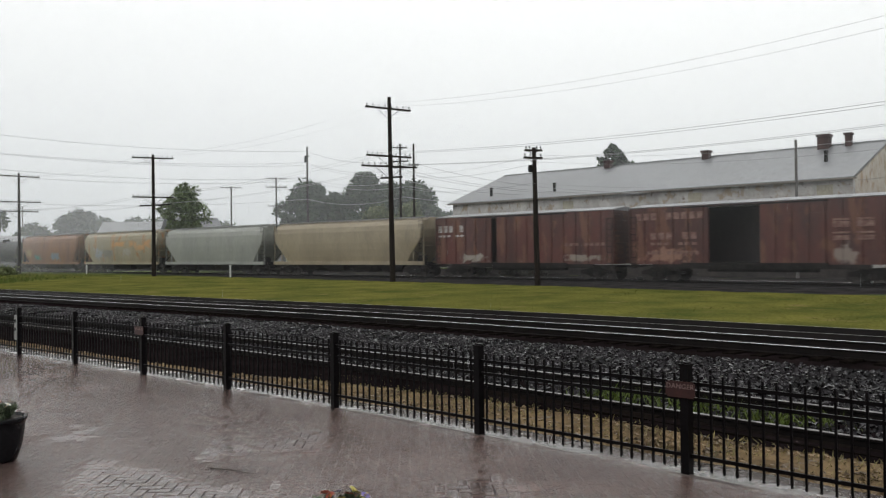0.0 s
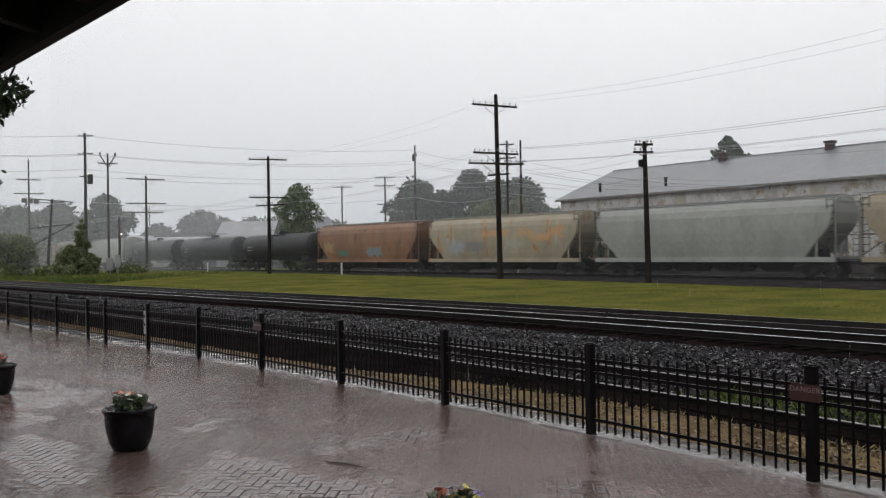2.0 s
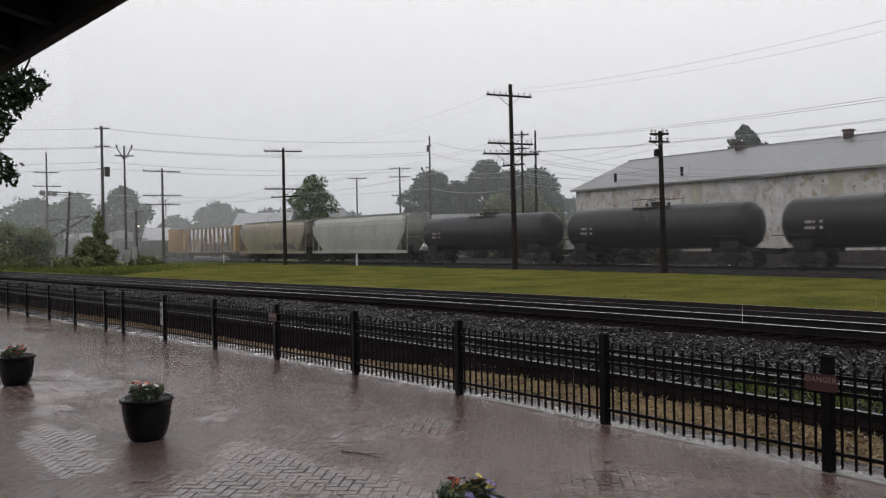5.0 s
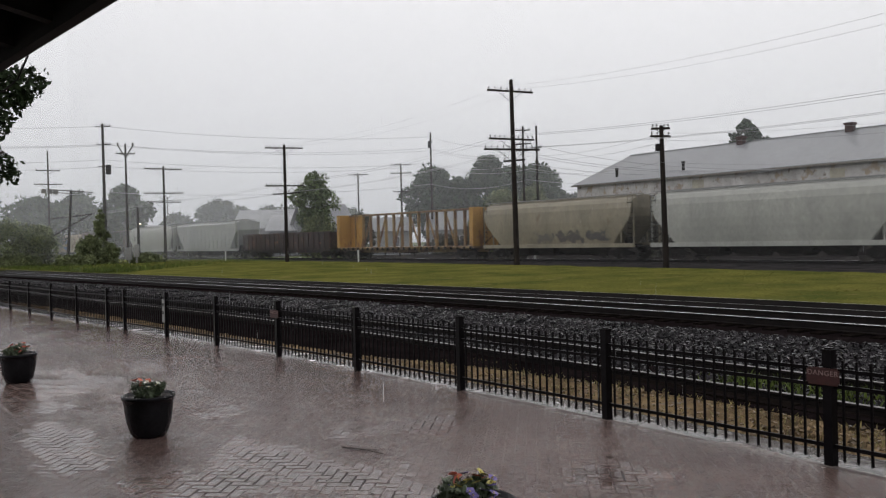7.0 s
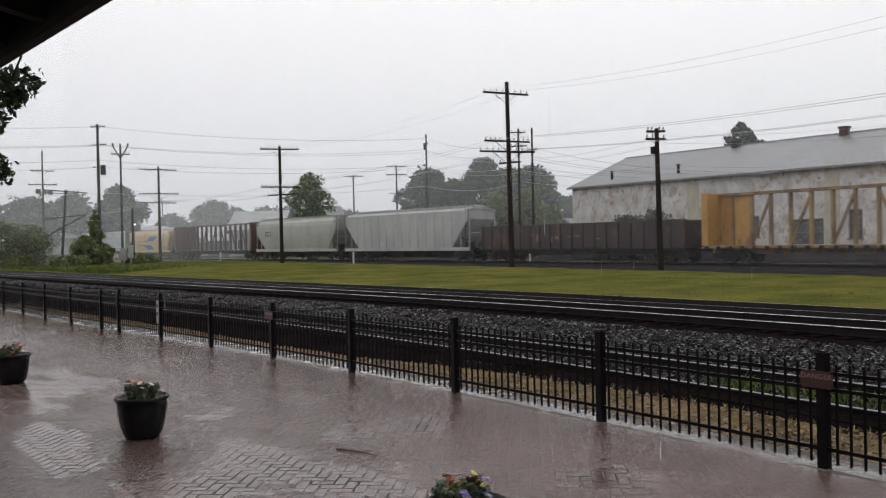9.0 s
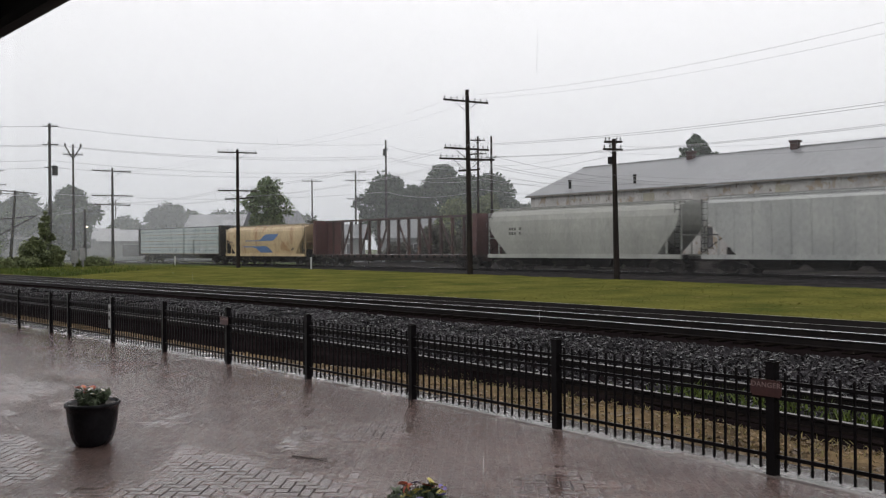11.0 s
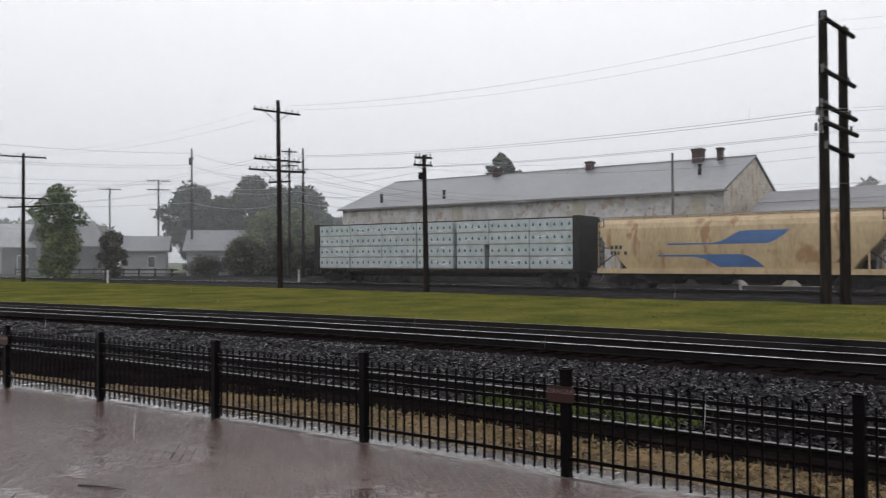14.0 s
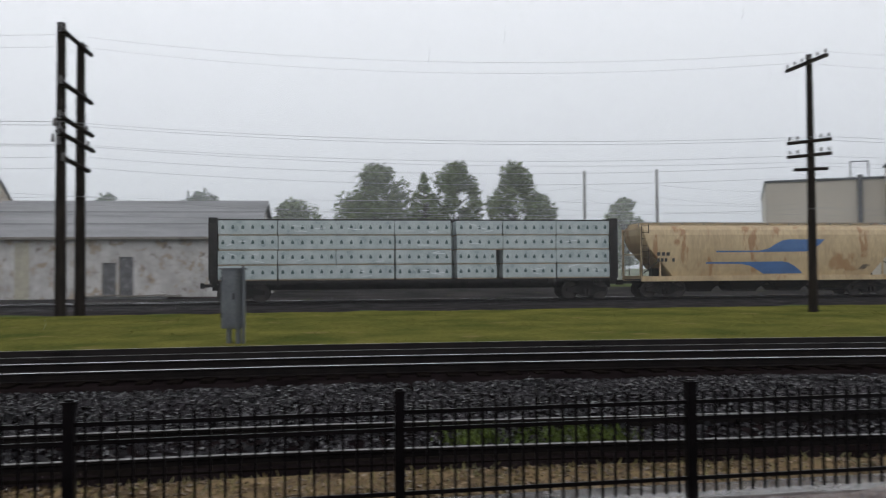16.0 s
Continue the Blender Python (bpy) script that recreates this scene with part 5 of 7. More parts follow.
def frame_mesh():
    bm = bmesh.new()
    for y in (-1.05, 0.90):
        prism(bm, [(-1.15, 0.38), (-0.7, 0.36), (-0.35, 0.18), (0.35, 0.18), (0.7, 0.36), (1.15, 0.38), (1.15, 0.58), (0.75, 0.66), (0.4, 0.80), (-0.4, 0.80), (-0.75, 0.66), (-1.15, 0.58)], y, y + 0.15)
    box(bm, (-0.22, -0.9, 0.35), (0.22, 0.9, 0.75))
    for y in (-1.08, 1.0):
        for x in (-0.12, 0.12):
            rod(bm, (x, y, 0.24), (x, y, 0.5), 0.075, n=8)
    return mesh_of("bogie_frame", bm, M_truck)


WHEELS, BOGIE = wheel_mesh(), frame_mesh()
WINCH = mesh_of("winch", bbox(((-0.12, -1.53, 0.86), (0.12, -1.451, 1.1))), M_truck)


def running_gear(car, half):
    for sx in (-1, 1):
        c = sx * (half - 2.3)
        f = part("bogie", BOGIE, None, car)
        f.location = (c, 0, 0)
        for dx in (-0.88, 0.88):
            w = part("wheelset", WHEELS, None, f)
            w.location = (dx, 0, 0)
        bm = bmesh.new()
        box(bm, (sx * half - 0.18 if sx > 0 else -half - 0.0, -0.12, 0.72), (sx * half if sx > 0 else -half + 0.18, 0.12, 1.0))
        box(bm, (min(sx * (half - 1.4), sx * half), -0.09, 0.78), (max(sx * (half - 1.4), sx * half), 0.09, 0.95))
        part("coupler", bm, M_truck, car)


def ladder(bm, x, y, z0, z1, w=0.4, along="x"):
    for s in (0, w):
        a = (x + s, y, z0) if along == "x" else (x, y + s, z0)
        b = (x + s, y, z1) if along == "x" else (x, y + s, z1)
        rod(bm, a, b, 0.022, n=4)
    z = z0 + 0.15
    while z < z1:
        rod(bm, (x, y, z), (x + w, y, z) if along == "x" else (x, y + w, z), 0.018, n=4)
        z += 0.36


def hopper(label, length, paint, top=4.65, rounded=True, stripe=None, sill=None, roofmat=None, bays=4):
    """A covered hopper: bulging tub with sloped end sheets, open end cages, chutes, roof trough and walkway."""
    car = thing("covered_hopper", label, "freight car", "freight train")
    half = length / 2
    hx = half - 0.85
    lv = [(1.12, 2.2, 1.50), (1.9, 1.5, 1.55), (2.6, 0.85, 1.57), (3.3, 0.2, 1.57), (3.55, 0.0, 1.57), (top - 0.42, 0.0, 1.57), (top - 0.28, 0.0, 1.40), (top - 0.08, 0.0, 0.7), (top, 0.0, 0.4)]
    if rounded:
        lv = [(1.12, 1.75, 1.40), (1.6, 1.35, 1.50), (2.2, 0.8, 1.58), (2.75, 0.3, 1.62)] + [(3.1 + (z - 3.1) * (top - 3.1) / 1.55, e, w) for z, e, w in ((3.1, 0.12, 1.62), (3.7, 0.0, 1.60), (4.1, 0.0, 1.50), (4.37, 0.0, 1.28), (4.55, 0.0, 0.9), (4.65, 0.0, 0.45))]
    bm = bmesh.new()
    rings = []
    for z, inset, hw in lv:
        e = hx - inset
        rings.append([(-e + 0.08, -hw, z), (e - 0.08, -hw, z), (e, -hw + 0.1, z), (e, hw - 0.1, z), (e - 0.08, hw, z), (-e + 0.08, hw, z), (-e, hw - 0.1, z), (-e, -hw + 0.1, z)])
    loft(bm, rings)
    body = part("tub", bm, paint, car)
    # outside posts, if ribbed
    if not rounded:
        for i in range(15):
            x = -hx + 0.9 + (2 * hx - 1.8) * i / 14
            z0 = 1.12 if abs(x) < hx - 2.3 else 1.12 + (abs(x) - hx + 2.3) * 1.1
            for y in (-1.595, 1.545):
                part("side_post", bbox(((x - 0.05, y, z0), (x + 0.05, y + 0.05, top - 0.42))), paint, body)
    for y in (-1.60, 1.42):
        part("side_sill", bbox(((-half + 0.75, y, 0.92), (half - 0.75, y + 0.18, 1.2))), sill or paint, car)
    for sx in (-1, 1):
        bm = bmesh.new()
        xe = sx * (half - 0.78)
        for y in (-1.52, 1.46):
            box(bm, (xe - 0.05, y, 1.1), (xe + 0.05, y + 0.07, top - 0.25))
            box(bm, (sx * (hx - 1.0) - 0.04, y, 1.1), (sx * (hx - 1.0) + 0.04, y + 0.07, 2.3))
        box(bm, (min(xe, sx * hx), -1.5, top - 0.35), (max(xe, sx * hx), 1.5, top - 0.27))
        box(bm, (xe - 0.04, -1.5, 2.4), (xe + 0.04, 1.5, 2.47))
        part("end_cage", bm, sill or paint, car)
    for sx in (-1, 1):
        bm = bmesh.new()
        x = sx * (half - 0.78)
        ladder(bm, x - (0.42 if sx > 0 else 0), -1.56, 1.0, top - 0.1)
        ladder(bm, x - (0 if sx < 0 else 0.42), 1.56, 1.0, top - 0.1)
        rod(bm, (x, -1.5, 1.3), (sx * (hx - 1.7), -1.3, 2.6), 0.03, n=4)
        box(bm, (min(x, x - sx * 2.0), -1.3, 0.98), (max(x, x - sx * 2.0), 1.3, 1.03))
        box(bm, (x - sx * 1.3 - 0.25, -0.5, 1.05), (x - sx * 1.3 + 0.25, 0.1, 1.65))
        part("ladder", bm, M_truck, car)
    for i in range(bays):
        bm = bmesh.new()
        x = (i - (bays - 1) / 2) * (2 * hx - 4.6) / bays
        w = (2 * hx - 4.6) / bays * 0.5
        loft(bm, [[(x - w, -1.35, 1.14), (x + w, -1.35, 1.14), (x + w, 1.35, 1.14), (x - w, 1.35, 1.14)], [(x - w * 0.55, -0.7, 0.40), (x + w * 0.55, -0.7, 0.40), (x + w * 0.55, 0.7, 0.40), (x - w * 0.55, 0.7, 0.40)]])
        box(bm, (x - w * 0.5, -0.8, 0.3), (x + w * 0.5, 0.8, 0.42))
        part("chute", bm, M_truck, car, "sooty discharge chute")
    # dark sill and plate added to keep the gap under the tub dark
    part("center_sill", bbox(((-half + 1.4, -0.32, 0.62), (half - 1.4, 0.32, 1.13)), ((-half + 4.2, 0.9, 0.55), (half - 4.2, 1.0, 0.98))), M_truck, car, "grimy centre sill with an added dark plate closing the gap")
    part("roof_trough", bbox(((-hx + 0.4, -0.4, top - 0.02), (hx - 0.4, 0.4, top + 0.1))), roofmat or paint, car)
    bm = bmesh.new()
    for y in (-0.95, 0.6):
        box(bm, (-hx - 0.4, y, top + 0.02), (hx + 0.4, y + 0.35, top + 0.06))
    for i in range(13):
        x = -hx + 2 * hx * i / 12
        for y in (-0.95, 0.9):
            box(bm, (x - 0.03, y, top - 0.2), (x + 0.03, y + 0.05, top + 0.03))
    part("walkway", bm, M_plate, car)
    running_gear(car, half)
    return car, hx


def side_marks(car, x, z, rows, y, material, w=1.4):
    for i, (cnt, h) in enumerate(rows):
        for k in range(cnt):
            ww = w / cnt
            if cnt > 2 and k == 3:
                continue
            part("lettering_bar", bbox(((x + k * ww, y - 0.004, z - i * 0.34), (x + k * ww + ww * 0.7, y, z - i * 0.34 + h))), material, car)


def blue_marks(car):
    """Two slanted blue bands on the side, drawn as plain shapes that follow the tub's bulge."""
    def bulge(z):
        pts = ((1.12, 1.40), (1.6, 1.50), (2.2, 1.58), (2.75, 1.62), (3.1, 1.62), (3.7, 1.60), (4.1, 1.50))
        for (a, p), (b, q) in zip(pts[:-1], pts[1:]):
            if a <= z <= b:
                return p + (q - p) * (z - a) / (b - a)
        return 1.5
    for out in ([(-3.5, 2.62), (-0.9, 2.62), (-0.4, 2.72), (0.1, 3.0), (0.5, 3.2), (0.9, 3.26), (3.1, 3.26), (2.85, 3.0), (2.4, 2.72), (2.0, 2.56), (-0.7, 2.54), (-3.5, 2.53)],
                [(-4.1, 1.98), (-1.9, 1.98), (0.5, 2.0), (0.9, 1.93), (1.3, 1.72), (1.65, 1.45), (1.8, 1.3), (-0.6, 1.3), (-0.9, 1.5), (-1.4, 1.75), (-2.0, 1.87), (-4.1, 1.89)]):
        bm = bmesh.new()
        vs = [bm.verts.new((x, 0, z)) for x, z in out]
        f = bm.faces.new(vs)
        bmesh.ops.triangulate(bm, faces=[f])
        for z in (1.6, 2.2, 2.75, 3.1, 3.7):
            bmesh.ops.bisect_plane(bm, geom=bm.verts[:] + bm.edges[:] + bm.faces[:], plane_co=(0, 0, z), plane_no=(0, 0, 1))
        for v in bm.verts:
            v.co.y = -bulge(v.co.z) - 0.006
        r = bmesh.ops.extrude_face_region(bm, geom=bm.faces[:])
        for v in r["geom"]:
            if isinstance(v, bmesh.types.BMVert):
                v.co.y += 0.004
        part("painted_band", bm, M_blue, car, "faded blue painted band")


def boxcar(label, length, paint, top=4.75, gap=(-2.35, -1.76)):
    """A ribbed boxcar; gap: how far the doorway stands open on the near side, the door being slid clear of it."""
    car = thing("boxcar", label, "freight car", "freight train")
    half = length / 2
    hx = half - 0.65
    g0, g1 = gap
    ze = top - 0.25
    part("side", bbox(((-hx, -1.5, 1.0), (g0, -1.44, ze)), ((g1, -1.5, 1.0), (hx, -1.44, ze)), ((g0, -1.5, top - 0.42), (g1, -1.44, ze))), paint, car)
    part("side", bbox(((-hx, 1.44, 1.0), (hx, 1.5, ze))), paint, car)
    for sx in (-1, 1):
        part("end", bbox(((min(sx * hx, sx * (hx - 0.06)), -1.44, 1.0), (max(sx * hx, sx * (hx - 0.06)), 1.44, ze))), paint, car)
    part("floor", bbox(((-hx + 0.06, -1.44, 1.0), (hx - 0.06, 1.44, 1.1))), M_truck, car)
    # the interior's shade is put into this panel's near-black colour
    part("lining", bbox(((-hx + 0.1, 1.38, 1.1), (hx - 0.1, 1.435, ze - 0.06))), M_box_inside, car, "dark panel lining the far side")
    part("roof", loft(bmesh.new(), [[(x, -1.54, top - 0.25), (x, 0, top), (x, 1.54, top - 0.25), (x, 1.5, top - 0.3), (x, -1.5, top - 0.3)] for x in (-hx - 0.05, hx + 0.05)]), M_roof_tin, car, "pale galvanised roof")
    n = 16
    for i in range(n + 1):
        x = -hx + 2 * hx * i / n
        if g0 - 0.1 < x < g1 + 3.65:
            continue
        for y in (-1.56, 1.50):
            part("side_rib", bbox(((x - 0.06, y, 1.05), (x + 0.06, y + 0.06, top - 0.3))), paint, car)
    d = part("door", bbox(((g1 + 0.01, -1.60, 1.1), (g1 + 3.51, -1.52, top - 0.42))), paint, car)
    mid = g1 + 1.76
    for z in (1.35, 1.75, 2.15, 2.55, 2.95, 3.35, 3.75):
        part("door_bar", bbox(((mid - 1.7, -1.63, z), (mid + 1.7, -1.601, z + 0.09))), paint, d)
    for x in (mid - 0.9, mid, mid + 0.9):
        part("lock_rod", bbox(((x - 0.03, -1.66, 1.15), (x + 0.03, -1.631, top - 0.5))), paint, d)
    part("door_track", bbox(((-4.2, -1.64, top - 0.41), (4.2, -1.561, top - 0.33)), ((-4.2, -1.64, 1.0), (4.2, -1.561, 1.09))), M_truck, car)
    bm = bmesh.new()
    for sx in (-1, 1):
        for k in range(9):
            z = 1.3 + k * 0.36
            box(bm, (min(sx * hx, sx * (hx + 0.09)), -1.4, z), (max(sx * hx, sx * (hx + 0.09)), 1.4, z + 0.14))
    part("end_rib", bm, paint, car)
    for sx in (-1, 1):
        bm = bmesh.new()
        ladder(bm, sx * (hx - 0.25) - 0.2, -1.60, 0.9, top - 0.8)
        part("ladder", bm, M_truck, car)
    part("side_sill", bbox(((-hx + 1.5, -1.5, 0.75), (hx - 1.5, -1.38, 1.0)), ((-0.2 - hx * 0.4, -0.2, 0.55), (hx * 0.4, 0.2, 0.99))), M_truck, car)
    running_gear(car, half)
    return car, hx


def tank_car(label, length):
    car = thing("tank_car", label, "freight car", "freight train")
    half = length / 2
    hx = half - 0.95
    rings = []
    r = 1.5
    for x, k in ((-hx, 0.05), (-hx + 0.03, 0.35), (-hx + 0.15, 0.68), (-hx + 0.36, 0.9), (-hx + 0.6, 0.985), (-hx + 0.75, 1.0), (hx - 0.75, 1.0), (hx - 0.6, 0.985), (hx - 0.36, 0.9), (hx - 0.15, 0.68), (hx - 0.03, 0.35), (hx, 0.05)):
        rings.append([(x, r * k * math.cos(2 * math.pi * i / 28), 2.62 + r * k * math.sin(2 * math.pi * i / 28)) for i in range(28)])
    part("tank", loft(bmesh.new(), rings), M_tank, car, "glossy black wet tank shell", smooth=True)
    for x in (-hx * 0.62, -hx * 0.2, hx * 0.2, hx * 0.62):
        bm = loft(bmesh.new(), [[(xx, 1.515 * math.cos(2 * math.pi * i / 28), 2.62 + 1.515 * math.sin(2 * math.pi * i / 28)) for i in range(28)] for xx in (x, x + 0.09)])
        part("weld_band", bm, M_tank, car)
    part("manway", rods(((0, 0, 4.0), (0, 0, 4.38), 0.45), ((0.9, 0, 4.0), (0.9, 0, 4.3), 0.12), ((-0.9, 0, 4.0), (-0.9, 0, 4.3), 0.12), n=14), M_truck, car)
    bm = bmesh.new()
    for y in (-0.8, 0.8):
        rod(bm, (-1.5, y, 4.55), (1.5, y, 4.55), 0.025, n=4)
        for x in (-1.5, 0, 1.5):
            rod(bm, (x, y, 3.7), (x, y, 4.55), 0.025, n=4)
    box(bm, (-1.5, -0.85, 3.95), (1.5, -0.55, 4.0))
    box(bm, (-1.5, 0.55, 3.95), (1.5, 0.85, 4.0))
    part("handrail", bm, M_truck, car)
    bm = bmesh.new()
    ladder(bm, -0.2, -1.56, 1.0, 4.0)
    for sx in (-1, 1):
        rod(bm, (sx * (half - 0.7), -1.5, 1.9), (sx * (hx - 2.5), -1.58, 1.9), 0.025, n=4)
    part("ladder", bm, M_truck, car)
    for sx in (-1, 1):
        bm = bmesh.new()
        box(bm, (min(sx * (half - 0.7), sx * (half - 4.2)), -0.35, 0.85), (max(sx * (half - 0.7), sx * (half - 4.2)), 0.35, 1.15))
        box(bm, (min(sx * (half - 0.7), sx * (half - 1.0)), -1.5, 0.95), (max(sx * (half - 0.7), sx * (half - 1.0)), 1.5, 1.1))
        prism(bm, [(sx * (hx - 2.0), 1.1), (sx * (hx - 0.9), 1.1), (sx * (hx - 0.7), 2.2), (sx * (hx - 2.2), 2.2)] if sx < 0 else [(hx - 2.0, 1.1), (hx - 0.9, 1.1), (hx - 0.7, 2.2), (hx - 2.2, 2.2)], -1.1, 1.1)
        part("stub_sill", bm, M_truck, car)
    running_gear(car, half)
    side_marks(car, -hx * 0.75, 2.55, [(5, 0.16), (5, 0.16)], -1.508, M_white_mark, 1.1)
    return car, hx


def centerbeam(label, length, paint, bulk, loaded=False, top=4.45):
    """A centre-beam flat car: end bulkheads, spine of posts and diagonals, deck."""
    car = thing("centerbeam_car", label, "freight car", "freight train")
    half = length / 2
    hx = half - 0.65
    part("deck", bbox(((-hx, -1.45, 0.98), (hx, 1.45, 1.14)), ((-hx, -0.35, 0.6), (hx, 0.35, 0.98))), paint, car)
    for i in range(25):
        x = -hx + 0.3 + (2 * hx - 0.6) * i / 24
        w = part("winch", WINCH, None, car)
        w.location = (x, 0, 0)
    for sx in (-1, 1):
        x0, x1 = sorted((sx * hx, sx * (hx - 0.35)))
        b = part("bulkhead", bbox(((x0, -1.45, 1.14), (x1, 1.45, top))), bulk, car)
        part("bulkhead_rib", bbox(*(((x0 - 0.04, -1.45, 1.4 + k * 0.62), (x1 + 0.04, 1.45, 1.5 + k * 0.62)) for k in range(5)), ((x0 - 0.05, -1.5, 1.14), (x1 + 0.05, -1.4, top)), ((x0 - 0.05, 1.4, 1.14), (x1 + 0.05, 1.5, top))), bulk, b)
    part("top_chord", bbox(((-hx + 0.35, -0.25, top - 0.17), (hx - 0.35, 0.25, top))), paint, car)
    n = 16
    for i in range(1, n):
        x = -hx + 2 * hx * i / n
        part("post", bbox(((x - 0.08, -0.13, 1.14), (x + 0.08, 0.13, top - 0.17))), paint, car)
    for i in range(2, n - 2):
        xa, xb = -hx + 2 * hx * i / n, -hx + 2 * hx * (i + 1) / n
        if i % 2 == 0:
            (za, zb) = (1.2, top - 0.3) if i < n // 2 else (top - 0.3, 1.2)
            part("diagonal", prism(bmesh.new(), [(xa - 0.08, za), (xa + 0.08, za), (xb + 0.08, zb), (xb - 0.08, zb)], -0.06, 0.06), paint, car)
    for sx in (-1,):
        panel = bbox(((min(sx * (hx - 0.36), sx * (hx - 2.5)), -0.04, 1.14), (max(sx * (hx - 0.36), sx * (hx - 2.5)), 0.04, top - 0.17)))
        part("web_panel", panel, bulk, car)
    running_gear(car, half)
    return car, hx


def gondola(label, length):
    car = thing("gondola_car", label, "freight car", "freight train")
    half = length / 2
    hx = half - 0.7
    top = 2.75
    part("side", bbox(((-hx, -1.48, 1.0), (hx, -1.42, top))), M_gond, car)
    part("side", bbox(((-hx, 1.42, 1.0), (hx, 1.48, top))), M_gond, car)
    part("end", bbox(((-hx, -1.42, 1.0), (-hx + 0.08, 1.42, top)), ), M_gond, car)
    part("end", bbox(((hx - 0.08, -1.42, 1.0), (hx, 1.42, top))), M_gond, car)
    part("floor", bbox(((-hx + 0.08, -1.42, 1.0), (hx - 0.08, 1.42, 1.12)), ((-hx, -0.3, 0.6), (hx, 0.3, 1.0))), M_gond, car)
    for y in (-1.58, 1.42):
        part("top_chord", bbox(((-hx - 0.05, y, top), (hx + 0.05, y + 0.16, top + 0.14))), M_gond, car)
    for i in range(19):
        x = -hx + 0.1 + (2 * hx - 0.2) * i / 18
        for y in (-1.57, 1.48):
            part("side_rib", bbox(((x - 0.08, y, 0.95), (x + 0.08, y + 0.09, top))), M_gond, car)
    bm = bmesh.new()
    for i in range(9):
        for sx in (-1, 1):
            x = sx * 0.35 + (i - 4) * hx * 0.2
            if random.random() < 0.6:
                box(bm, (x, -1.486, 1.5 + random.random() * 0.5), (x + 0.45, -1.481, 1.75 + random.random() * 0.5))
    part("marking_patch", bm, M_gmark, car, "flaking rust and white patches")
    running_gear(car, half)
    return car, hx


def lumber_load(car, hx, seed=3):
    """Stacks of wrapped lumber on both sides of the beam: four tiers, each pack of its own."""
    rng = random.Random(seed)
    widths = [3.05, 3.05, 3.1, 3.05, 0.0, 2.55, 3.0, 3.05]
    for y0, y1 in ((-1.42, -0.30), (0.30, 1.42)):
        x = -hx + 0.42
        gap = 0.025
        for ci, w in enumerate(widths):
            if w == 0.0:
                x += 0.28
                continue
            z = 1.2
            for tier in range(4):
                hh = 0.735
                jx = rng.uniform(-0.03, 0.03)
                cut = 0.35 if ci == 5 and tier < 2 else 0.0
                bm = bbox(((x + jx, y0, z), (x + w + jx - cut, y1, z + hh)))
                bmesh.ops.bevel(bm, geom=bm.edges[:], offset=0.03, segments=2, affect="EDGES")
                pk = part("lumber_pack", bm, M_wrap, car)
                mk = bmesh.new()
                n = max(4, int(w / 0.46))
                yy = y0 - 0.004 if y0 < 0 else y1
                for k in range(n):
                    cx = x + (w - cut) * (k + 0.5) / n
                    cz = z + hh * 0.52 + rng.uniform(-0.02, 0.02)
                    box(mk, (cx - 0.075, yy, cz - 0.10), (cx + 0.075, yy + 0.004, cz + 0.04))
                    box(mk, (cx - 0.035, yy, cz + 0.045), (cx + 0.035, yy + 0.004, cz + 0.11))
                part("printed_mark", mk, M_wrapmark, pk)
                part("bearer", bbox(((x + jx + 0.02, y0 + 0.005, z - 0.05), (x + w + jx - cut - 0.02, y1 - 0.005, z - 0.004))), M_batten, pk, "raw timber bearer")
                if tier:
                    for k in (0.18, 0.5, 0.82):
                        part("stacking_batten", bbox(((x + w * k - 0.05, y0 + 0.02, z - 0.055), (x + w * k + 0.05, y1 - 0.02, z))), M_batten, pk)
                if rng.random() < 0.7:
                    tb = bmesh.new()
                    for k in range(rng.randint(1, 3)):
                        tx, tz = x + rng.uniform(0.2, w - 0.9), z + rng.uniform(0.1, 0.6)
                        ww, lean = rng.uniform(0.25, 0.7), rng.uniform(-0.12, 0.12)
                        yb = y0 - 0.018 if y0 < 0 else y1
                        prism(tb, [(tx, tz), (tx + ww, tz + lean), (tx + ww * 0.9, tz + lean + 0.035), (tx + 0.02, tz + 0.03)], yb, yb + 0.018)
                    part("torn_wrap", tb, M_tornwrap, pk)
                z += hh + 0.055
            x += w + gap
    return car


M_blue = noisy("faded_blue_paint", (0.07, 0.16, 0.36), (0.05, 0.12, 0.27), scale=1, fine=10, rough=0.5, bump=0)
M_tank = noisy("wet_black_tank_paint", (0.018, 0.018, 0.02), (0.010, 0.010, 0.011), scale=0.8, fine=8, rough=0.36, spread=0.1, bump=0.03, stretch=(1, 1, 0.3))
M_tank.node_tree.nodes["Principled BSDF"].inputs["Specular IOR Level"].default_value = 0.22
M_gond = car_paint("gondola_brown", (0.034, 0.0165, 0.0155), (0.014, 0.0085, 0.0085), (0.075, 0.034, 0.024), 0.58)
M_gmark = noisy("flaking_marks", (0.20, 0.12, 0.08), (0.10, 0.05, 0.04), scale=3, rough=0.8)
# darkened colour that carries the shade inside the boxcars
M_box_inside = car_paint("boxcar_dark_inside", (0.035, 0.025, 0.026), (0.02, 0.015, 0.016), (0.08, 0.03, 0.022), 0.66)
M_wrap = noisy("pale_blue_lumber_wrap", (0.48, 0.53, 0.525), (0.33, 0.385, 0.39), scale=1.4, fine=14, rough=0.3, spread=0.1, bump=0.35, bump_dist=0.03)
M_wrapmark = plain("dark_green_print", (0.06, 0.10, 0.10), 0.5)
M_tornwrap = plain("white_torn_wrap", (0.72, 0.76, 0.77), 0.35)
M_batten = noisy("raw_batten_wood", (0.35, 0.27, 0.17), (0.24, 0.18, 0.11), scale=4, rough=0.7)
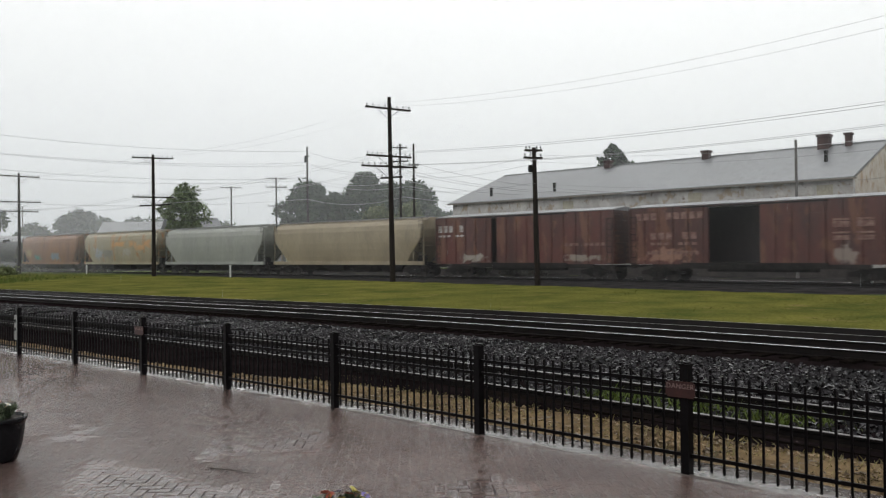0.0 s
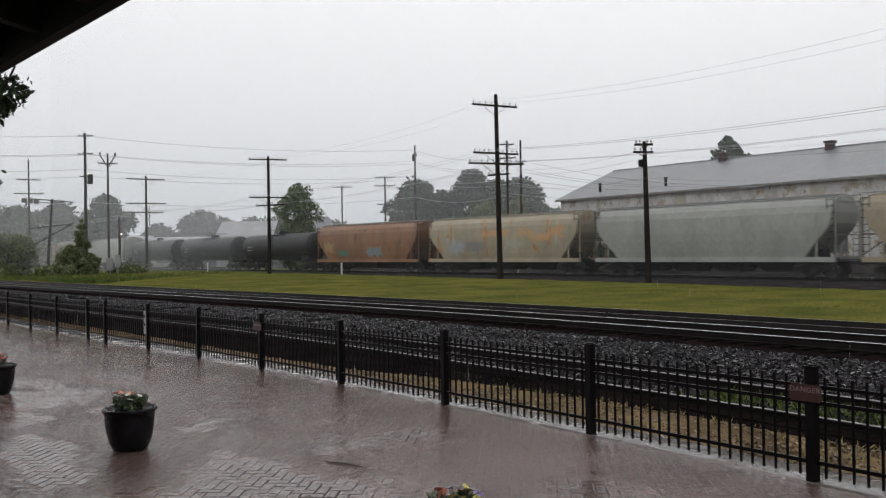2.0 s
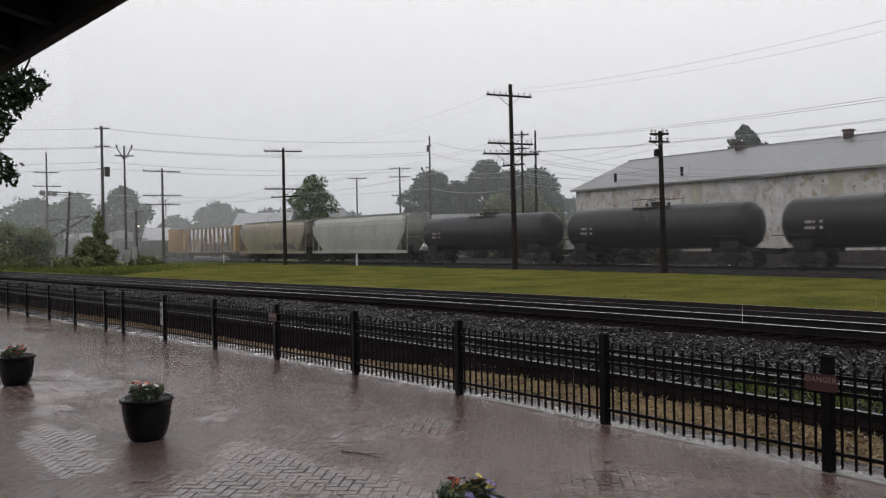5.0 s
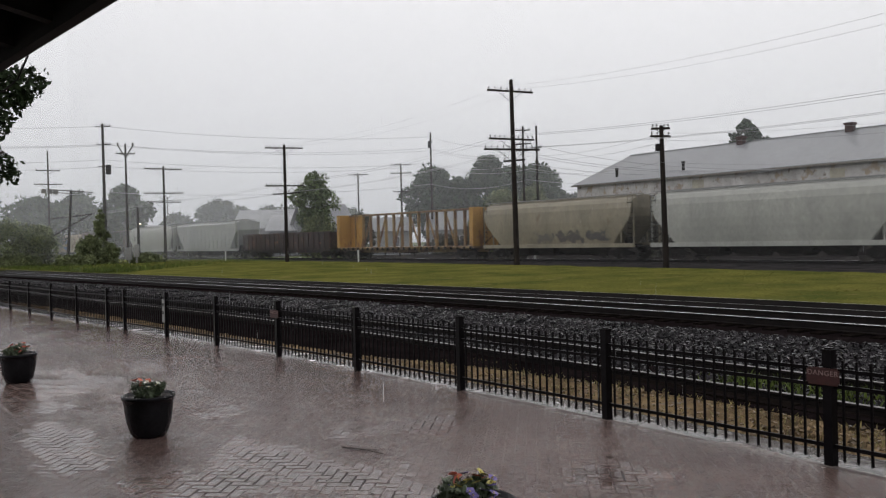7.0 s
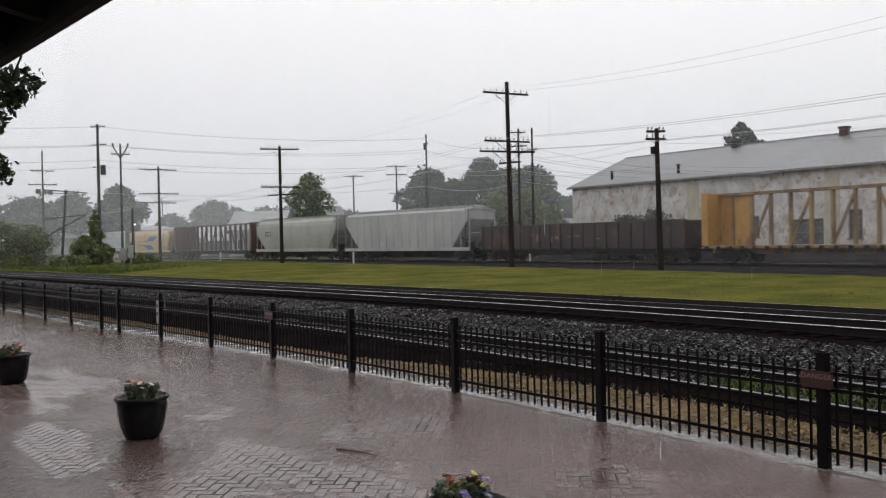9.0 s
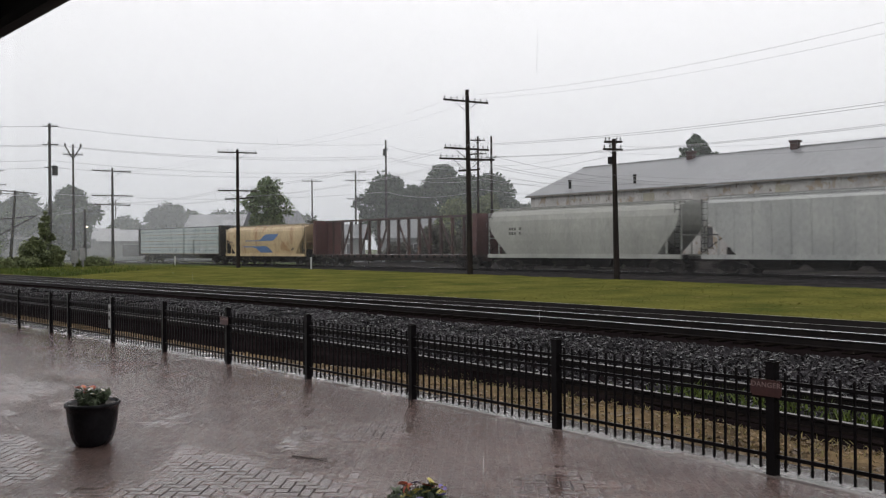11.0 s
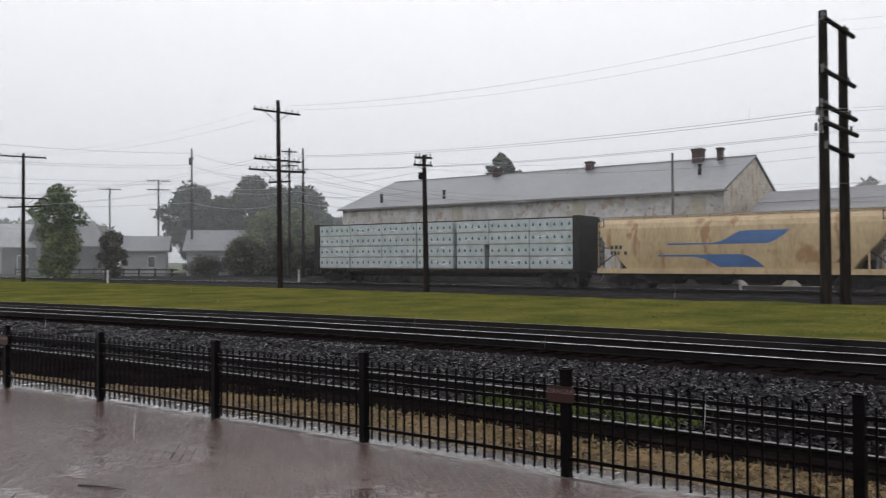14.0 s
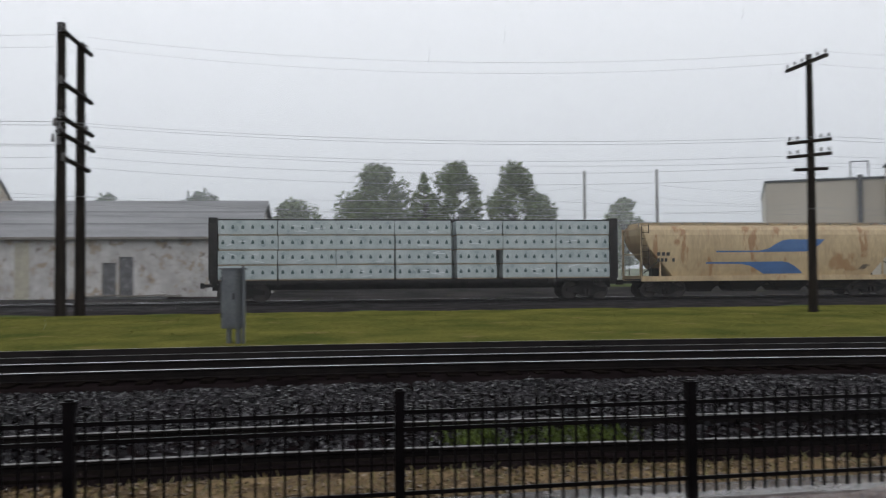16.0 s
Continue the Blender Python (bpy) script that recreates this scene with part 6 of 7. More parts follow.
RUST = (0.20, 0.08, 0.035)
P_box = car_paint("oxide_red_paint", (0.105, 0.024, 0.016), (0.044, 0.013, 0.010), (0.13, 0.05, 0.027), 0.54, tags=((-4.0, 1.45, 0.9, 0.25, (0.36, 0.33, 0.28)), (5.4, 1.4, 1.2, 0.18, (0.26, 0.22, 0.18))))
P_box_b = car_paint("weathered_oxide_red_paint", (0.095, 0.023, 0.0155), (0.038, 0.012, 0.0095), (0.125, 0.048, 0.026), 0.54, tags=((-5.2, 1.55, 1.4, 0.35, (0.28, 0.15, 0.10)), (5.0, 1.6, 0.5, 0.4, (0.25, 0.2, 0.17))))
P_tan = car_paint("tan_hopper_paint", (0.30, 0.25, 0.165), (0.22, 0.18, 0.12), (0.20, 0.14, 0.085), 0.66)
P_green = car_paint("grey_green_hopper_paint", (0.30, 0.307, 0.275), (0.235, 0.242, 0.22), (0.24, 0.24, 0.2), 0.7)
P_cream = car_paint("cream_hopper_paint", (0.34, 0.30, 0.205), (0.25, 0.22, 0.15), (0.34, 0.17, 0.07), 0.565, tags=((-4.6, 2.2, 1.0, 0.55, (0.32, 0.35, 0.37)), (0.0, 3.2, 1.6, 0.25, (0.52, 0.27, 0.10)), (1.8, 2.2, 0.8, 0.4, (0.36, 0.34, 0.30)), (5.0, 2.8, 1.0, 0.3, (0.50, 0.28, 0.12)), (2.9, 3.25, 0.7, 0.35, (0.50, 0.26, 0.10)), (-2.6, 2.2, 1.3, 0.4, (0.20, 0.19, 0.18)), (6.4, 3.1, 0.6, 0.4, (0.48, 0.25, 0.10))))
P_orange = car_paint("rusty_orange_paint", (0.26, 0.128, 0.06), (0.17, 0.082, 0.043), (0.11, 0.055, 0.035), 0.6, tags=((-3.6, 1.8, 0.8, 0.32, (0.03, 0.20, 0.17)), (1.7, 1.95, 1.1, 0.4, (0.17, 0.25, 0.30)), (-6.0, 2.3, 0.8, 0.4, (0.33, 0.23, 0.10))))
P_pale = car_paint("pale_grey_hopper_paint", (0.34, 0.345, 0.31), (0.26, 0.265, 0.24), (0.30, 0.28, 0.23), 0.7)
P_sand = car_paint("sand_hopper_paint", (0.25, 0.222, 0.155), (0.17, 0.15, 0.105), (0.16, 0.12, 0.08), 0.62, tags=((-0.8, 1.65, 0.9, 0.35, (0.12, 0.11, 0.10)), (1.9, 1.75, 1.2, 0.4, (0.07, 0.065, 0.065)), (4.3, 1.8, 0.9, 0.35, (0.06, 0.06, 0.065))))
P_grey = car_paint("light_grey_hopper_paint", (0.37, 0.38, 0.36), (0.28, 0.29, 0.28), (0.28, 0.26, 0.22), 0.7)
P_yellow = car_paint("yellow_beam_paint", (0.27, 0.18, 0.07), (0.16, 0.10, 0.055), (0.13, 0.075, 0.045), 0.5)
P_ybulk = car_paint("yellow_bulkhead_paint", (0.42, 0.24, 0.06), (0.32, 0.17, 0.045), (0.20, 0.10, 0.045), 0.56)
P_brown = car_paint("brown_beam_paint", (0.064, 0.034, 0.029), (0.034, 0.02, 0.018), (0.10, 0.05, 0.035), 0.6)
P_maroon = car_paint("maroon_bulkhead_paint", (0.10, 0.035, 0.032), (0.06, 0.024, 0.022), (0.12, 0.06, 0.045), 0.62)
P_butter = car_paint("butter_hopper_paint", (0.52, 0.395, 0.225), (0.40, 0.295, 0.165), (0.33, 0.19, 0.09), 0.57, tags=((4.2, 1.95, 0.7, 0.42, (0.33, 0.19, 0.085)), (5.6, 1.7, 0.3, 0.14, (0.06, 0.05, 0.04))))
P_silver = M_roof_tin

# front coupler of the train at the start, then each car in turn
TRAIN = []


def build_train():
    s = 1.05
    def add(made, length):
        nonlocal s
        TRAIN.append((made, s - length / 2))
        s -= length
    def mk_hop(label, ln, paint, rounded, top=4.65, roofmat=None, bays=4, sill=None):
        c, hx = hopper(label, ln, paint, top, rounded, roofmat=roofmat, bays=bays, sill=sill)
        add(c, ln)
        return c, hx
    c, hx = boxcar("weathered oxide-red ribbed boxcar with dark sliding door", 16.9, P_box_b)
    add(c, 16.9)
    c, hx = boxcar("oxide-red boxcar with open dark doorway and faded lettering", 16.81, P_box_b, gap=(-2.55, 0.55))
    add(c, 16.8)
    side_marks(c, -7.3, 3.7, [(9, 0.42)], -1.57, M_faded_mark, 4.6)
    side_marks(c, -6.3, 2.5, [(6, 0.42), (7, 0.16)], -1.57, M_faded_mark, 3.2)
    side_marks(c, -6.6, 1.6, [(10, 0.2)], -1.57, M_faded_mark, 3.6)
    side_marks(c, 4.4, 3.3, [(2, 0.12), (2, 0.3), (2, 0.1), (2, 0.24)], -1.57, M_faded_mark, 2.4)
    c, hx = boxcar("oxide-red boxcar with white patches low on its side", 16.71, P_box)
    add(c, 16.71)
    side_marks(c, -7.4, 3.35, [(5, 0.5), (6, 0.14)], -1.57, M_white_mark, 2.6)
    side_marks(c, 4.0, 2.2, [(8, 0.2)], -1.57, M_faded_mark, 3.2)
    c, hx = mk_hop("dull tan covered hopper car", 20.04, P_tan, True, roofmat=P_silver)
    c, hx = mk_hop("grey-green covered hopper car", 18.58, P_green, True, roofmat=P_silver)
    c, hx = mk_hop("cream covered hopper with orange and grey sprayed paint", 18.31, P_cream, True, bays=3)
    c, hx = mk_hop("rusty orange covered hopper with green and blue sprayed paint", 17.7, P_orange, True, 4.65, P_silver, 3)
    for ln in (16.93, 17.14, 17.17):
        c, hx = tank_car("wet black tank car", ln)
        add(c, ln)
    mk_hop("pale grey covered hopper car with wet silver roof", 17.89, P_pale, True, 4.65, P_silver)
    mk_hop("sand-coloured covered hopper with dark sprayed paint", 16.75, P_sand, True, 4.6)
    c, hx = centerbeam("empty yellow centre-beam flat car", 21.97, P_yellow, P_ybulk)
    add(c, 21.97)
    c, hx = gondola("dark brown open gondola car", 20.89)
    add(c, 20.89)
    mk_hop("light grey ribbed covered hopper with slanting ends", 19.99, P_grey, False, 4.75)
    c, hx = mk_hop("light grey rounded covered hopper car", 18.56, P_pale, True)
    side_marks(c, -hx + 2.2, 3.0, [(5, 0.2), (5, 0.2)], -1.63, M_dark_mark, 1.3)
    c, hx = centerbeam("empty rusty brown centre-beam flat car", 23.63, P_brown, P_maroon)
    add(c, 23.63)
    c, hx = mk_hop("butter-yellow covered hopper with blue painted bands", 17.27, P_butter, True, 4.2)
    blue_marks(c)
    side_marks(c, -7.0, 2.35, [(4, 0.2), (5, 0.2)], -1.625, M_dark_mark, 1.1)
    c, hx = centerbeam("black centre-beam flat car loaded with wrapped lumber", 23.4, M_truck, M_truck)
    lumber_load(c, hx)
    add(c, 23.4)


# how far the train has gone, in metres: an almost steady pace with small lags
LAGS = [(0.0, 0.0), (6.0, 0.0), (6.5, -0.2), (7.5, -0.3), (8.0, -0.6), (8.5, -1.1), (9.0, -0.6), (9.5, -0.4), (10.5, -0.2), (12.0, 0.0), (13.5, 0.1), (14.0, 0.4), (14.5, 0.5), (15.0, -0.3), (15.5, -0.9), (16.0, 0.2)]


def gone(t):
    ts, ds = zip(*LAGS)
    return 21.709 * t + 0.00376 * t * t + float(np.interp(t, ts, ds))


ARC_X = np.linspace(-500, 500, 20001)
ARC_Y = np.array([y_far(float(x)) for x in ARC_X])
ARC_S = np.concatenate([[0], np.cumsum(np.hypot(np.diff(ARC_X), np.diff(ARC_Y)))])
ARC_S -= np.interp(0, ARC_X, ARC_S)


def on_track(s):
    return float(np.interp(s, ARC_S, ARC_X))


def car_pose(s, length=12.0):
    xa, xb = on_track(s - length / 2), on_track(s + length / 2)
    ya, yb, za, zb = y_far(xa), y_far(xb), z_far(xa), z_far(xb)
    return pose((xa + xb) / 2, (ya + yb) / 2, (za + zb) / 2, 0, -math.degrees(math.atan2(zb - za, xb - xa)), math.degrees(math.atan2(yb - ya, xb - xa)))


# ---- platform paving, flooded by the rain ----
def m_water():
    m, n, l, p = shader("muddy_rain_film")
    tc, a, b, r = n.new("ShaderNodeTexCoord"), n.new("ShaderNodeTexNoise"), n.new("ShaderNodeTexNoise"), n.new("ShaderNodeValToRGB")
    a.inputs["Scale"].default_value, a.inputs["Detail"].default_value = 0.7, 6
    b.inputs["Scale"].default_value, b.inputs["Detail"].default_value = 24, 5
    v = n.new("ShaderNodeTexVoronoi")
    v.inputs["Scale"].default_value = 11.0
    l.new(tc.outputs["Object"], v.inputs["Vector"])
    l.new(tc.outputs["Object"], a.inputs["Vector"])
    l.new(tc.outputs["Object"], b.inputs["Vector"])
    r.color_ramp.elements[0].position, r.color_ramp.elements[1].position = 0.3, 0.7
    r.color_ramp.elements[0].color, r.color_ramp.elements[1].color = (0.172, 0.11, 0.095, 1), (0.305, 0.215, 0.19, 1)
    l.new(a.outputs["Fac"], r.inputs[0])
    # drops: a small ring round each cell's middle
    si, mu, ad, sm = n.new("ShaderNodeMath"), n.new("ShaderNodeMath"), n.new("ShaderNodeMath"), n.new("ShaderNodeMapRange")
    mu.operation, si.operation, ad.operation = "MULTIPLY", "SINE", "MULTIPLY_ADD"
    mu.inputs[1].default_value = 26.0
    sm.inputs[1].default_value, sm.inputs[2].default_value, sm.inputs[3].default_value, sm.inputs[4].default_value = 0.05, 0.45, 0.3, 0.0
    l.new(v.outputs["Distance"], mu.inputs[0])
    l.new(v.outputs["Distance"], sm.inputs[0])
    l.new(mu.outputs[0], si.inputs[0])
    l.new(si.outputs[0], ad.inputs[0])
    l.new(sm.outputs[0], ad.inputs[1])
    l.new(b.outputs["Fac"], ad.inputs[2])
    # the film is calmer in some places than in others
    calm, cr = n.new("ShaderNodeTexNoise"), n.new("ShaderNodeMapRange")
    calm.inputs["Scale"].default_value, calm.inputs["Detail"].default_value = 0.9, 3
    cr.inputs[1].default_value, cr.inputs[2].default_value, cr.inputs[3].default_value, cr.inputs[4].default_value = 0.35, 0.65, 0.55, 1.0
    l.new(tc.outputs["Object"], calm.inputs["Vector"])
    l.new(calm.outputs["Fac"], cr.inputs[0])
    bp = n.new("ShaderNodeBump")
    bp.inputs["Distance"].default_value = 0.015
    l.new(cr.outputs[0], bp.inputs["Strength"])
    l.new(ad.outputs[0], bp.inputs["Height"])
    # a thin muddy film: the bricks show faintly through it, and its surface mirrors the sky
    mud, clear, film_mix, shine, fr, top = n.new("ShaderNodeBsdfDiffuse"), n.new("ShaderNodeBsdfTransparent"), n.new("ShaderNodeMixShader"), n.new("ShaderNodeBsdfGlossy"), n.new("ShaderNodeFresnel"), n.new("ShaderNodeMixShader")
    l.new(r.outputs[0], mud.inputs["Color"])
    film_mix.inputs[0].default_value = 0.5
    l.new(clear.outputs[0], film_mix.inputs[1])
    l.new(mud.outputs[0], film_mix.inputs[2])
    shine.inputs["Roughness"].default_value = 0.06
    fr.inputs["IOR"].default_value = 1.5
    l.new(bp.outputs[0], shine.inputs["Normal"])
    l.new(bp.outputs[0], fr.inputs["Normal"])
    l.new(fr.outputs[0], top.inputs[0])
    l.new(film_mix.outputs[0], top.inputs[1])
    l.new(shine.outputs[0], top.inputs[2])
    l.new(top.outputs[0], n["Material Output"].inputs["Surface"])
    n.remove(p)
    return m


M_water = m_water()


def m_paver():
    m = noisy("wet_red_brick_paver", (0.128, 0.08, 0.067), (0.066, 0.041, 0.035), scale=1.2, fine=35, rough=0.17, spread=0.08, bump=0.3, bump_dist=0.004)
    n, l, p = m.node_tree.nodes, m.node_tree.links, m.node_tree.nodes["Principled BSDF"]
    out = p.inputs["Base Color"].links[0].from_socket
    oi, mr, hv = n.new("ShaderNodeObjectInfo"), n.new("ShaderNodeMapRange"), n.new("ShaderNodeHueSaturation")
    gi, ad = n.new("ShaderNodeNewGeometry"), n.new("ShaderNodeMath")
    ad.operation = "ADD"
    l.new(oi.outputs["Random"], ad.inputs[0])
    l.new(gi.outputs["Random Per Island"], ad.inputs[1])
    mr.inputs[2].default_value, mr.inputs[3].default_value, mr.inputs[4].default_value = 2.0, 0.75, 1.3
    l.new(ad.outputs[0], mr.inputs[0])
    l.new(mr.outputs[0], hv.inputs["Value"])
    l.new(out, hv.inputs["Color"])
    l.new(hv.outputs[0], p.inputs["Base Color"])
    return m


M_paver = m_paver()


def paver_top(x, y):
    """Height of the paving: low places lie under the water."""
    low = 0.0055 * noise.noise((x * 0.35 + 3.1, y * 0.8 + 1.7, 0.5)) + 0.0055 * noise.noise((x * 1.1, y * 1.5, 4.0))
    ridge = 0.006 * math.exp(-((y - 2.9 - 0.18 * (x + 6.2)) / 0.35) ** 2 - ((x + 6.6) / 2.2) ** 2)
    edge = -0.012 * max(0.0, 1 - (y_fence(x) - y) / 1.2)
    return -0.0018 + low + ridge + edge


def make_platform():
    xs = spread(-60, 30, 91)
    ribbon("platform_base", xs, [(flat(-12), flat(-0.09)), (off(y_fence, 0.12), flat(-0.09))], M_gravel, "sand bed under the platform paving", "paving")
    ribbon("rain_water", xs, [(flat(-12), flat(0.0)), (flat(-4), flat(0.0)), (off(y_fence, 0.06), flat(0.0)), (off(y_fence, 0.08), flat(0.0)), (off(y_fence, 0.10), flat(0.0)), (off(y_fence, 0.16), flat(-0.06))], M_water, "thin sheet of muddy rain water over brick paving", "water")
    floor = thing("platform_paving", "flooded red brick paving of the station platform", "paving", kind="structure")
    bl, bw, g = 0.2, 0.1, 0.013
    joint = noisy("dark_wet_joint", (0.012, 0.009, 0.008), (0.008, 0.006, 0.006), rough=0.8)
    bm = bmesh.new()
    loft(bm, [[(-bl / 2 + g / 2 + c, -bw / 2 + g / 2 + c, z), (bl / 2 - g / 2 - c, -bw / 2 + g / 2 + c, z), (bl / 2 - g / 2 - c, bw / 2 - g / 2 - c, z), (-bl / 2 + g / 2 + c, bw / 2 - g / 2 - c, z)] for z, c in ((-0.06, 0.0), (-0.003, 0.0), (0.0, 0.003))])
    bm.faces.new([bm.verts.new((sx * bl / 2, sy * bw / 2, -0.0022)) for sx, sy in ((-1, -1), (1, -1), (1, 1), (-1, 1))]).material_index = 1
    me = mesh_of("paver", bm, [M_paver, joint])
    rest_v, rest_f = [], []
    co = np.array([v.co[:] for v in me.vertices])
    fc = [tuple(p.vertices) for p in me.polygons]
    turn = radians(-38)
    ct, st = math.cos(turn), math.sin(turn)
    near = []
    for i in range(-140, 141):
        for j in range(-170, 171):
            # herringbone: pairs of bricks stepping diagonally
            for k in (0, 1):
                if k == 0:
                    u, v, rz = (i * 0.4 + (j % 4) * 0.1 + 0.1), j * 0.1 + 0.05, 0
                else:
                    u, v, rz = (i * 0.4 + (j % 4) * 0.1 + 0.35), j * 0.1 + 0.1, 90
                x, y = u * ct - v * st - 7, u * st + v * ct + 2.5
                if not (-24 < x < 9.0 and -4.0 < y < y_fence(x) - 0.02):
                    continue
                z = paver_top(x, y)
                near.append((math.hypot(x + 6.0, y - 2.9), x, y, z, rz))
    near.sort()
    for d, x, y, z, rz in near[:300]:
        ob = part("paver", me, None, floor)
        ob.matrix_world = pose(x, y, z + random.uniform(-0.001, 0.001), random.uniform(-0.4, 0.4), random.uniform(-0.4, 0.4), rz + math.degrees(turn))
    for d, x, y, z, rz in near[300:]:
        m = np.array(pose(x, y, z + random.uniform(-0.001, 0.001), random.uniform(-0.4, 0.4), random.uniform(-0.4, 0.4), rz + math.degrees(turn)))
        k = len(rest_v)
        rest_v += (co @ m[:3, :3].T + m[:3, 3]).tolist()
        rest_f += [tuple(a + k for a in f) for f in fc]
    me2 = bpy.data.meshes.new("pavers")
    me2.from_pydata(rest_v, [], rest_f)
    me2.materials.append(M_paver)
    me2.materials.append(joint)
    per = [p.material_index for p in me.polygons]
    me2.polygons.foreach_set("material_index", per * (len(rest_f) // len(per)))
    tagged(part("pavers", me2, None, floor), kind="stuff")


def make_litter():
    """Washed-down leaves and a twig lying in the shallow water."""
    rng = random.Random(11)
    t = thing("twig", "dark wet twig lying on the paving", "twig", m=pose(-7.0, 3.35, 0.006, 0, 0, 24))
    part("stem", rods(((-0.24, 0, 0.004), (0.0, 0.02, 0.006), 0.008, 0.007), ((0.0, 0.02, 0.006), (0.26, -0.01, 0.004), 0.007, 0.004), ((0.02, 0.02, 0.006), (0.12, 0.09, 0.005), 0.004, 0.003)), M_bark, t)
    spots = [(-5.95, 2.05, 0.10, 26)] + [(rng.uniform(-14, -3.5), rng.uniform(0.9, 4.8), 0.5, 6) for _ in range(26)]
    verts, faces = [], []
    for cx, cy, sp, n in spots:
        for _ in range(n):
            x, y, a, s = rng.gauss(cx, sp), rng.gauss(cy, sp * 0.6), rng.uniform(0, 6.28), rng.uniform(0.012, 0.034)
            c, d = math.cos(a) * s, math.sin(a) * s
            k = len(verts)
            verts += [(x - c, y - d, 0.006), (x + d * 0.5, y - c * 0.5, 0.010), (x + c, y + d, 0.007), (x - d * 0.5, y + c * 0.5, 0.012)]
            faces.append((k, k + 1, k + 2, k + 3))
    tagged(raw("leaf_litter", verts, faces, M_soil), "dark sodden leaves scattered over the paving", "leaves", kind="stuff")


# ---- rain mist in the distance: pale see-through sheets add the haze ----
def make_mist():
    m, n, l, p = shader("haze_sheet")
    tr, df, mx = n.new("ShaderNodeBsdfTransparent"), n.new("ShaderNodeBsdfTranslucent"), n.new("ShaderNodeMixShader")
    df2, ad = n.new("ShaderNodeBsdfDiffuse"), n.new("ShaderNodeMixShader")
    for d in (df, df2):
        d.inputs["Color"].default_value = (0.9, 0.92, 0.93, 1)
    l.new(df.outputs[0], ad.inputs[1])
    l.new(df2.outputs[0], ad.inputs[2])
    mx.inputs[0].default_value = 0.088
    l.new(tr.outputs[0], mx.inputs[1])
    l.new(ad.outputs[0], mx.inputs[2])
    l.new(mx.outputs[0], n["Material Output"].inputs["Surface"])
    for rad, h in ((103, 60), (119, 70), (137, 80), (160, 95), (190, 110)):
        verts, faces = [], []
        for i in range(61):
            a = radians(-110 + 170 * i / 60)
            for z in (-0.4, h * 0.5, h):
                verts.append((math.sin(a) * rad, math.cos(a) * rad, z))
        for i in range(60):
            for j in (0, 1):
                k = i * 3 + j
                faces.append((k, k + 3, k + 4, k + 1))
        ob = tagged(raw("haze_sheet", verts, faces, m), "pale see-through sheet added as rain haze over the far yard", "rain mist", "rain mist", "stuff")
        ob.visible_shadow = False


def make_near_mist():
    """A thinner sheet added as haze before the train, along the far track."""
    m = bpy.data.materials["haze_sheet"].copy()
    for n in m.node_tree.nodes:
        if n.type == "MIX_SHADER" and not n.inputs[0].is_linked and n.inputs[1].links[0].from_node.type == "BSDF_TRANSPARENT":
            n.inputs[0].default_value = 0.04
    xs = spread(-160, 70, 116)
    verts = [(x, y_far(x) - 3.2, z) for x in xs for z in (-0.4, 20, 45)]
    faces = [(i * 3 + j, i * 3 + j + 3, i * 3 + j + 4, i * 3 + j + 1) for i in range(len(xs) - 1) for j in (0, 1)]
    ob = tagged(raw("haze_sheet", verts, faces, m), "pale see-through sheet added as rain haze before the far track", "rain mist", "rain mist", "stuff")
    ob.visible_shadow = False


# ---- falling rain ----
def make_rain():
    m, n, l, p = shader("rain_streak")
    tr, df, mx = n.new("ShaderNodeBsdfTransparent"), n.new("ShaderNodeBsdfTranslucent"), n.new("ShaderNodeMixShader")
    df.inputs["Color"].default_value = (0.95, 0.96, 0.97, 1)
    mx.inputs[0].default_value = 0.35
    l.new(tr.outputs[0], mx.inputs[1])
    l.new(df.outputs[0], mx.inputs[2])
    l.new(mx.outputs[0], n["Material Output"].inputs["Surface"])
    rng = np.random.default_rng(77)
    verts, faces = [], []
    for i in range(2600):
        x, y = rng.uniform(-26, 10), rng.uniform(2.2, 13)
        z, ln, r = rng.uniform(0, 140), rng.uniform(0.10, 0.22), rng.uniform(0.0012, 0.0026)
        k = len(verts)
        lean = ln * 0.05
        verts += [(x - r, y, z), (x + r * 0.5, y - r, z), (x + r * 0.5, y + r, z), (x + lean, y, z + ln)]
        faces += [(k, k + 1, k + 3), (k + 1, k + 2, k + 3), (k + 2, k, k + 3)]
    ob = tagged(raw("rain_streaks", verts, faces, m), "fine pale streaks of falling rain", "rain", kind="stuff")
    ob.visible_shadow = False
    return ob


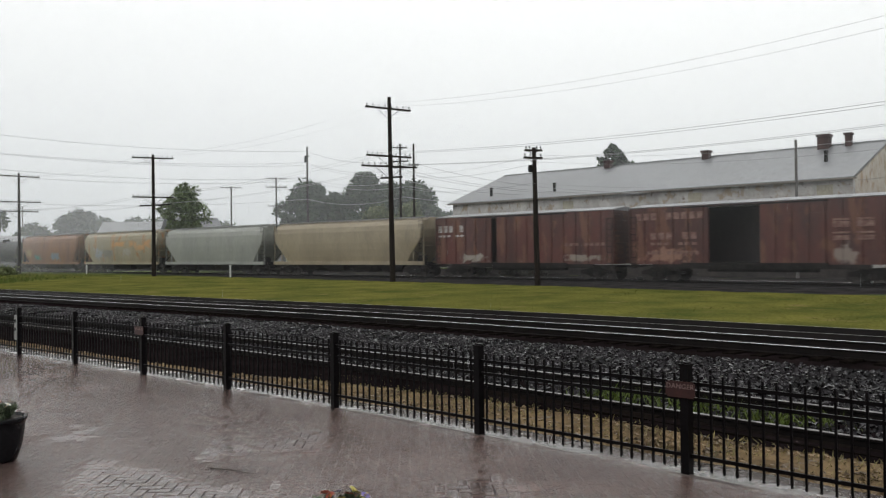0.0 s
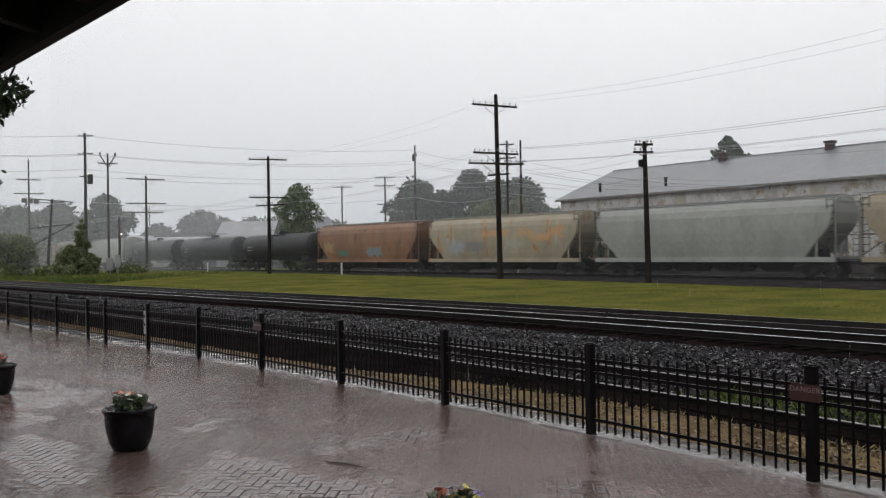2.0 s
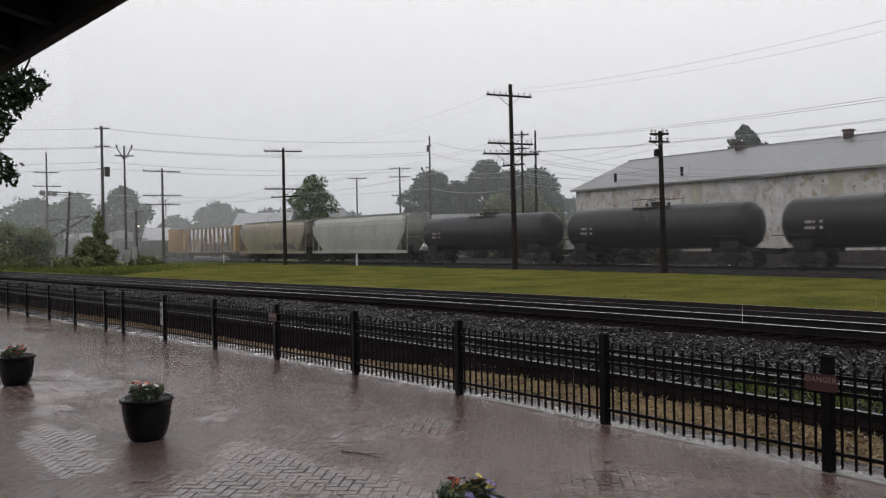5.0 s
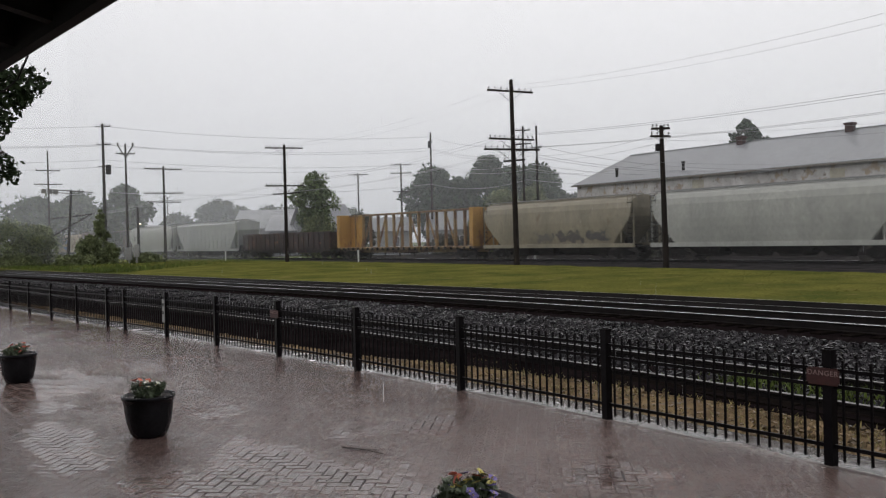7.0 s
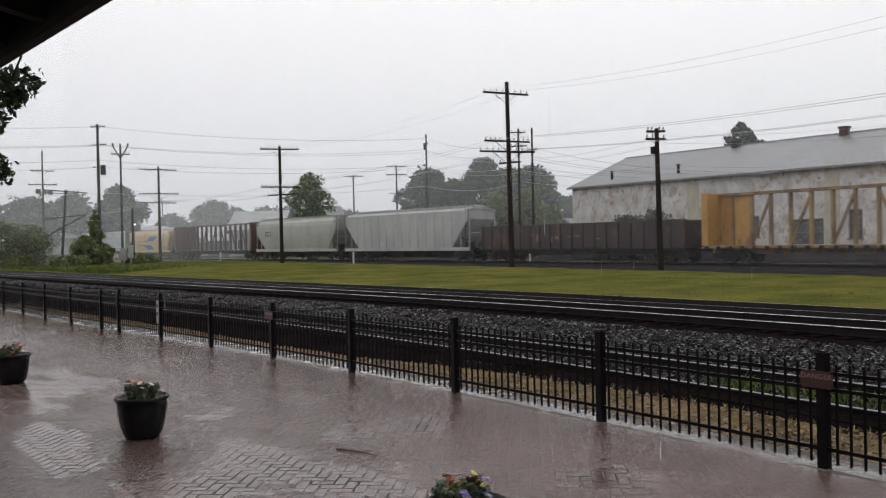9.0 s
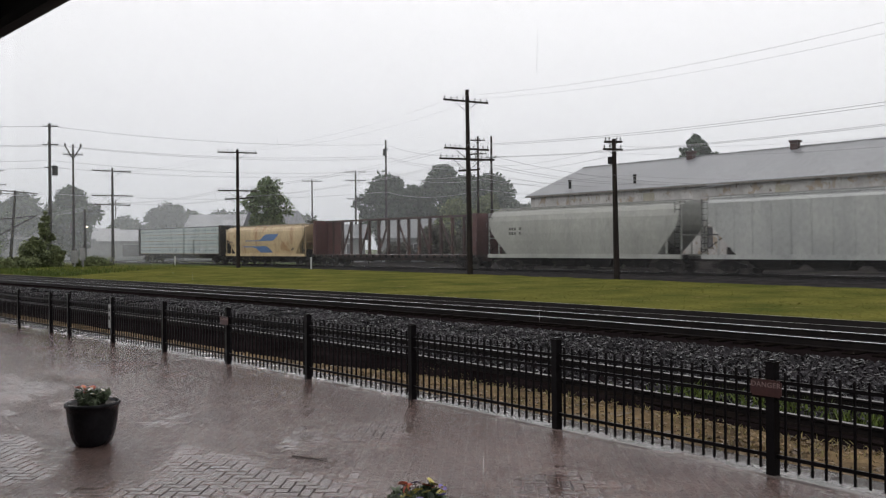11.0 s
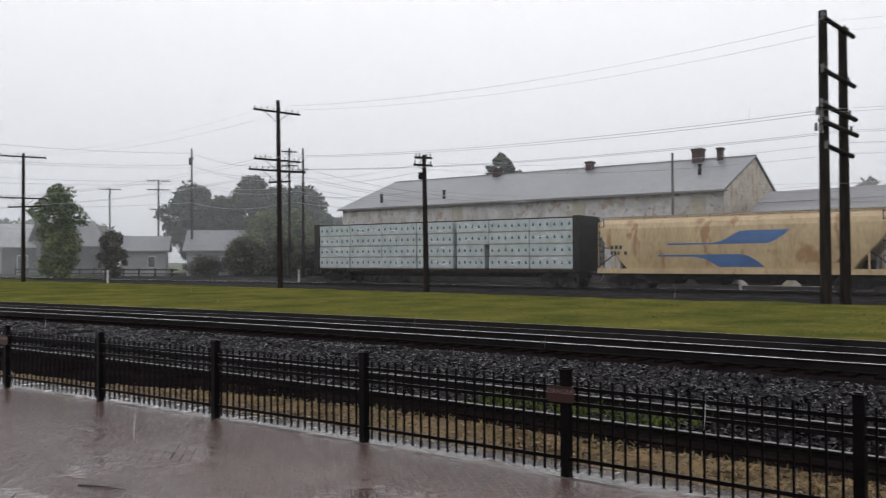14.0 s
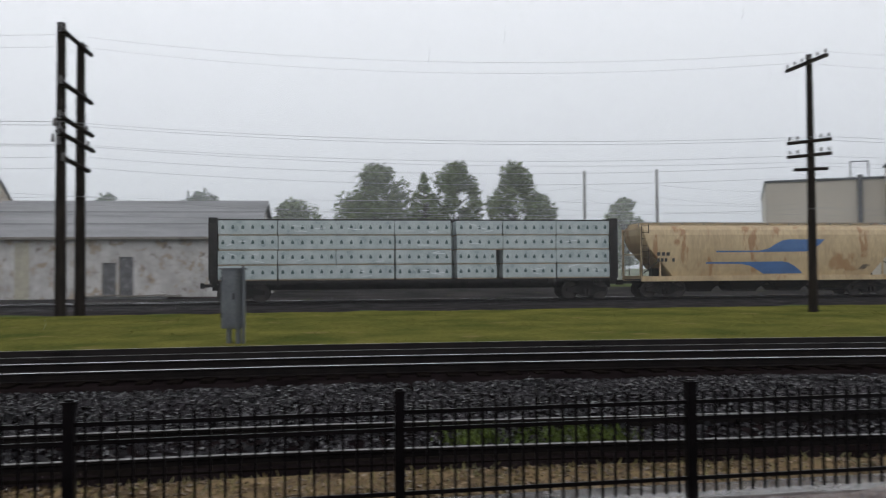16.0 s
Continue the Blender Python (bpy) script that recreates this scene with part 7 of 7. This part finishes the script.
make_ground()
make_track("near_track", y_near, flat(0.022), -120, 60, None, "near railway track with dull rails in weeds and ballast", M_rail_dull)
make_track("main_track", y_main, flat(0.178), -140, 60, (-34, 16), "main railway track with polished rails on black bed")
make_track("far_track", y_far, z_far, -400, 90, None, "far railway track that carries the freight train")
make_fence()
make_edging()
make_signs()
make_warehouse()
make_shed()
make_tan_building()
make_town()
make_station_roof()
make_poles()
make_wires()
make_trees()
make_weeds()
make_planter(-8.93, 1.84, 1, ("coral", "white", "white"), "round black pot of coral and white flowers on the wet platform")
make_planter(-13.8, 1.0, 2, ("coral", "white", "red"), "round black pot of leafy flowers farther along the platform")
make_planter(-4.02, 2.62, 3, ("coral", "yellow", "violet"), "round black pot of coral, yellow and violet flowers")
make_cabinets()
make_litter()


def stones(rng):
    x = rng.uniform(-32, 15) if rng.uniform() < 0.75 else rng.uniform(-75, -32)
    k = rng.uniform(0, 1)
    y = (y_near(x) + 0.95) * (1 - k) + (y_main(x) - 2.35) * k
    return x, y, -0.10 + 0.10 * k + 0.03 * noise.noise((x, y, 0)) + 0.02


def bed_stones(rng):
    x = rng.uniform(-26, 12)
    return x, y_near(x) + rng.uniform(-0.75, 0.75), -0.12


def pebbles(rng):
    x = rng.uniform(-22, 12)
    k = rng.uniform(0, 1)
    return x, (y_fence(x) + 0.5) * (1 - k) + (y_near(x) - 1.3) * k, -0.075 - 0.04 * k


scatter("ballast_stones", 42000, stones, (0.04, 0.095), M_stone, "wet grey crushed ballast stones", "ballast")
scatter("near_track_stones", 5000, bed_stones, (0.05, 0.10), M_stone, "wet grey stones between the near rails", "ballast")
scatter("pebbles", 9000, pebbles, (0.02, 0.07), M_pebble, "wet tan pebbles behind the fence", "gravel")
make_mist()
make_near_mist()
RAIN = make_rain()
build_train()
make_platform()


# ---- what moves: the whole freight train, left to right ----
def motions():
    times = [i * 0.5 for i in range(33)]
    for car, s in TRAIN:
        walk(car, [(t, car_pose(s + gone(t))) for t in times])
    walk(RAIN, [(t, pose(0, 0, -8.0 * t)) for t in range(17)])


motions()
